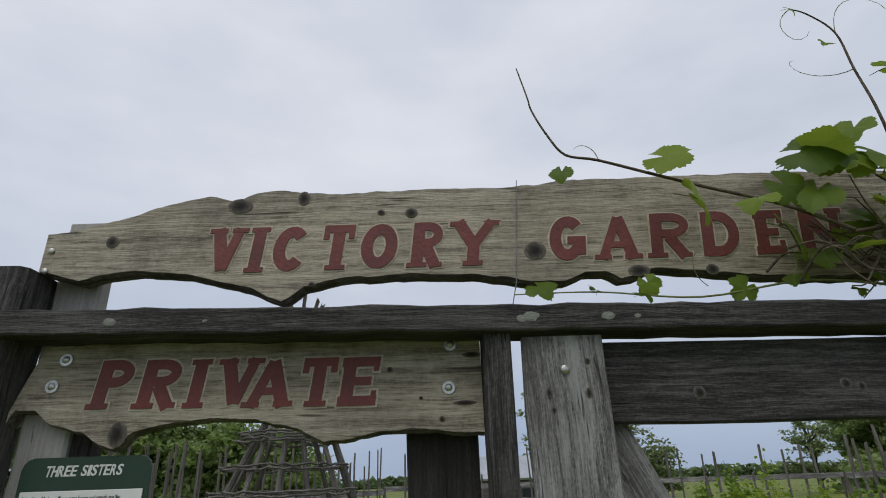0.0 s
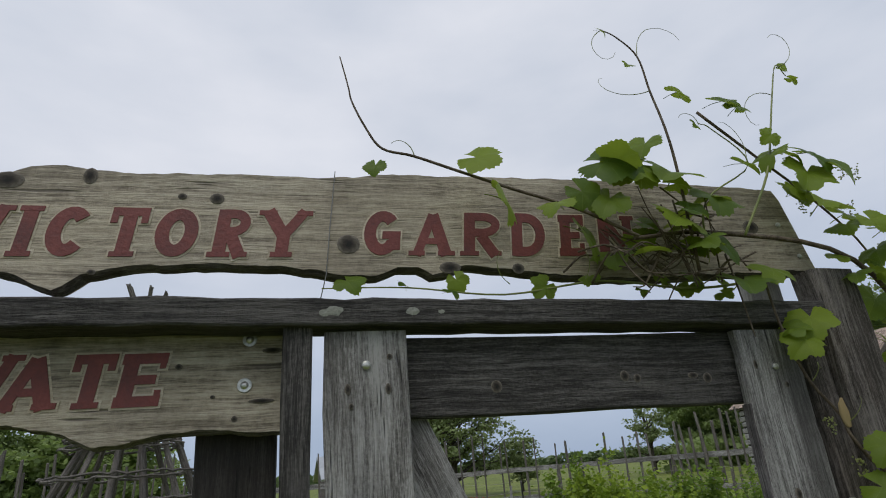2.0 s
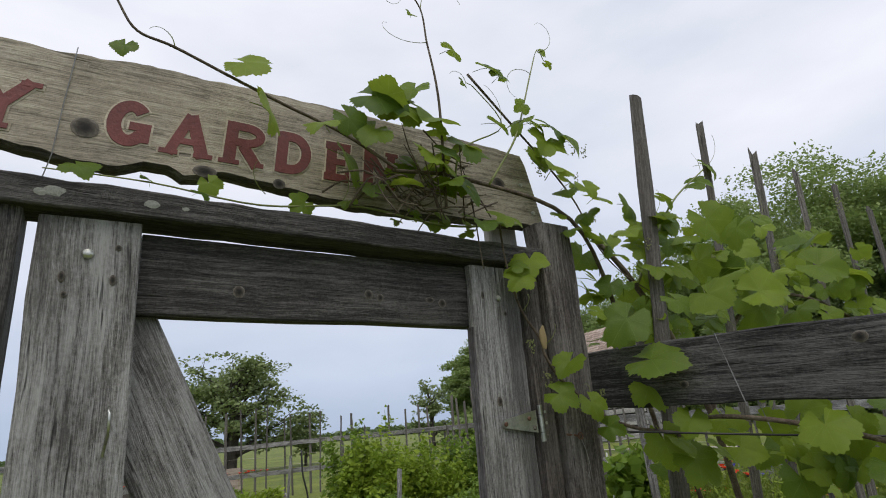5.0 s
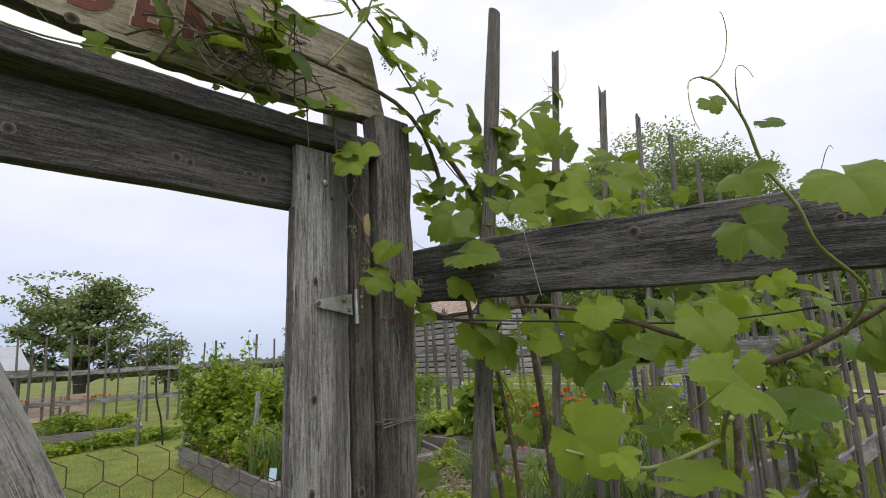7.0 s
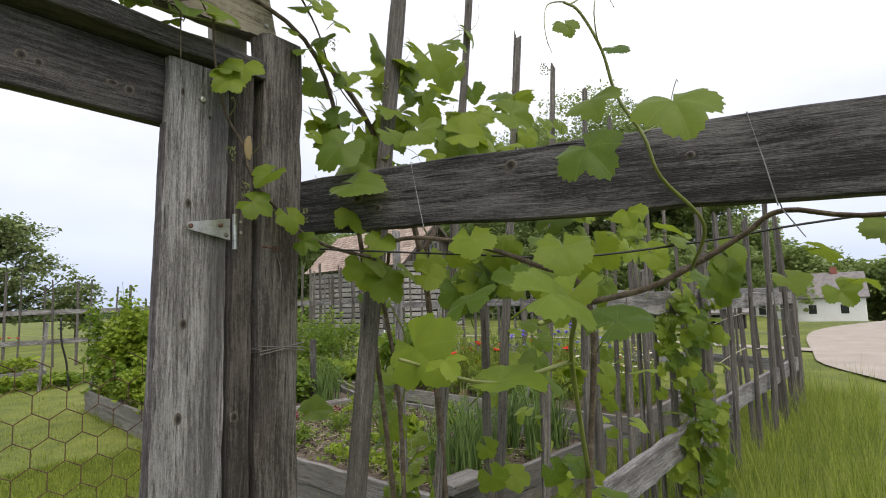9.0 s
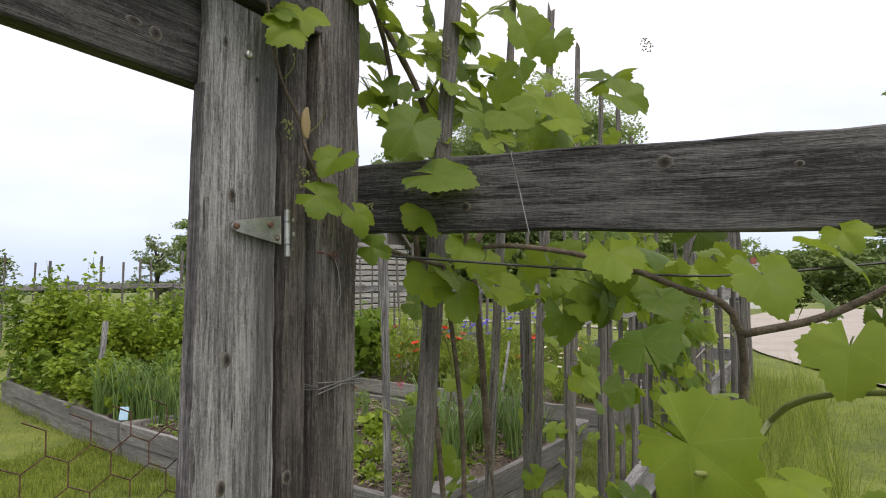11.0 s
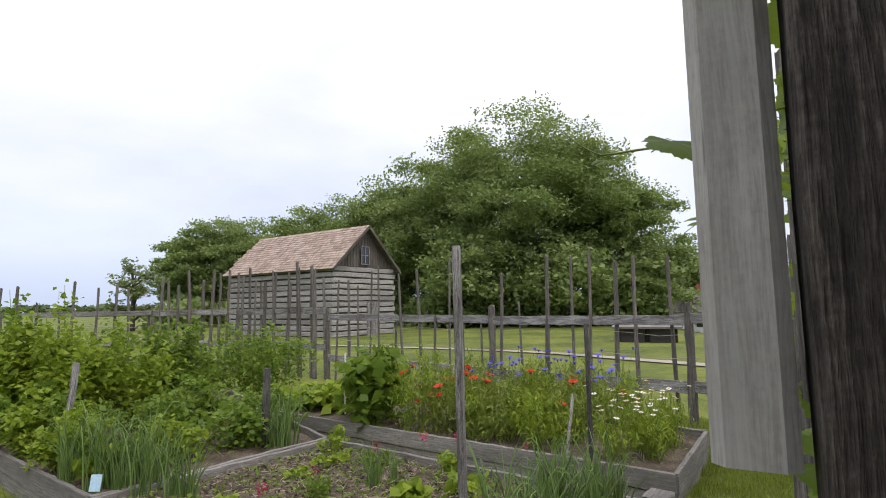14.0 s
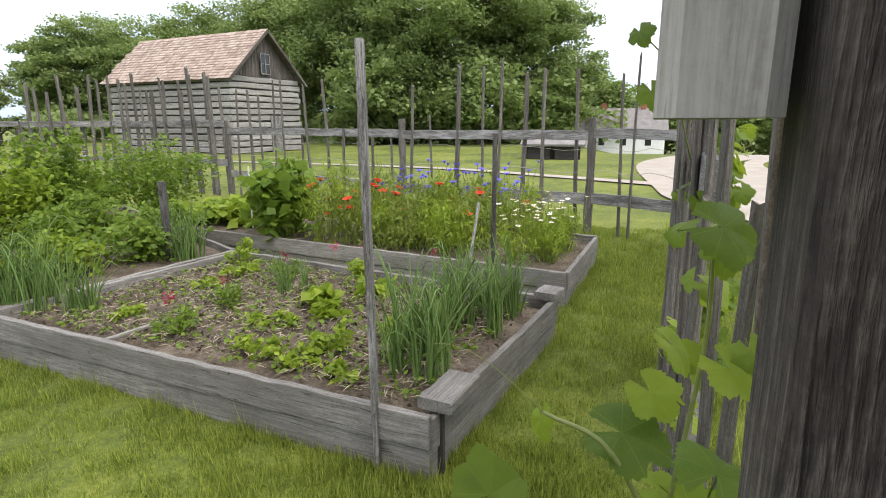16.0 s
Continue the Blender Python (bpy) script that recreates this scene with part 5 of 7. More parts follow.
    win = part("window", grid_board(1.0, 0.62, 0.04, 2, 0, 0, 0.005), M_GLASS_DARK, c, "dark loft window with pale bars")
    win.matrix_basis = Matrix.Translation(-base) @ along(f + Vector((0, 0, 4.0)), f + Vector((0, 0, 5.0)), V)
    for q in (-0.31, 0.0, 0.31):
        b4 = part("bar", grid_board(1.04, 0.05, 0.05, 2, 0.002, 1), M_GREY, win)
        b4.matrix_basis = pose(-0.02, q, -0.03)
    for q in (0.0, 0.5, 1.0):
        b4 = part("bar", grid_board(0.66, 0.05, 0.05, 2, 0.002, 1), M_GREY, win)
        b4.matrix_basis = pose(q, -0.33, -0.03, 0, 0, 90)
    g = mid + V * 0.5 - U * 0.14
    d = part("door", grid_board(1.9, 0.85, 0.05, 3, 0.004, 0), M_GREY, c, "low weathered plank door")
    d.matrix_basis = Matrix.Translation(-base) @ along(g, g + Vector((0, 0, 1.9)), V)


def shingle_material():
    m, n, l, b = base_mat("cedar_shingles", 0.9)
    co = n.new("ShaderNodeTexCoord")
    geo = n.new("ShaderNodeNewGeometry")
    f = noise_tex(n, l, co.outputs["Object"], 1.2, 4.0)
    h = mathn(n, l, "ADD", mathn(n, l, "MULTIPLY", geo.outputs["Random Per Island"], 0.6), mathn(n, l, "MULTIPLY", f, 0.45))
    l.new(ramp(n, l, h, [(0.1, (0.22, 0.165, 0.13)), (0.5, (0.38, 0.29, 0.235)), (0.95, (0.50, 0.41, 0.345))]), b.inputs["Base Color"])
    return m


M_SHINGLE_I = shingle_material()
build_cabin()


# ---------------------------------------------------------------- trees
def leaf_cloud(centres, size, rng, flat=0.5, aspect=0.6):
    """Folded leaf blades, two triangles each, at the centres."""
    c = np.asarray(centres, float)
    n = len(c)
    d = rng.normal(size=(n, 3))
    d[:, 2] *= flat
    d /= np.linalg.norm(d, axis=1)[:, None]
    up = rng.normal(size=(n, 3)) + np.array([0, 0, 1.2])
    s = np.cross(d, up)
    s /= np.linalg.norm(s, axis=1)[:, None]
    sz = size * rng.uniform(0.6, 1.4, size=(n, 1))
    nz = np.cross(s, d)
    v = np.stack([c - d * sz * 0.5, c + s * sz * aspect * 0.5 + nz * sz * 0.1, c + d * sz * 0.5, c - s * sz * aspect * 0.5 + nz * sz * 0.1], 1).reshape(-1, 3)
    k = np.arange(n) * 4
    f = np.stack([k, k + 1, k + 2, k + 3], 1)
    return v, f


def quad_part(name, v, f, material, parent, label="", kind=""):
    me = bpy.data.meshes.new(name)
    me.vertices.add(len(v))
    me.vertices.foreach_set("co", np.asarray(v, np.float32).ravel())
    me.loops.add(len(f) * 4)
    me.loops.foreach_set("vertex_index", np.asarray(f, np.int32).ravel())
    me.polygons.add(len(f))
    me.polygons.foreach_set("loop_start", np.arange(len(f), dtype=np.int32) * 4)
    me.update(calc_edges=True)
    me.materials.append(material)
    ob = new(name, me)
    ob.parent = parent
    if label:
        ob["label"] = label
    if kind:
        ob["kind"] = kind
    return ob


def tree(at, height, radius, seed, n, label, leaf=0.35, material=None, low=0.15, limbs=9, stems=1, airy=0.0):
    """A trunk that forks into limbs; clumps of leaf blades round the limb ends."""
    rng = np.random.default_rng(seed)
    t = thing("tree", (*at, ground_z(*at) - 0.05), label, "tree", "trees round the garden")
    verts, faces, tips = [], [], []

    def add(path, r0, r1, sides=6):
        rr = [r0 + (r1 - r0) * i / (len(path) - 1) for i in range(len(path))]
        v, f = tube_mesh(path, rr, sides)
        k = len(verts)
        verts.extend(v)
        faces.extend(tuple(i + k for i in ff) for ff in f)
    for st in range(stems):
        lean = Vector((rng.uniform(-1, 1), rng.uniform(-1, 1), 0)) * radius * (0.25 if stems > 1 else 0.06)
        top = Vector((lean.x, lean.y, height * 0.72))
        trunk = smooth_path([(lean.x * 0.1, lean.y * 0.1, 0), lean * 0.4 + Vector((0, 0, height * 0.25)), lean * 0.7 + Vector((0, 0, height * 0.5)), top], 4)
        add(trunk, height * 0.028, height * 0.006, 8)
        for i in range(limbs):
            f = 0.22 + 0.75 * (i / limbs)
            p = trunk[int(f * (len(trunk) - 1))]
            a = i * 2.4 + rng.uniform(-0.5, 0.5)
            reach = radius * (1.0 - 0.55 * f) * rng.uniform(0.75, 1.1)
            q = p + Vector((math.cos(a) * reach, math.sin(a) * reach, height * rng.uniform(0.08, 0.26)))
            limb = smooth_path([p, p.lerp(q, 0.5) + Vector((0, 0, height * 0.03)), q], 4)
            add(limb, height * 0.011, height * 0.003, 5)
            tips += [limb[k] for k in range(len(limb) // 2, len(limb))]
            for j in range(3):
                w = limb[len(limb) // 2 + j]
                e = w + Vector((rng.uniform(-1, 1), rng.uniform(-1, 1), rng.uniform(-0.2, 0.8))) * radius * 0.32
                add([w, w.lerp(e, 0.5), e], height * 0.004, height * 0.0015, 4)
                tips.append(e)
        tips.append(top)
    data_part("trunk", verts, faces, M_TRUNK, t, "dark forked trunk and limbs", True)
    cen = []
    cz = height * (low + (1 - low) * 0.5)
    hz = height * (1 - low) * 0.5
    clumps = [np.array(p) for p in tips]
    for k in range(int((60 + radius * 17) * (1 - 0.62 * airy))):
        d = rng.normal(size=3)
        d /= np.linalg.norm(d)
        r = rng.uniform(0.42, 0.95)
        clumps.append(np.array([d[0] * radius * r, d[1] * radius * r, cz + d[2] * hz * r]))
    per = max(6, n // len(clumps))
    for p in clumps:
        s = (0.2 + radius * rng.uniform(0.05, 0.115)) * (1 - airy * 0.4)
        q = np.clip(rng.normal(size=(int(per * rng.uniform(0.5, 1.5)), 3)), -1.7, 1.7) * np.array([s, s, s * 0.42])
        cen.append(p + q)
    cen = np.concatenate(cen)
    cen = cen[cen[:, 2] > height * low * 0.7]
    v, f = leaf_cloud(cen, leaf, rng)
    quad_part("crown", v, f, material or M_TREE, t, "broad crown of green leaves")
    return t


def bearing(az, dist):
    return (1.0 + dist * math.sin(radians(az)), 1.1 + dist * math.cos(radians(az)))


tree(bearing(69.0, 46), 18.0, 9.0, 1, 130000, "large spreading green oak behind the pole fence", 0.25, None, 0.1, 12)
tree(bearing(59.5, 50), 15.3, 6.6, 2, 60000, "tall green broadleaf tree beside the cabin", 0.26, None, 0.1)
tree(bearing(78.5, 47), 13.0, 5.6, 3, 55000, "green broadleaf tree with drooping boughs", 0.25, None, 0.05)
tree(bearing(63.0, 41), 7.0, 3.6, 4, 9000, "bushy green tree below the oak", 0.36, None, 0.0)
tree(bearing(73.0, 40), 6.5, 3.6, 17, 9000, "bushy dark green tree below the oak", 0.36, None, 0.0)
tree(bearing(67.5, 42), 5.5, 3.4, 18, 8000, "low bushy green tree behind the fence", 0.36, None, 0.0)
tree(bearing(80.0, 44), 5.5, 3.4, 19, 8000, "low bushy green tree behind the fence", 0.36, None, 0.0)
for i, (az, dist, h, r) in enumerate([(54.5, 52, 13.8, 5.4), (50.0, 55, 13.0, 5.2), (46.0, 58, 12.3, 5), (42.0, 60, 11.4, 4.8), (38.4, 62, 11.8, 4.6), (36.2, 62, 10.4, 3.6)]):
    tree(bearing(az, dist), h, r, 30 + i, 36000, "dark green woodland tree beyond the cabin", 0.26, None, 0.0, 7)
tree(bearing(31.6, 50), 6.4, 1.9, 5, 2600, "slender pale airy tree beyond the fence", 0.24, M_ASH, 0.2, 7, 2, 0.8)
tree((8.6, 36.0), 7.6, 4.2, 6, 12000, "wide many-stemmed ash tree with light foliage", 0.24, M_ASH, 0.10, 12, 4, 1.0)
tree((13.2, 36.5), 3.9, 1.5, 7, 3000, "small light green tree beside the ash", 0.22, M_ASH, 0.1, 6, 1, 0.5)
for i, (az, dist, h, r) in enumerate([(84.5, 75, 7.5, 5), (87.5, 78, 8.0, 6), (91, 80, 7.5, 5), (95, 76, 9, 6), (100, 70, 10, 6), (107, 66, 11, 6), (114, 64, 11, 6), (120, 70, 12, 6)]):
    tree(bearing(az, dist), h, r, 50 + i, 8000, "green woodland tree at the field's edge", 0.55, None, 0.0, 7)
for i, (az, dist, h, r) in enumerate([(-24, 40, 6.5, 4.5), (-18, 42, 6.0, 4.5), (-30, 38, 7.0, 4.5), (-37, 40, 7.5, 5)]):
    tree(bearing(az, dist), h, r, 70 + i, 9000, "dark green woodland tree beyond the fence", 0.4, None, 0.0, 7)


def undergrowth():
    rng = np.random.default_rng(19)
    cen = []
    for az in np.arange(33.5, 86, 0.16):
        d = 47 + 5 * math.sin(az * 0.7) + (8 if az < 57 else 0)
        h = 2.3 + 1.2 * noise.noise((az * 0.4, 2, 0))
        q = rng.uniform(0, 1, size=(44, 3))
        x, y = bearing(az, d)
        cen.append(np.stack([x + (q[:, 0] - 0.5) * 2.5, y + (q[:, 1] - 0.5) * 2.5, q[:, 2] * h], 1))
    v, f = leaf_cloud(np.concatenate(cen), 0.5, rng, 0.6, 0.75)
    tagged(quad_part("undergrowth", v, f, M_TREE, None), "dark shrubby undergrowth below the woodland trees", "shrubs", kind="stuff")


undergrowth()


def far_woods():
    rng = np.random.default_rng(9)
    cen = []
    for az in np.arange(-60, 62, 0.35):
        d = 330 + 20 * math.sin(az)
        h = 5.0 + 3.0 * noise.noise((az * 0.3, 0, 0)) + 1.5 * noise.noise((az * 1.3, 4, 0))
        q = rng.uniform(0, 1, size=(26, 3))
        x, y = d * math.sin(radians(az)), d * math.cos(radians(az))
        cen.append(np.stack([x + (q[:, 0] - 0.5) * 6, y + (q[:, 1] - 0.5) * 6, -1 + q[:, 2] * h], 1))
    v, f = leaf_cloud(np.concatenate(cen), 3.2, rng, 0.6, 0.8)
    ob = quad_part("backdrop", v, f, M_TREE_FAR, None)
    tagged(ob, "distant low line of woods on the horizon", "woods", kind="stuff")


far_woods()


# ---------------------------------------------------------------- grape vines
def grape_leaf_mesh(seed):
    """A shallow-lobed, toothed blade of unit radius in the xy plane, tip along +y, puckered between its veins, with its stalk."""
    rng = random.Random(seed)
    n = 61
    verts, faces = [(0, 0, 0)], []
    cup, fold = rng.uniform(0.05, 0.42), rng.uniform(-0.08, 0.30)
    wav, curl = rng.uniform(0, 6.28), rng.uniform(0.0, 0.30)
    skew, deep = rng.uniform(-0.08, 0.08), rng.uniform(0.6, 1.35)
    for ring, f in ((0, 0.3), (1, 0.62), (2, 0.86), (3, 1.0)):
        for i in range(n):
            a = -2.85 + 5.7 * i / (n - 1)
            sinus = math.exp(-((abs(a) - 0.62) / 0.15) ** 2) * 0.17 * deep + math.exp(-((abs(a) - 1.75) / 0.20) ** 2) * 0.10 * deep
            lobe = 0.84 + 0.11 * math.cos(a) + 0.07 * math.exp(-(a / 0.22) ** 2) + 0.06 * math.exp(-((abs(a) - 1.2) / 0.22) ** 2) - sinus * f
            lobe *= 1 + skew * math.sin(a)
            tooth = (0.034 if i % 2 else -0.024) * (1 + rng.uniform(-0.8, 0.8)) + 0.03 * math.sin(a * 9 + wav) if ring == 3 else 0.0
            r = f * (lobe + tooth)
            x, y = math.sin(a) * r, math.cos(a) * r
            rib = 0.03 * math.cos(a * 5.0) * f * (1 - 0.3 * f)
            z = -cup * (x * x + y * y) * 0.9 + fold * abs(x) - rib + 0.06 * math.sin(4 * a + wav) * r * r - curl * max(0.0, y) ** 3
            verts.append((x, y, z))
    for i in range(n - 1):
        faces.append((0, 1 + i + 1, 1 + i))
        for k in range(3):
            o = 1 + k * n
            faces.append((o + i, o + i + 1, o + i + 1 + n, o + i + n))
    k = len(verts)
    for i, p in enumerate([(0, 0, -0.01), (0.02, -0.35, -0.18), (0.05, -0.75, -0.5)]):
        for q in range(3):
            ang = q * 2.09
            verts.append((p[0] + 0.022 * math.cos(ang), p[1], p[2] + 0.022 * math.sin(ang)))
    for i in range(2):
        for q in range(3):
            a, b2 = k + i * 3 + q, k + i * 3 + (q + 1) % 3
            faces.append((a, b2, b2 + 3, a + 3))
    me = bpy.data.meshes.new("leaf")
    me.from_pydata(verts, [], faces)
    me.polygons.foreach_set("use_smooth", [True] * len(me.polygons))
    me.materials.append(M_GRAPE)
    return me


GRAPE = [grape_leaf_mesh(k) for k in range(12)]


def leaf_pose(p, r, rng, face=(0, -0.7, 0.75), spread=0.55):
    nrm = (Vector(face).normalized() + Vector([rng.uniform(-1, 1) for _ in range(3)]) * spread).normalized()
    tip = Vector((rng.uniform(-1, 1), rng.uniform(-0.9, 0.1), -rng.uniform(0.3, 1.0)))
    y = (tip - nrm * tip.dot(nrm)).normalized()
    x = y.cross(nrm)
    m = Matrix((x, y, nrm)).transposed().to_4x4()
    m.translation = p
    return m @ Matrix.Diagonal((r, r, r, 1))


def add_leaf(vine, p, r, rng, face=(0, -0.7, 0.75), spread=0.55):
    ob = new("leaf", GRAPE[rng.randrange(len(GRAPE))])
    ob.parent = vine
    ob.matrix_basis = Matrix.Translation(-vine.location) @ leaf_pose(Vector(p), r, rng, face, spread)


def cane(vine, pts, r0, r1, material, name="cane", n=5, label=""):
    path = smooth_path(pts, n)
    rr = [r0 + (r1 - r0) * i / (len(path) - 1) for i in range(len(path))]
    v, f = tube_mesh(path, rr, 6)
    return data_part(name, [q - vine.location for q in v], f, material, vine, label, True)


def tendril(vine, p, d, rng, length=0.12):
    d = Vector(d).normalized()
    pts, q, ang = [Vector(p)], Vector(p), rng.uniform(0.2, 0.5) * rng.choice((-1, 1))
    for i in range(10):
        d = (Euler((0, ang * (0.2 + i * 0.13), rng.uniform(-0.15, 0.15))).to_matrix() @ d).normalized()
        q = q + d * length * 0.1
        pts.append(q.copy())
    v, f = tube_mesh(pts, [0.0011 * (1 - 0.06 * i) for i in range(11)], 4)
    data_part("tendril", [w - vine.location for w in v], f, M_SHOOT, vine)


def bunch(vine, p, rng):
    """A small cluster of green flower buds."""
    bm = bmesh.new()
    for i in range(26):
        t = rng.random()
        c = Vector((rng.gauss(0, 0.006 * (1 - t * 0.5)), rng.gauss(0, 0.006), -0.035 * t))
        bmesh.ops.create_icosphere(bm, subdivisions=1, radius=rng.uniform(0.0014, 0.0022), matrix=Matrix.Translation(c))
    o = part("inflorescence", bm, M_SHOOT, vine, "cluster of tiny green grape buds")
    o.location = Vector(p) - vine.location


def build_sign_vine():
    rng = random.Random(11)
    v = thing("grape_vine", (1.70, 1.0, 0.0), "green grape vine sprawling over the carved sign", "vine", "grape vines")
    cane(v, [(1.70, 1.0, 0.0), (1.66, 0.99, 0.7), (1.58, 0.99, 1.3), (1.50, 1.0, 1.75), (1.36, 0.98, 2.0), (1.05, 0.985, 2.06), (0.85, 0.97, 2.04)], 0.008, 0.004, M_CANE, "stem", 5, "brown woody stem")
    for pts, r in [([(0.853, 0.96, 2.04), (0.739, 0.96, 2.094), (0.623, 0.97, 2.136), (0.523, 0.97, 2.169), (0.434, 0.97, 2.199), (0.377, 0.97, 2.212), (0.348, 0.97, 2.255), (0.324, 0.97, 2.311), (0.318, 0.97, 2.344), (0.303, 0.97, 2.414)], 0.0036),
                   ([(0.973, 0.97, 1.972), (0.975, 0.96, 2.189), (0.964, 0.95, 2.282), (0.951, 0.95, 2.374), (0.942, 0.95, 2.464), (0.901, 0.95, 2.513), (0.867, 0.95, 2.53)], 0.0034),
                   ([(1.10, 0.97, 2.05), (1.20, 0.97, 2.19), (1.25, 0.97, 2.305), (1.29, 0.97, 2.406), (1.33, 0.97, 2.495), (1.35, 0.97, 2.466)], 0.003),
                   ([(1.0, 0.97, 2.0), (1.03, 0.97, 2.123), (1.163, 0.97, 2.216), (1.096, 0.97, 2.3), (1.067, 0.97, 2.313)], 0.0025),
                   ([(1.099, 1.0, 2.366), (1.225, 1.0, 2.251), (1.324, 1.0, 2.161), (1.413, 1.0, 2.059), (1.461, 1.0, 1.955), (1.541, 1.0, 1.882), (1.672, 1.0, 1.823)], 0.0035),
                   ([(1.20, 1.0, 1.975), (1.0, 1.02, 1.955), (0.8, 1.03, 1.975), (0.6, 1.03, 1.95), (0.42, 1.03, 1.965), (0.27, 1.03, 1.965)], 0.003)]:
        cane(v, pts, r, r * 0.35, M_CANE if r > 0.0032 else M_SHOOT, "shoot", 5)
    for p, d, q in [((0.942, 0.95, 2.464), (0.1, 0, 1), 0.19), ((0.87, 0.95, 2.53), (-1, 0, -0.6), 0.14), ((0.951, 0.95, 2.374), (-1, 0, -0.5), 0.17), ((1.29, 0.97, 2.406), (-1, 0, 0.25), 0.17),
                    ((1.33, 0.97, 2.49), (1, 0, 0.3), 0.17), ((1.067, 0.97, 2.31), (-0.2, 0, 1), 0.06), ((1.16, 0.97, 2.22), (0.3, 0, 1), 0.13), ((0.434, 0.965, 2.199), (-0.2, 0, 1), 0.06),
                    ((0.6, 1.0, 1.96), (-0.6, -0.2, 0.4), 0.07), ((0.75, 1.0, 1.97), (0.4, -0.1, 0.6), 0.08)]:
        tendril(v, p, d, rng, q)
    for x, y, z, r in SIGN_LEAVES:
        add_leaf(v, (x, y, z), r * 0.98, rng, (0, -0.7, 0.55), 0.55)
    for i in range(17):
        x = min(1.04, rng.gauss(0.87, 0.11))
        add_leaf(v, (x, rng.uniform(0.90, 1.03), rng.uniform(1.975, 2.20) if x > 0.7 else rng.uniform(2.05, 2.15)), rng.uniform(0.03, 0.054), rng, (0, -0.4, 0.85), 0.7)
    for i in range(16):
        p = [(1.15, 2.33), (1.25, 2.24), (1.33, 2.16), (1.41, 2.06), (1.45, 1.98), (1.38, 2.10), (1.30, 2.2), (1.36, 2.0)][i % 8]
        add_leaf(v, (p[0] + rng.uniform(-0.06, 0.07), 0.98 + rng.uniform(-0.06, 0.06), p[1] + rng.uniform(-0.05, 0.05)), rng.uniform(0.028, 0.055), rng)
    for i in range(9):
        add_leaf(v, (rng.uniform(0.28, 1.15), 1.03, rng.uniform(1.945, 1.985)), rng.uniform(0.015, 0.03), rng)
    for p in [(0.867, 0.95, 2.53), (0.915, 0.95, 2.44), (1.36, 0.97, 2.46), (1.345, 0.97, 2.49), (1.06, 0.97, 2.31)]:
        add_leaf(v, p, 0.018, rng)
    # the dry tangle of old stems in the middle of the vine
    for i in range(44):
        p = Vector((min(1.08, rng.gauss(0.92, 0.09)), rng.uniform(0.95, 1.03), rng.gauss(2.02, 0.035)))
        d = Vector((rng.uniform(-1, 1), rng.uniform(-0.15, 0.15), rng.uniform(-0.5, 0.5))).normalized()
        s = rng.uniform(0.04, 0.085)
        cane(v, [p - d * s, p - d * s * 0.2 + Vector((0, 0, rng.uniform(-0.025, 0.025))), p + d * s * 0.4, p + d * s + Vector((0, 0, rng.uniform(-0.04, 0.03)))], rng.uniform(0.0016, 0.003), 0.001, M_CANE, "twig", 3)
    for i in range(7):
        bunch(v, (rng.uniform(1.28, 1.5), 0.99, rng.uniform(2.0, 2.25)), rng)



SIGN_LEAVES = [(0.547, 0.95, 2.19, 0.051), (0.594, 0.95, 2.102, 0.055), (0.908, 0.95, 2.24, 0.044), (0.81, 0.95, 2.193, 0.071), (1.018, 0.95, 2.377, 0.038), (0.881, 0.95, 2.188, 0.067), (0.952, 0.95, 2.176, 0.075), (1.036, 0.95, 2.125, 0.064), (1.128, 0.95, 2.204, 0.041), (1.225, 0.95, 2.282, 0.029), (1.307, 0.95, 2.241, 0.06), (1.286, 0.95, 2.192, 0.067), (1.066, 0.97, 1.955, 0.063), (1.138, 0.97, 1.978, 0.053), (0.361, 0.95, 2.165, 0.025), (0.803, 0.95, 2.113, 0.051), (0.946, 0.95, 2.077, 0.066), (1.015, 0.95, 2.029, 0.056), (0.748, 0.95, 2.125, 0.045), (0.312, 1.03, 1.979, 0.035), (0.509, 1.03, 1.979, 0.026), (0.683, 1.03, 1.967, 0.033), (1.19, 0.97, 1.878, 0.053), (1.299, 0.95, 2.125, 0.066)]
build_sign_vine()


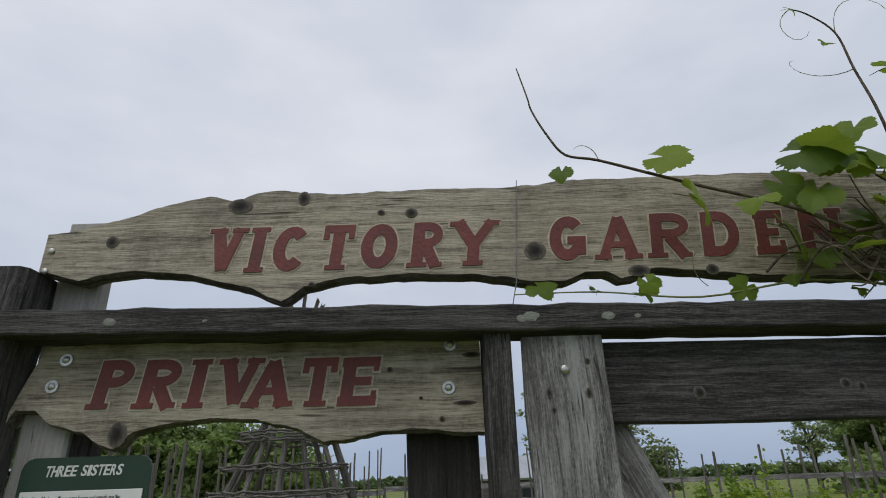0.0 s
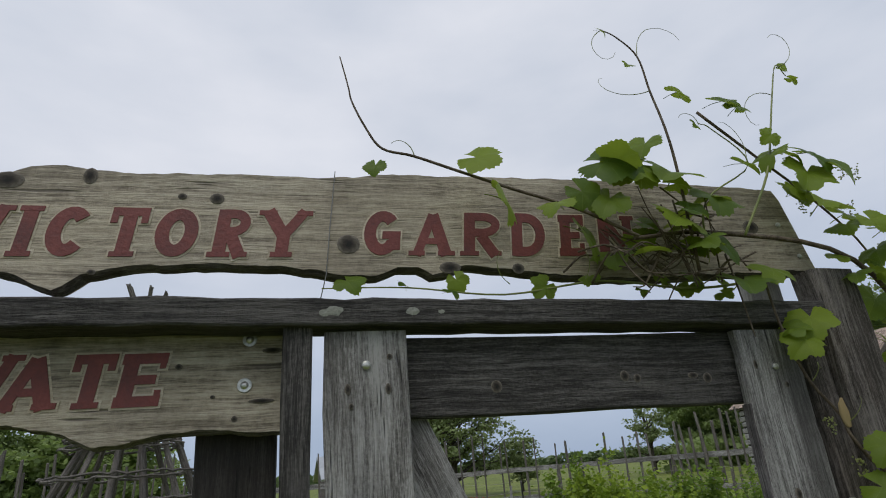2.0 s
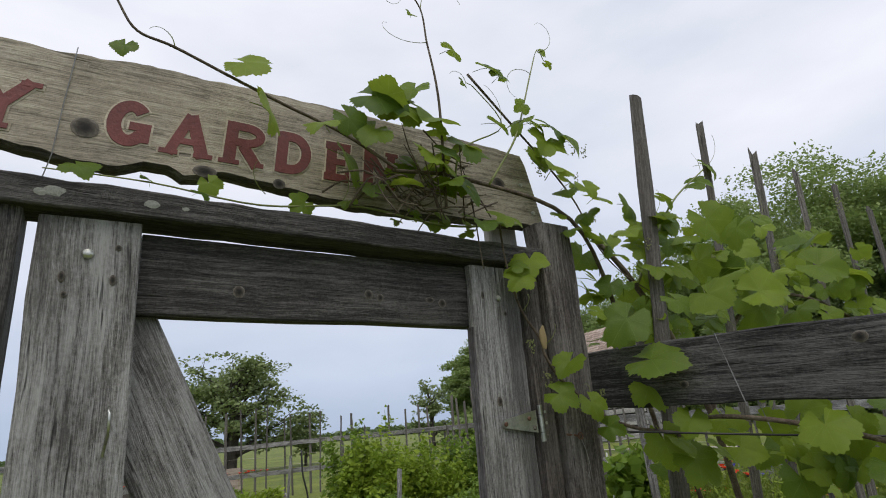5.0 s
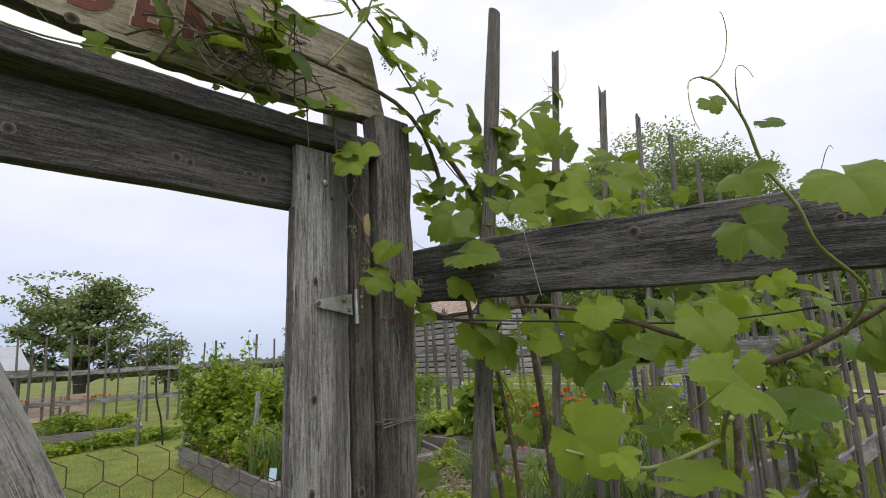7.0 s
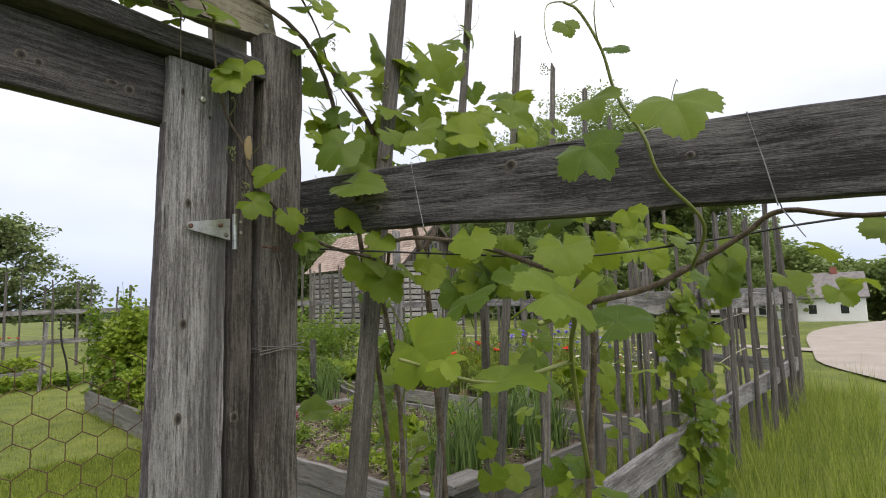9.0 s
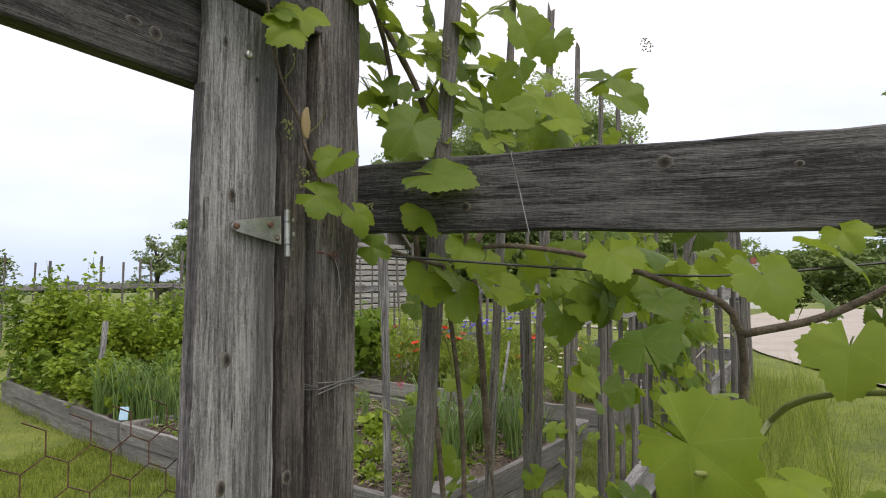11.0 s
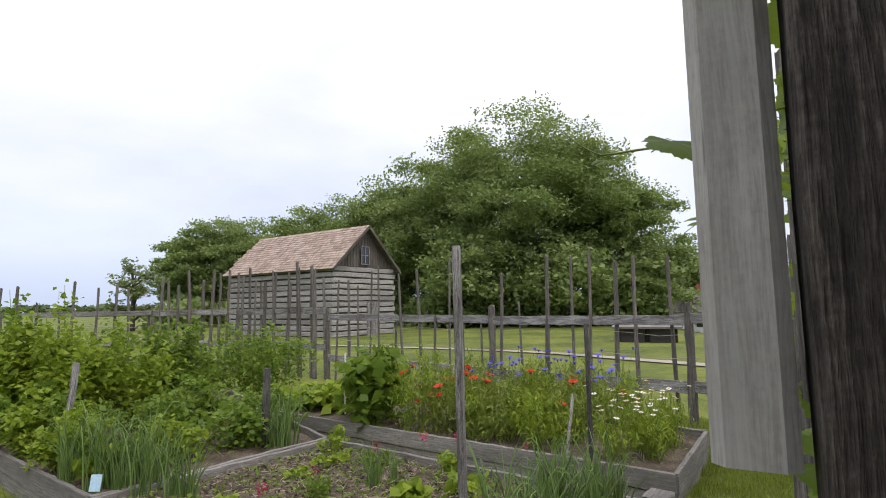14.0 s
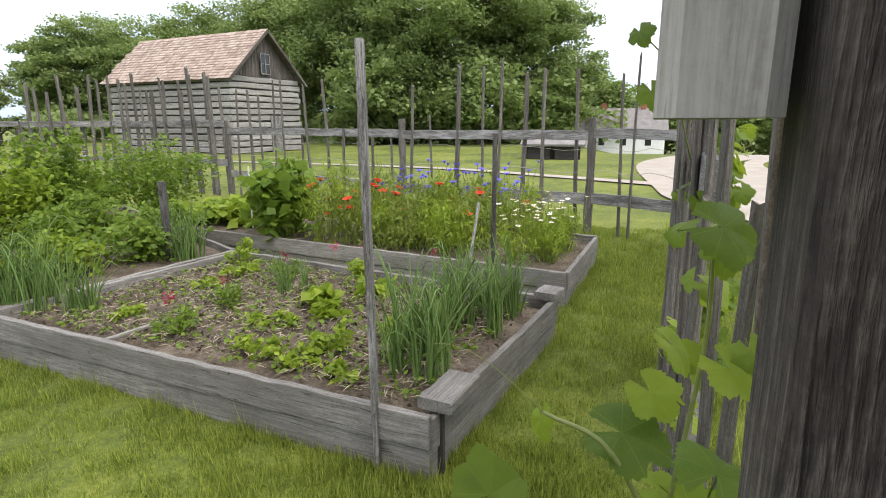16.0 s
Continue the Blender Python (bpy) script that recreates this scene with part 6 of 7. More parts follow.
def build_post_vine():
    """The thin vine trailing down the gate post past the hinge."""
    rng = random.Random(21)
    v = thing("grape_vine", (1.66, 0.95, 0.0), "thin grape vine trailing down the gate post", "vine", "grape vines")
    cane(v, [(1.127, 0.985, 1.988), (1.131, 0.985, 1.875), (1.155, 0.985, 1.768), (1.20, 0.985, 1.70), (1.205, 0.98, 1.66), (1.235, 0.978, 1.612), (1.285, 0.972, 1.567), (1.335, 0.955, 1.52), (1.40, 0.93, 1.49), (1.50, 0.90, 1.47)], 0.0022, 0.0045, M_CANE, "shoot", 6)
    cane(v, [(1.66, 0.95, 0.0), (1.64, 0.95, 0.5), (1.60, 0.92, 1.1), (1.50, 0.90, 1.47)], 0.008, 0.005, M_CANE, "stem", 5)
    for x, y, z, r in [(1.191, 0.94, 1.575, 0.045), (1.225, 0.93, 1.64, 0.045), (1.152, 0.96, 1.831, 0.045), (1.27, 0.93, 1.553, 0.04), (1.31, 0.93, 1.50, 0.035), (1.40, 0.90, 1.73, 0.075), (1.39, 0.85, 1.63, 0.08), (1.43, 0.90, 1.575, 0.06), (1.44, 0.82, 1.50, 0.045), (1.365, 0.95, 1.757, 0.035), (1.48, 0.815, 1.757, 0.053), (1.145, 0.975, 1.86, 0.035)]:
        add_leaf(v, (x, y, z), r * 0.95, rng, (-0.45, -0.55, 0.65), 0.4)
    for p in [(1.195, 0.972, 1.625), (1.305, 0.955, 1.565), (1.165, 0.975, 1.70), (1.33, 0.95, 1.58)]:
        bunch(v, p, rng)
    for p, d in [((1.16, 0.98, 1.76), (0.3, -0.5, 0.5)), ((1.20, 0.98, 1.68), (0.6, -0.3, 0.3)), ((1.30, 0.965, 1.55), (0.2, -0.4, 0.9))]:
        tendril(v, p, d, rng, 0.07)
    bm = bmesh.new()
    bmesh.ops.create_icosphere(bm, subdivisions=2, radius=0.014)
    for w in bm.verts:
        w.co = Vector((w.co.x * 0.7, w.co.y * 0.3, w.co.z * 1.9)) * (1 + 0.3 * noise.noise(w.co * 120))
    o = part("dried_leaf", bm, M_DRIED, v, "curled dry brown leaf")
    o.location = Vector((1.205, 0.978, 1.70)) - v.location


build_post_vine()


def vine_mass(at, label, boxes, seed, canes, rmin=0.035, rmax=0.065, face=(-0.35, -0.6, 0.7)):
    rng = random.Random(seed)
    v = thing("grape_vine", at, label, "vine", "grape vines")
    for pts, r in canes:
        cane(v, pts, r, r * 0.55, M_CANE if r > 0.0055 else M_SHOOT, "cane", 5)
    for (x0, x1, y0, y1, z0, z1), n in boxes:
        for i in range(n):
            p = (rng.uniform(x0, x1), rng.uniform(y0, y1), z0 + (z1 - z0) * rng.betavariate(1.6, 1.6))
            add_leaf(v, p, rng.uniform(rmin, rmax), rng, face, 0.85)
        for i in range(n // 9):
            tendril(v, (rng.uniform(x0, x1), rng.uniform(y0, y1), rng.uniform(z0, z1)), (rng.uniform(-1, 1), -0.4, rng.uniform(-0.5, 1)), rng, 0.1)
        for i in range(n // 12):
            bunch(v, (rng.uniform(x0, x1), y0, rng.uniform(z0, z1)), rng)
    return v, rng


v, rng_v = vine_mass((1.9, 1.0, 0), "dense green grape vine climbing the pole fence", [((1.40, 2.0, 0.95, 1.07, 1.68, 2.15), 48), ((1.6, 2.9, 0.90, 1.05, 1.70, 2.08), 84), ((2.6, 3.6, 0.86, 1.0, 1.55, 1.85), 26)], 31,
                     [([(1.9, 1.0, 0), (1.85, 0.98, 0.8), (1.8, 1.0, 1.5), (1.62, 1.02, 1.85), (1.45, 1.02, 2.0)], 0.012), ([(1.8, 1.0, 1.5), (2.1, 1.0, 1.8), (2.5, 0.98, 1.85), (3.0, 0.95, 1.7)], 0.008), ([(1.62, 1.02, 1.85), (1.8, 0.98, 2.1), (2.0, 0.96, 2.25)], 0.004)])
for x, z in [(1.95, 2.2), (2.05, 2.28), (2.6, 2.1), (2.75, 2.12), (3.05, 2.0), (2.3, 2.12)]:
    add_leaf(v, (x, 0.97, z), 0.05, rng_v)
    tendril(v, (x, 0.97, z), (1, 0, 0.6), rng_v, 0.14)

v, rng_v = vine_mass((1.62, 0.5, 0), "grape vine with broad leaves hanging from the trellis beam", [((1.48, 2.1, 0.50, 0.95, 1.36, 1.51), 46), ((1.55, 2.3, 0.6, 0.93, 0.3, 0.95), 34), ((1.55, 2.1, -0.55, 0.45, 1.30, 1.50), 20), ((1.45, 2.0, -0.4, 0.5, 0.3, 0.95), 26), ((1.6, 2.4, 0.45, 0.9, 0.95, 1.36), 14), ((1.48, 1.85, 0.55, 0.9, 1.69, 1.95), 15)], 32,
                     [([(1.62, 0.5, 0), (1.60, 0.48, 0.5), (1.60, 0.42, 1.0), (1.576, 0.388, 1.345), (1.53, 0.48, 1.425), (1.45, 0.62, 1.481), (1.47, 0.8, 1.50), (1.6, 0.95, 1.46)], 0.0078),
                      ([(1.576, 0.388, 1.345), (1.615, 0.279, 1.371), (1.639, 0.181, 1.421), (1.648, 0.115, 1.46), (1.652, 0.053, 1.494), (1.66, -0.1, 1.47), (1.66, -0.5, 1.5)], 0.0072),
                      ([(1.60, 0.2, 1.4), (1.45, 0.141, 1.46), (1.33, 0.166, 1.519), (1.303, 0.178, 1.575), (1.277, 0.203, 1.633), (1.25, 0.21, 1.692), (1.22, 0.226, 1.74), (1.205, 0.242, 1.754)], 0.0032),
                      ([(1.60, 0.42, 1.0), (1.4, 0.35, 1.25), (1.2, 0.25, 1.33), (1.03, 0.21, 1.33)], 0.005),
                      ([(1.4, 0.35, 1.25), (1.2, 0.38, 1.24), (1.02, 0.39, 1.29)], 0.004)])
for x, y, z, r in [(1.198, 0.211, 1.606, 0.049), (1.191, 0.171, 1.662, 0.024), (1.164, 0.223, 1.70, 0.024), (1.162, 0.204, 1.535, 0.057), (1.175, 0.104, 1.572, 0.066), (1.08, 0.22, 1.36, 0.07), (1.06, 0.40, 1.30, 0.068),
                   (1.03, 0.26, 1.27, 0.058), (1.03, 0.33, 1.29, 0.032), (1.19, 0.19, 1.325, 0.06), (1.387, 0.348, 1.438, 0.066), (1.403, 0.547, 1.477, 0.061), (1.439, 0.483, 1.408, 0.05), (1.284, 0.478, 1.354, 0.066), (1.25, 0.273, 1.364, 0.062), (1.543, 0.441, 1.51, 0.056), (1.449, 0.258, 1.495, 0.041)]:
    add_leaf(v, (x, y, z), r * 0.86, rng_v, (-0.5, -0.25, 0.75), 0.5)
for p, d in [((1.205, 0.242, 1.754), (-1, 0, -0.3)), ((1.21, 0.235, 1.75), (1, -0.4, 0.6)), ((1.25, 0.21, 1.69), (-0.8, 0, 0.5)), ((1.3, 0.18, 1.58), (0.6, -0.4, 0.2))]:
    tendril(v, p, d, rng_v, 0.13)

v, rng_v = vine_mass((1.75, 1.09, 0), "grape vine leaves poking through the fence on the garden side", [((1.62, 1.9, 1.02, 1.12, 0.55, 1.05), 26), ((2.2, 3.6, 0.98, 1.05, 0.4, 1.3), 30)], 33,
                     [([(1.75, 1.09, 0), (1.72, 1.08, 0.5), (1.74, 1.10, 0.9), (1.70, 1.16, 1.09), (1.72, 1.25, 1.12)], 0.005), ([(1.74, 1.10, 0.9), (1.80, 1.06, 1.2), (1.72, 1.07, 1.38)], 0.004), ([(2.0, 1.08, 1.5), (1.85, 1.12, 1.72), (1.78, 1.2, 1.76), (1.70, 1.29, 1.745)], 0.0028), ([(2.6, 1.05, 1.4), (2.4, 1.12, 1.6), (2.33, 1.18, 1.67)], 0.0025)], 0.03, 0.055, (-0.6, 0.3, 0.75))
for x, y, z, r in [(1.651, 1.071, 1.389, 0.045), (1.767, 1.121, 1.148, 0.042), (1.742, 1.152, 1.098, 0.066), (1.637, 1.052, 1.13, 0.06), (1.777, 1.031, 1.19, 0.05), (1.884, 1.092, 1.17, 0.046), (1.736, 1.255, 1.102, 0.03), (1.631, 1.297, 1.046, 0.06),
                   (1.63, 1.326, 1.056, 0.023), (1.782, 1.008, 1.214, 0.032), (1.71, 1.202, 1.752, 0.05), (1.702, 1.286, 1.737, 0.023), (1.787, 1.177, 1.659, 0.035), (1.70, 1.06, 1.36, 0.03), (2.342, 1.153, 1.553, 0.04), (2.33, 1.184, 1.671, 0.033)]:
    add_leaf(v, (x, y, z), r * 1.0, rng_v, (-0.6, 0.1, 0.75), 0.55)
tendril(v, (1.70, 1.29, 1.745), (-1, 0.8, 0.2), rng_v, 0.1)
tendril(v, (1.72, 1.25, 1.12), (0.2, 0.8, 0.6), rng_v, 0.18)

v, rng_v = vine_mass((4.15, 0.86, 0), "leafy vine smothering a fence pole", [((3.85, 4.4, 0.72, 0.98, 0.1, 1.55), 190)], 34, [([(4.15, 0.86, 0), (4.18, 0.86, 0.7), (4.15, 0.88, 1.5)], 0.008)], 0.045, 0.075)

w = thing("trellis_wire", (1.33, 0.95, 1.49), "dark taut wire strung below the trellis beam", "wire", "tie wires")
vv, ff = tube_mesh(smooth_path([(1.345, 0.97, 1.49), (1.485, 0.642, 1.457), (1.609, 0.429, 1.44), (1.686, 0.188, 1.456), (1.71, -0.042, 1.477), (1.72, -0.7, 1.5)], 5), [0.0022] * 26, 5)
data_part("strand", [q - w.location for q in vv], ff, M_HOSE, w)


# ---------------------------------------------------------------- garden plants
def plant(at, rx, ry, h, n, leaf, material, label, category, seed, z0=0.24, stems=8, round_=0.5, aspect=0.65, flat=0.5, group="garden plants"):
    """A bushy plant: leaning stems and leaf blades gathered along them, thicker outside."""
    rng = np.random.default_rng(seed)
    p = thing("garden_plant", (*at, z0), label, category, group)
    verts, faces, cen = [], [], []
    for i in range(stems):
        a, r = rng.uniform(0, 6.28), math.sqrt(rng.uniform(0.02, 1))
        top = Vector((math.cos(a) * rx * r, math.sin(a) * ry * r, h * rng.uniform(0.5, 1.1) * (1 - round_ * r * r)))
        foot = Vector((top.x * 0.45, top.y * 0.45, 0))
        path = smooth_path([foot, foot.lerp(top, 0.5) + Vector((rng.uniform(-0.04, 0.04), rng.uniform(-0.04, 0.04), h * 0.06)), top], 3)
        v, f = tube_mesh(path, [0.006 * (1 - 0.1 * k) for k in range(len(path))], 4)
        k = len(verts)
        verts += v
        faces += [tuple(q + k for q in ff) for ff in f]
        m = max(4, int(n / stems))
        t = rng.uniform(0.12, 1.0, m) ** 0.75
        base = np.array([np.array(path[min(int(q * (len(path) - 1)), len(path) - 1)]) for q in t])
        s = (0.25 + 0.75 * (1 - t))[:, None] * np.array([rx, ry, h * 0.4]) * 0.42
        cen.append(base + rng.normal(size=(m, 3)) * s)
    cen = np.concatenate(cen)
    cen[:, 2] = np.abs(cen[:, 2]) + 0.01
    data_part("stem_growth", verts, faces, M_FLOWERSTEM, p)["kind"] = "stuff"
    v, f = leaf_cloud(cen, leaf, rng, flat, aspect)
    quad_part("foliage", v, f, material, p, "", "stuff")
    return p


rs = random.Random(77)
for i, (x, y, rx, h) in enumerate([(4.15, 8.45, 0.5, 1.5), (4.75, 8.35, 0.55, 1.6), (5.5, 8.2, 0.55, 1.6), (4.3, 7.75, 0.45, 1.35), (5.9, 7.9, 0.5, 1.35), (5.0, 7.6, 0.5, 1.35), (3.95, 8.75, 0.4, 1.45), (4.0, 8.1, 0.35, 1.3)]):
    plant((x, y), rx, rx, h, 2200, 0.075, M_LIGHTGREEN if i % 2 else M_GREEN, "tall leafy green raspberry bush in the raised bed", "bush", 300 + i, 0.24, 15, 0.45)
for i, (x, y, rx, h) in enumerate([(3.65, 6.25, 0.3, 0.55), (4.05, 6.9, 0.38, 0.62), (4.6, 6.3, 0.4, 0.6), (4.1, 5.75, 0.32, 0.42), (5.1, 6.7, 0.42, 0.62), (5.4, 5.9, 0.4, 0.55), (3.75, 7.1, 0.3, 0.6), (3.9, 7.6, 0.3, 0.75), (4.75, 5.6, 0.35, 0.5)]):
    plant((x, y), rx, rx, h, 1000, 0.065, M_GREEN if i % 3 else M_LIGHTGREEN, "bushy green potato plant in the raised bed", "plant", 330 + i, 0.24, 12, 0.4)
plant((3.62, 5.62), 0.22, 0.2, 0.3, 130, 0.10, M_LIGHTGREEN, "broad-leaved green bean plant by the bed's edge", "plant", 350, 0.24, 7, 0.3, 0.9)
plant((7.75, 8.6), 0.95, 0.8, 1.4, 4500, 0.07, M_GREEN, "large rounded leafy green currant bush", "bush", 360, 0.1, 26, 0.45)
plant((7.0, 9.3), 0.6, 0.6, 1.1, 1500, 0.07, M_LIGHTGREEN, "rounded leafy green currant bush", "bush", 361, 0.1, 18, 0.45)
for i, (x, y) in enumerate([(6.55, 6.7), (6.75, 6.1), (7.1, 6.5), (6.5, 5.9), (7.3, 5.9)]):
    plant((x, y), 0.35, 0.35, 0.32, 160, 0.15, M_LIGHTGREEN, "low bright green squash plant with broad leaves", "plant", 370 + i, 0.24, 8, 0.3, 0.95, 0.35)
plant((6.2, 4.95), 0.42, 0.42, 0.95, 420, 0.13, M_GREEN, "dark green plant with large lobed leaves over the bed's edge", "plant", 380, 0.24, 12, 0.35, 0.95)
plant((6.5, 5.2), 0.4, 0.4, 0.95, 360, 0.12, M_GREEN, "dark green plant with large lobed leaves", "plant", 381, 0.24, 12, 0.35, 0.95)
for i, (x, y, h) in enumerate([(6.05, 4.3, 0.85), (6.1, 4.05, 0.75), (6.2, 3.7, 0.55), (6.3, 3.4, 0.5), (6.2, 3.1, 0.5), (6.3, 2.7, 0.55), (6.5, 3.9, 0.6), (6.7, 3.3, 0.6), (6.9, 2.8, 0.65), (7.2, 3.6, 0.6), (7.0, 2.4, 0.6), (6.05, 3.45, 0.4), (6.0, 2.9, 0.45), (6.45, 3.6, 0.65), (6.5, 3.15, 0.65), (6.55, 2.75, 0.6), (6.6, 4.4, 0.7), (6.9, 4.0, 0.7), (7.0, 3.2, 0.75)]):
    plant((x, y), 0.3, 0.3, h * 1.15, 760, 0.06, M_FLOWERSTEM if i % 2 else M_LIGHTGREEN, "wispy yellow-green flower foliage in the raised bed", "plant", 390 + i, 0.24, 14, 0.2, 0.28, 1.6)
for i, (x, y) in enumerate([(5.98, 2.25), (6.3, 2.05), (6.6, 2.2), (6.1, 1.95), (6.5, 1.9), (6.9, 2.0)]):
    plant((x, y), 0.22, 0.2, 0.42, 420, 0.07, M_LIGHTGREEN, "clump of fine bright green daisy foliage", "plant", 410 + i, 0.24, 16, 0.25, 0.16, 1.6)
for i, (x, y, r, h, c) in enumerate([(3.47, 3.8, 0.14, 0.2, 0), (3.95, 3.81, 0.14, 0.2, 0), (3.40, 3.09, 0.16, 0.13, 1), (3.60, 2.73, 0.14, 0.18, 1), (3.38, 2.80, 0.14, 0.1, 1), (4.26, 3.22, 0.16, 0.17, 2), (4.05, 3.05, 0.13, 0.13, 2), (4.6, 3.0, 0.15, 0.16, 2),
                                     (4.75, 3.9, 0.15, 0.18, 0), (3.9, 2.5, 0.15, 0.13, 1), (3.8, 3.3, 0.14, 0.1, 1), (4.9, 3.3, 0.15, 0.2, 1), (4.7, 4.3, 0.16, 0.15, 1), (4.3, 4.3, 0.12, 0.08, 1), (3.6, 4.3, 0.12, 0.07, 1), (4.2, 2.3, 0.15, 0.13, 1), (3.3, 2.5, 0.1, 0.08, 1), (5.0, 4.6, 0.15, 0.3, 1), (3.75, 2.2, 0.1, 0.08, 1)]):
    plant((x, y), r, r, h, (220, 170, 70)[c], (0.045, 0.05, 0.10)[c], (M_GREEN, M_LIGHTGREEN, M_LIGHTGREEN)[c],
          ("compact dark green seedling with a maroon flower head", "small light green weedy seedling in bare soil", "young squash plant with rounded yellow-green leaves")[c], "seedling", 430 + i, 0.235, 7, 0.35, (0.4, 0.6, 0.95)[c], 0.7, "bed seedlings")
for i, (x, y) in enumerate([(-0.5, 14.3), (0.5, 14.2), (1.5, 14.0), (2.4, 14.0), (3.3, 13.9), (4.2, 13.9), (1.0, 14.9), (2.2, 14.8), (3.6, 14.7), (0.0, 15.2)]):
    plant((x, y), 0.55, 0.5, 0.42, 420, 0.10, M_LIGHTGREEN if i % 2 else M_GREEN, "low green vegetable clump in the far bed", "plant", 460 + i, 0.2, 12, 0.35)
for i in range(13):
    plant((-0.9 + i * 0.48, 12.75 + 0.25 * math.sin(i * 2.1)), 0.48, 0.42, 0.30 + 0.08 * math.sin(i * 1.3), 380, 0.09, M_LIGHTGREEN if i % 3 else M_GREEN, "low spreading green growth at the lawn's edge", "plant", 700 + i, 0.0, 12, 0.35)
plant((-3.2, 9.4), 0.5, 0.5, 0.9, 700, 0.08, M_LIGHTGREEN, "leafy green bush by the fence", "bush", 480, 0.0, 12, 0.4)


def onion(seed, n=13, h=0.50):
    """A clump of hollow upright leaves, arching and some bent over."""
    rng = random.Random(seed)
    verts, faces = [], []
    for i in range(n):
        a, out, hh = rng.uniform(0, 6.28), rng.uniform(0.02, 0.24), h * rng.uniform(0.55, 1.1)
        b0 = Vector((rng.uniform(-0.05, 0.05), rng.uniform(-0.05, 0.05), 0))
        tip = b0 + Vector((math.cos(a) * out, math.sin(a) * out, hh))
        mid = b0 + Vector((math.cos(a) * out * 0.25, math.sin(a) * out * 0.25, hh * 0.55))
        pts = [b0, mid, tip]
        if rng.random() < 0.25:
            pts.append(tip + Vector((math.cos(a) * 0.1, math.sin(a) * 0.1, -0.07)))
        path = smooth_path(pts, 3)
        v, f = tube_mesh(path, [0.0078 * (1 - 0.85 * k / (len(path) - 1)) for k in range(len(path))], 4, False)
        k = len(verts)
        verts += v
        faces += [tuple(q + k for q in ff) for ff in f]
    return verts, faces


def onion_plants():
    kinds = []
    for k in range(4):
        o = thing("onion_plant", (0, 0, 0.235), "clump of upright blue-green onion leaves in soil", "onion", "onion rows")
        v, f = onion(k + 5)
        data_part("foliage", v, f, M_ONION, o, "", True)["kind"] = "stuff"
        kinds.append(o)
    rng = random.Random(3)
    spots = []
    for i in range(26):
        t = rng.random()
        spots.append((3.32 + 1.4 * t + rng.uniform(-0.04, 0.04), 2.15 - 0.14 * t + rng.uniform(-0.14, 0.30)))
    for i in range(20):
        spots.append((3.38 + rng.uniform(0, 0.35), 4.7 + rng.uniform(-0.1, 1.3)))
    for i in range(8):
        spots.append((5.0 + rng.uniform(-0.15, 0.15), 5.25 + rng.uniform(-0.2, 0.3)))
    for i in range(4):
        spots.append((4.4 + rng.uniform(-0.12, 0.12), 3.65 + rng.uniform(-0.12, 0.12)))
    for i, (x, y) in enumerate(spots):
        m = pose(x, y, 0.235, 0, 0, rng.uniform(0, 360))
        if i < 4:
            kinds[i].matrix_basis = m
        else:
            o = copy_thing(kinds[i % 4], m)
            s = rng.uniform(0.8, 1.15) * (0.65 if i > 53 else 1)
            o.scale = (s, s, s)


onion_plants()


def flower(name, label, category, kind):
    o = thing(name, (0, 0, 0), label, category, category + " flowers")
    rng = random.Random(len(name))
    h = {"poppy": 0.62, "cornflower": 0.80, "daisy": 0.50}[kind]
    path = smooth_path([(0, 0, 0), (0.02, 0.01, h * 0.5), (0.0, 0.03, h)], 3)
    v, f = tube_mesh(path, [0.0025] * len(path), 4)
    data_part("stem", v, f, M_FLOWERSTEM, o)
    top = path[-1]
    verts, faces = [], []
    n, r, up = {"poppy": (5, 0.05, 0.5), "cornflower": (9, 0.040, 0.35), "daisy": (13, 0.026, 0.05)}[kind]
    wid = {"poppy": 0.85, "cornflower": 0.32, "daisy": 0.26}[kind]
    for i in range(n):
        a = 2 * math.pi * i / n
        d, s = Vector((math.cos(a), math.sin(a), 0)), Vector((-math.sin(a), math.cos(a), 0))
        k = len(verts)
        verts += [top + d * 0.004, top + d * r * 0.6 + s * r * wid * 0.6 + Vector((0, 0, r * up)), top + d * r + s * r * wid * 0.35 + Vector((0, 0, r * up * rng.uniform(0.6, 1.3))),
                  top + d * r - s * r * wid * 0.35 + Vector((0, 0, r * up)), top + d * r * 0.6 - s * r * wid * 0.6 + Vector((0, 0, r * up))]
        faces.append((k, k + 1, k + 2, k + 3, k + 4))
    data_part("blossom", verts, faces, {"poppy": M_POPPY, "cornflower": M_BLUE, "daisy": M_WHITE}[kind], o)
    bm = bmesh.new()
    bmesh.ops.create_icosphere(bm, subdivisions=1, radius=r * 0.3, matrix=Matrix.Translation(top))
    part("centre", bm, {"poppy": M_INK, "cornflower": M_BLUE, "daisy": M_YELLOW}[kind], o)
    return o


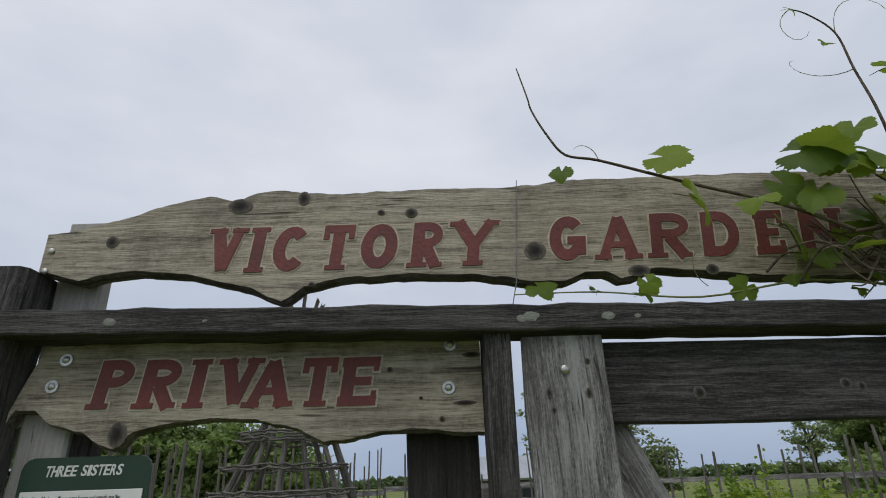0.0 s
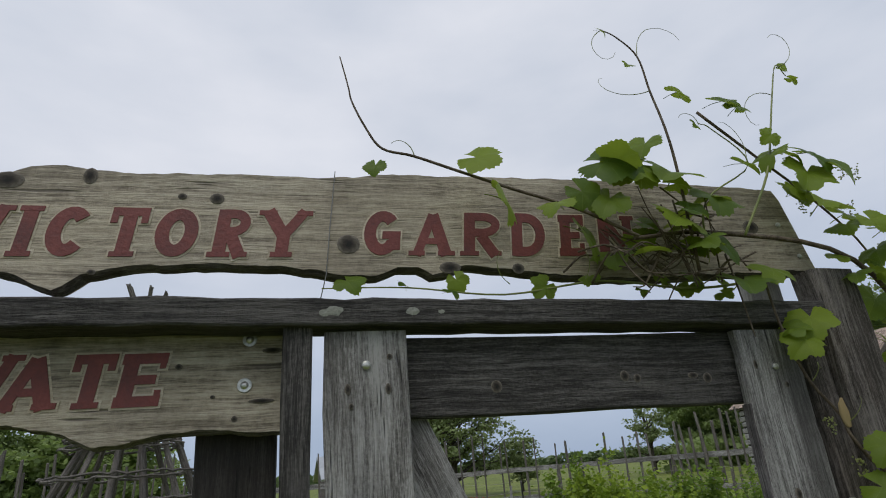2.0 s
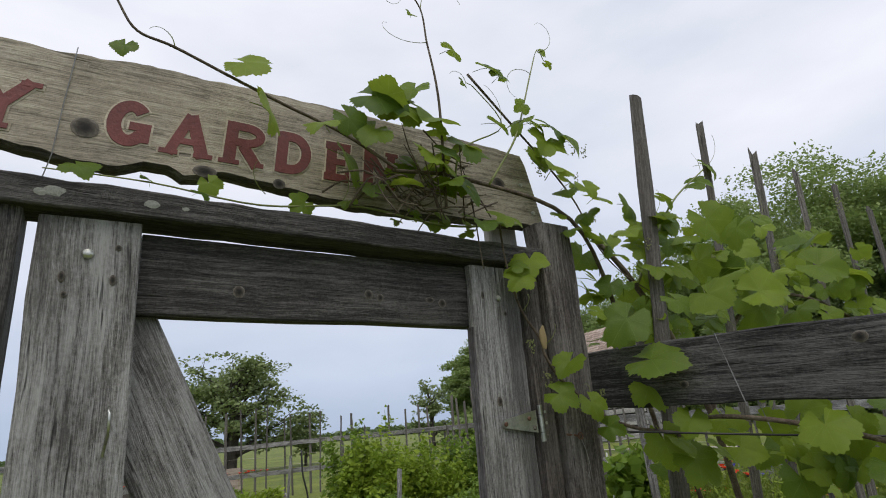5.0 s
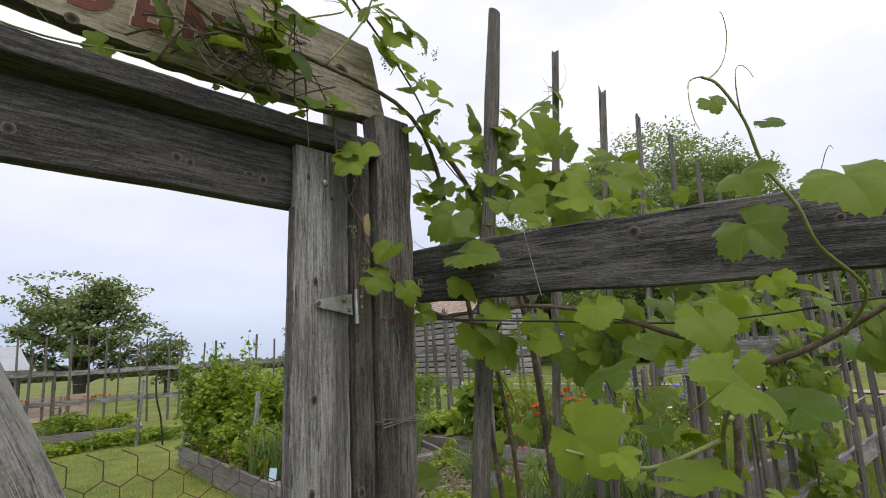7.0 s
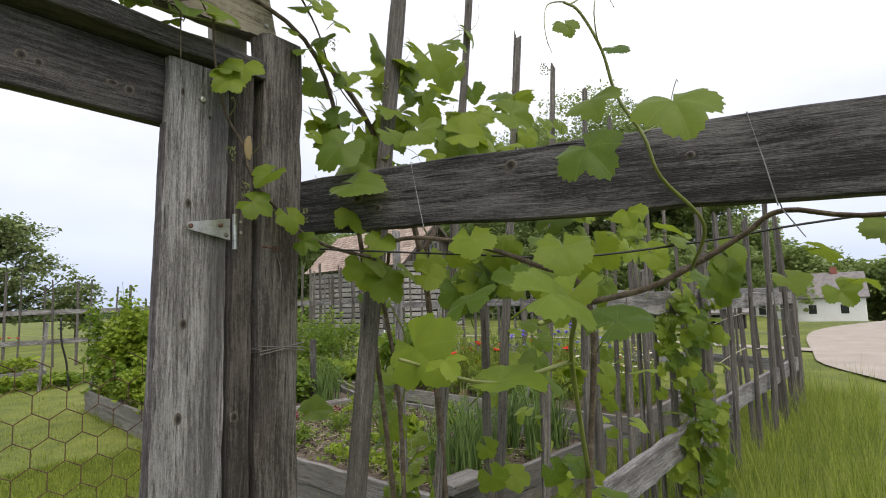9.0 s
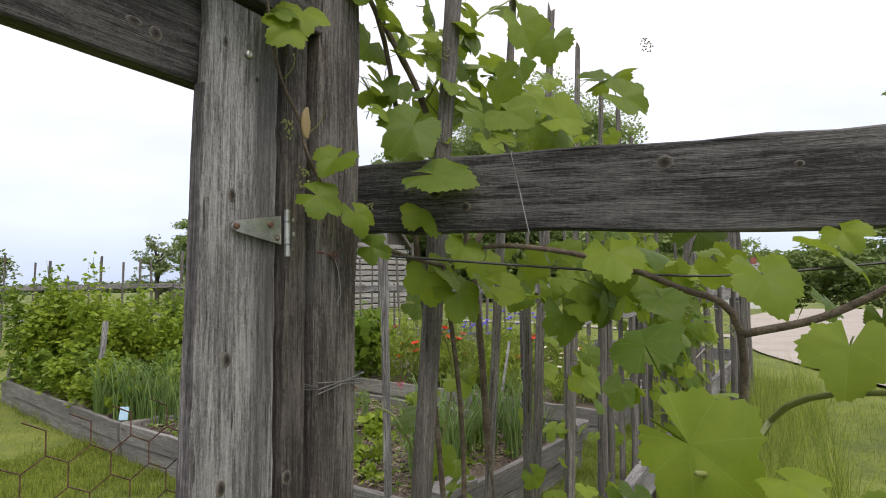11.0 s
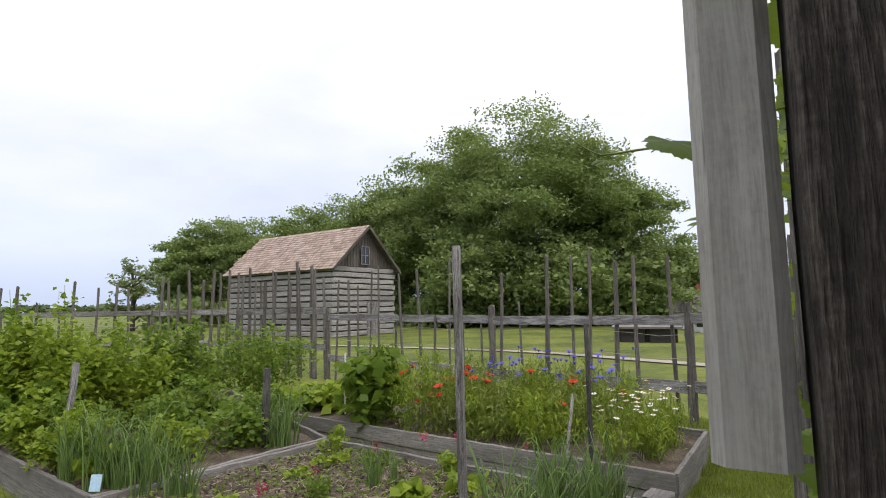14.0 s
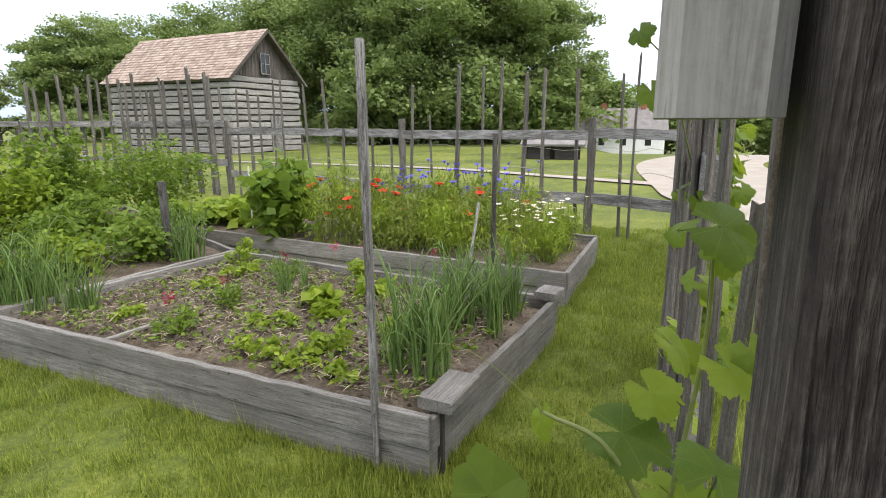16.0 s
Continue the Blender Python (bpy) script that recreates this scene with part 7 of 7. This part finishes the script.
rng_f = random.Random(15)
for kind, label, n, spots in [("poppy", "bright red poppy on a thin stem", 34, [(6.45, 3.9, 0.35, 0.3), (6.55, 3.0, 0.4, 0.35), (6.2, 4.2, 0.12, 0.3)]),
                              ("cornflower", "deep blue cornflower on a tall thin stem", 66, [(6.9, 3.0, 0.35, 0.35), (7.2, 2.6, 0.3, 0.2), (6.8, 3.6, 0.3, 0.3)]),
                              ("daisy", "white daisy with a yellow centre", 64, [(6.1, 2.25, 0.25, 0.2), (6.4, 2.05, 0.4, 0.2), (6.9, 2.05, 0.3, 0.25)])]:
    o = flower(kind, label, kind, kind)
    for i in range(n):
        x, y, sx, sy = spots[i % len(spots)]
        m = pose(x + rng_f.gauss(0, sx * 0.5), y + rng_f.gauss(0, sy * 0.5), 0.24 + {"poppy": rng_f.uniform(-0.30, 0.06), "cornflower": rng_f.uniform(-0.36, 0.06), "daisy": rng_f.uniform(-0.14, 0.08)}[kind], rng_f.uniform(-14, 14), rng_f.uniform(-14, 14), rng_f.uniform(0, 360))
        if i == 0:
            o.matrix_basis = m
            keep = o
        else:
            copy_thing(keep, m)
for i in range(24):
    copy_thing(bpy.data.objects["poppy"], pose(rng_f.uniform(-0.5, 4.6), rng_f.uniform(14.2, 15.3), 0.3, 0, 0, i * 40))

for i, (x, y, z) in enumerate([(3.47, 3.8, 0.47), (3.95, 3.82, 0.46), (4.75, 3.9, 0.44), (5.5, 3.9, 0.36), (5.55, 2.9, 0.36), (5.6, 3.6, 0.36), (3.42, 5.5, 0.30), (3.5, 5.75, 0.28)]):
    rng_n = np.random.default_rng(500 + i)
    t = thing("flower_head", (x, y, z), "small maroon flower head above dark leaves" if i < 3 else "small pink-red blossom low in the bed", "flower", "small blossoms")
    vv, ff = leaf_cloud(rng_n.normal(size=(40, 3)) * 0.02, 0.022, rng_n)
    quad_part("blossom", vv, ff, M_MAROON if i < 3 else M_PINK, t, "", "stuff")
    vv, ff = tube_mesh([(0, 0, -0.24), (0, 0, 0)], [0.003, 0.002], 4)
    data_part("stem", vv, ff, M_FLOWERSTEM, t)


def straw_and_weeds():
    rng = np.random.default_rng(41)
    n = 4400
    u, w = rng.uniform(0.03, 0.97, n), rng.uniform(0.03, 0.97, n)
    a, b2, c, d = (np.array(q) for q in ((3.05, 1.98), (3.26, 5.08), (5.20, 4.75), (4.75, 1.76)))
    xy = ((1 - u) * (1 - w))[:, None] * a + (u * (1 - w))[:, None] * b2 + (u * w)[:, None] * c + ((1 - u) * w)[:, None] * d
    cen = np.concatenate([xy, np.full((n, 1), 0.285)], 1)
    cen[:, 2] += rng.uniform(-0.012, 0.012, n)
    v, f = leaf_cloud(cen[:2500], 0.075, rng, 0.07, 0.05)
    tagged(quad_part("straw", v, f, M_STRAW, None), "scattered dry straw lying on the bed's soil", "straw", kind="stuff")
    clod = cen[2500:].copy()
    clod[:, :2] += rng.normal(size=(len(clod), 2)) * 0.05
    clod[:, 2] -= 0.012
    v, f = leaf_cloud(np.concatenate([clod, clod + rng.normal(size=clod.shape) * np.array([0.06, 0.06, 0.004])]), 0.036, rng, 0.5, 0.5)
    tagged(quad_part("soil_crumbs", v, f, M_SOIL, None), "loose brown crumbs of soil and bark in the bed", "soil", kind="stuff")
    v, f = leaf_cloud(cen[2400:], 0.035, rng, 0.4, 0.7)
    tagged(quad_part("weeds", v, f, M_GREEN, None), "tiny green weeds sprouting through the soil", "weeds", kind="stuff")


straw_and_weeds()


def grass():
    rng = np.random.default_rng(6)

    def blades(xy, hmin, hmax, wid):
        n = len(xy)
        tuft = np.array([noise.noise((x * 5.0, y * 5.0, 1.0)) + 0.6 * noise.noise((x * 17.0, y * 17.0, 4.0)) for x, y in xy])
        h = (hmin + (hmax - hmin) * rng.uniform(0, 1, n) ** 1.3) * np.clip(0.85 + 1.1 * tuft, 0.35, 1.9)
        a = rng.uniform(0, 6.28, n)
        lean = rng.uniform(0.1, 0.8, n) * h
        d = np.stack([np.cos(a), np.sin(a)], 1)
        s = np.stack([-np.sin(a), np.cos(a)], 1) * wid
        b0 = np.concatenate([xy, np.full((n, 1), -0.012)], 1)
        tip = np.concatenate([xy + d * lean[:, None], h[:, None]], 1)
        sz = np.concatenate([s, np.zeros((n, 1))], 1)
        v = np.stack([b0 + sz, b0 - sz, tip - sz * 0.12, tip + sz * 0.12], 1).reshape(-1, 3)
        k = np.arange(n) * 4
        return v, np.stack([k, k + 1, k + 2, k + 3], 1)

    def inside(xy, quad):
        ok = np.ones(len(xy), bool)
        for p, q in zip(quad, quad[1:] + quad[:1]):
            ok &= ((q[0] - p[0]) * (xy[:, 1] - p[1]) - (q[1] - p[1]) * (xy[:, 0] - p[0])) < 0.0
        return ok
    quads = [[(3.005, 1.93), (3.225, 5.13), (5.25, 4.80), (4.80, 1.70)], [(3.235, 5.20), (3.80, 8.95), (7.2, 8.6), (5.27, 4.88)], [(5.52, 1.73), (6.20, 7.36), (8.1, 7.1), (7.12, 1.64)]]
    parts = []
    for (x0, x1, y0, y1), n, hm, hx, wd in [((0.9, 3.4, 1.15, 6.0), 140000, 0.010, 0.055, 0.0034), ((1.6, 9.3, 0.7, 2.4), 100000, 0.012, 0.06, 0.0036), ((0.0, 4.0, 6.0, 13.0), 14000, 0.02, 0.05, 0.003), ((1.2, 9.0, -1.5, 0.9), 12000, 0.03, 0.08, 0.003), ((5, 10, 5, 9), 6000, 0.03, 0.08, 0.004)]:
        xy = np.stack([rng.uniform(x0, x1, n), rng.uniform(y0, y1, n)], 1)
        keep = np.ones(n, bool)
        for q in quads:
            keep &= ~inside(xy, q)
        parts.append(blades(xy[keep], hm, hx, wd))
    edge = []
    for q in quads:
        for p, r in zip(q, q[1:] + q[:1]):
            t = rng.uniform(0, 1, (420, 1))
            e = np.array(p) * (1 - t) + np.array(r) * t
            cq = np.mean(np.array(q), 0)
            edge.append(e + (e - cq) / np.linalg.norm(e - cq, axis=1)[:, None] * rng.uniform(0.03, 0.08, (420, 1)))
    parts.append(blades(np.concatenate(edge), 0.05, 0.14, 0.002))
    xy = np.stack([rng.uniform(3.2, 9.5, 5000), rng.uniform(0.0, 0.9, 5000)], 1)
    parts.append(blades(xy, 0.1, 0.4, 0.003))
    off, vs, fs = 0, [], []
    for v, f in parts:
        vs.append(v)
        fs.append(f + off)
        off += len(v)
    tagged(quad_part("grass", np.concatenate(vs), np.concatenate(fs), M_GRASS, None), "short mown lawn grass, longer along the bed planks", "grass", kind="stuff")


grass()


# ---------------------------------------------------------------- woven bean wigwam, shed, house and small things
def wigwam():
    c = Vector((-1.42, 5.85, 0))
    o = thing("bean_wigwam", c, "conical wigwam of grey poles bound with woven withies", "wigwam")
    rng = random.Random(2)
    n = 13
    for i in range(n):
        a = 2 * math.pi * i / n
        foot = c + Vector((math.cos(a), math.sin(a), 0)) * 1.30
        top = c + Vector((0.10 - math.cos(a) * 0.22, -math.sin(a) * 0.22, 3.35 + rng.uniform(-0.2, 0.25)))
        place(new("pole", pole_mesh((top - foot).length, 0.032, 600 + i, 7, 0.6, 0.9, 0.02)), o, along(foot, top, (1, 0, 0)))
    for z, r in [(0.5, 1.13), (0.95, 0.93), (1.38, 0.75), (1.60, 0.655), (1.82, 0.565), (2.06, 0.46), (2.12, 0.435)]:
        for k in range(2):
            pts = []
            for i in range(53):
                a = 2 * math.pi * i / 52
                rr = r + 0.035 * math.cos(i * n / 52 * math.pi * 2 / 2 * 1.0 + k * math.pi) + rng.uniform(-0.008, 0.008)
                pts.append((math.cos(a) * rr + 0.04 * z / 3, math.sin(a) * rr, z + 0.03 * k + rng.uniform(-0.012, 0.012)))
            v, f = tube_mesh(pts, [0.011] * 53, 5)
            data_part("withy", v, f, M_BARK, o)


wigwam()


def small_building(name, label, category, at, yaw, L, W, H, ridge, wall, roof, windows, chimney=0, door=None):
    o = thing(name, (*at, ground_z(*at)), label, category, "distant buildings")
    m = Matrix.Translation((*at, 0)) @ pose(0, 0, 0, 0, 0, yaw)
    o.rotation_euler = (0, 0, radians(yaw))

    def blk(nm, p0, p1, w, t, wide, mat, lab="", parent=None):
        ob = part(nm, grid_board((Vector(p1) - Vector(p0)).length, w, t, 3, 0.0, 0, 0.01), mat, parent or o, lab)
        ob.matrix_basis = along(p0, p1, wide)
        return ob
    for s in (-1, 1):
        blk("wall", (-L / 2, s * W / 2, H / 2), (L / 2, s * W / 2, H / 2), H, 0.2, (0, 0, 1), wall)
        blk("wall", (s * L / 2, -W / 2 + 0.1, H / 2), (s * L / 2, W / 2 - 0.1, H / 2), H, 0.2, (0, 0, 1), wall)
        bm = bmesh.new()
        vs = [bm.verts.new((s * L / 2 + dx, y, z)) for dx in (-0.1, 0.1) for y, z in ((-W / 2, H), (W / 2, H), (0, ridge))]
        bm.faces.new(vs[:3])
        bm.faces.new(vs[3:][::-1])
        for i in range(3):
            bm.faces.new((vs[i], vs[3 + i], vs[3 + (i + 1) % 3], vs[(i + 1) % 3]))
        bmesh.ops.recalc_face_normals(bm, faces=bm.faces)
        part("gable", bm, wall, o)
        e, r = Vector((0, s * (W / 2 + 0.3), H - 0.3 * (ridge - H) / (W / 2))), Vector((0, 0, ridge + 0.08))
        mid = (e + r) / 2
        blk("roof", mid + Vector((-L / 2 - 0.3, 0, 0.06)), mid + Vector((L / 2 + 0.3, 0, 0.06)), (r - e).length, 0.1, r - e, roof)
    for x, z, w, h, s in windows:
        win = blk("window", (x, s * (W / 2 + 0.11), z), (x, s * (W / 2 + 0.11), z + h), w, 0.03, (1, 0, 0), M_GLASS_DARK)
        b5 = part("frame", grid_board(h, 0.04, 0.04, 2, 0, 0), M_WHITEPAINT, win)
        b5.matrix_basis = pose(0, 0, 0.02 * -s)
    for k in range(chimney):
        x = -L * 0.28 + k * L * 0.45
        c = blk("chimney", (x, 0, ridge - 0.2), (x, 0, ridge + 0.55), 0.4, 0.4, (1, 0, 0), M_BRICK, "red brick chimney")
    return o


small_building("white_house", "low white plastered house with grey shingle roof and brick chimney", "house", (48.5, 3.9), 95, 6.6, 4.0, 1.95, 3.4, M_PLASTER, M_ROOFGREY, [(-2.2, 0.75, 0.45, 0.6, 1), (-0.4, 0.75, 0.45, 0.6, 1), (1.2, 0.75, 0.45, 0.6, 1), (2.6, 0.75, 0.45, 0.6, 1)], 2)
small_building("dark_shed", "low dark weathered shed beside the lawn", "shed", (24.8, 5.6), 95, 0.9, 0.8, 0.6, 0.7, M_BLACK, M_ROOFGREY, [], 0)
small_building("dark_shed", "low dark weathered shed beside the lawn", "shed", (24.9, 4.5), 95, 0.9, 0.8, 0.6, 0.7, M_BLACK, M_ROOFGREY, [], 0)
small_building("metal_roofed_shed", "open timber shed with a ribbed metal roof", "shed", (2.4, 26.5), 5, 3.4, 3.0, 1.75, 2.45, M_GABLE, M_TIN, [(1.2, 0.4, 0.9, 0.9, -1)], 0)
for i, (x, y) in enumerate([(4.4, 22.0), (5.3, 22.1)]):
    t = thing("wooden_crate", (x, y, 0), "reddish slatted wooden crate beyond the fence", "crate", "crates")
    for k in range(4):
        for s in (-1, 1):
            board("slat", (x - 0.4, y + s * 0.35, 0.12 + k * 0.2), (x + 0.4, y + s * 0.35, 0.12 + k * 0.2), 0.16, 0.02, (0, 0, 1), M_SHINGLE, t, "", k, 0.002, 3)
            board("slat", (x + s * 0.4, y - 0.34, 0.12 + k * 0.2), (x + s * 0.4, y + 0.34, 0.12 + k * 0.2), 0.16, 0.02, (0, 0, 1), M_SHINGLE, t, "", k, 0.002, 3)

t = thing("plant_label", (3.30, 5.25, 0.3), "small pale blue printed plant label at the bed's edge", "plant label")
board("card", (3.29, 5.25, 0.30), (3.31, 5.26, 0.41), 0.07, 0.003, (0.7, -0.7, 0), M_TAGBLUE, t, "", 1, 0.001, 3, 0.001)
t = thing("garden_hose_pole", (4.55, 11.8, 0), "black bent rubber-coated pole by the lawn", "pole")
vv, ff = tube_mesh(smooth_path([(0, 0, 0), (-0.05, 0, 0.5), (-0.14, 0, 0.9), (-0.16, 0, 1.35)], 5), [0.018] * 16, 6)
data_part("shaft", vv, ff, M_HOSE, t, "", True)
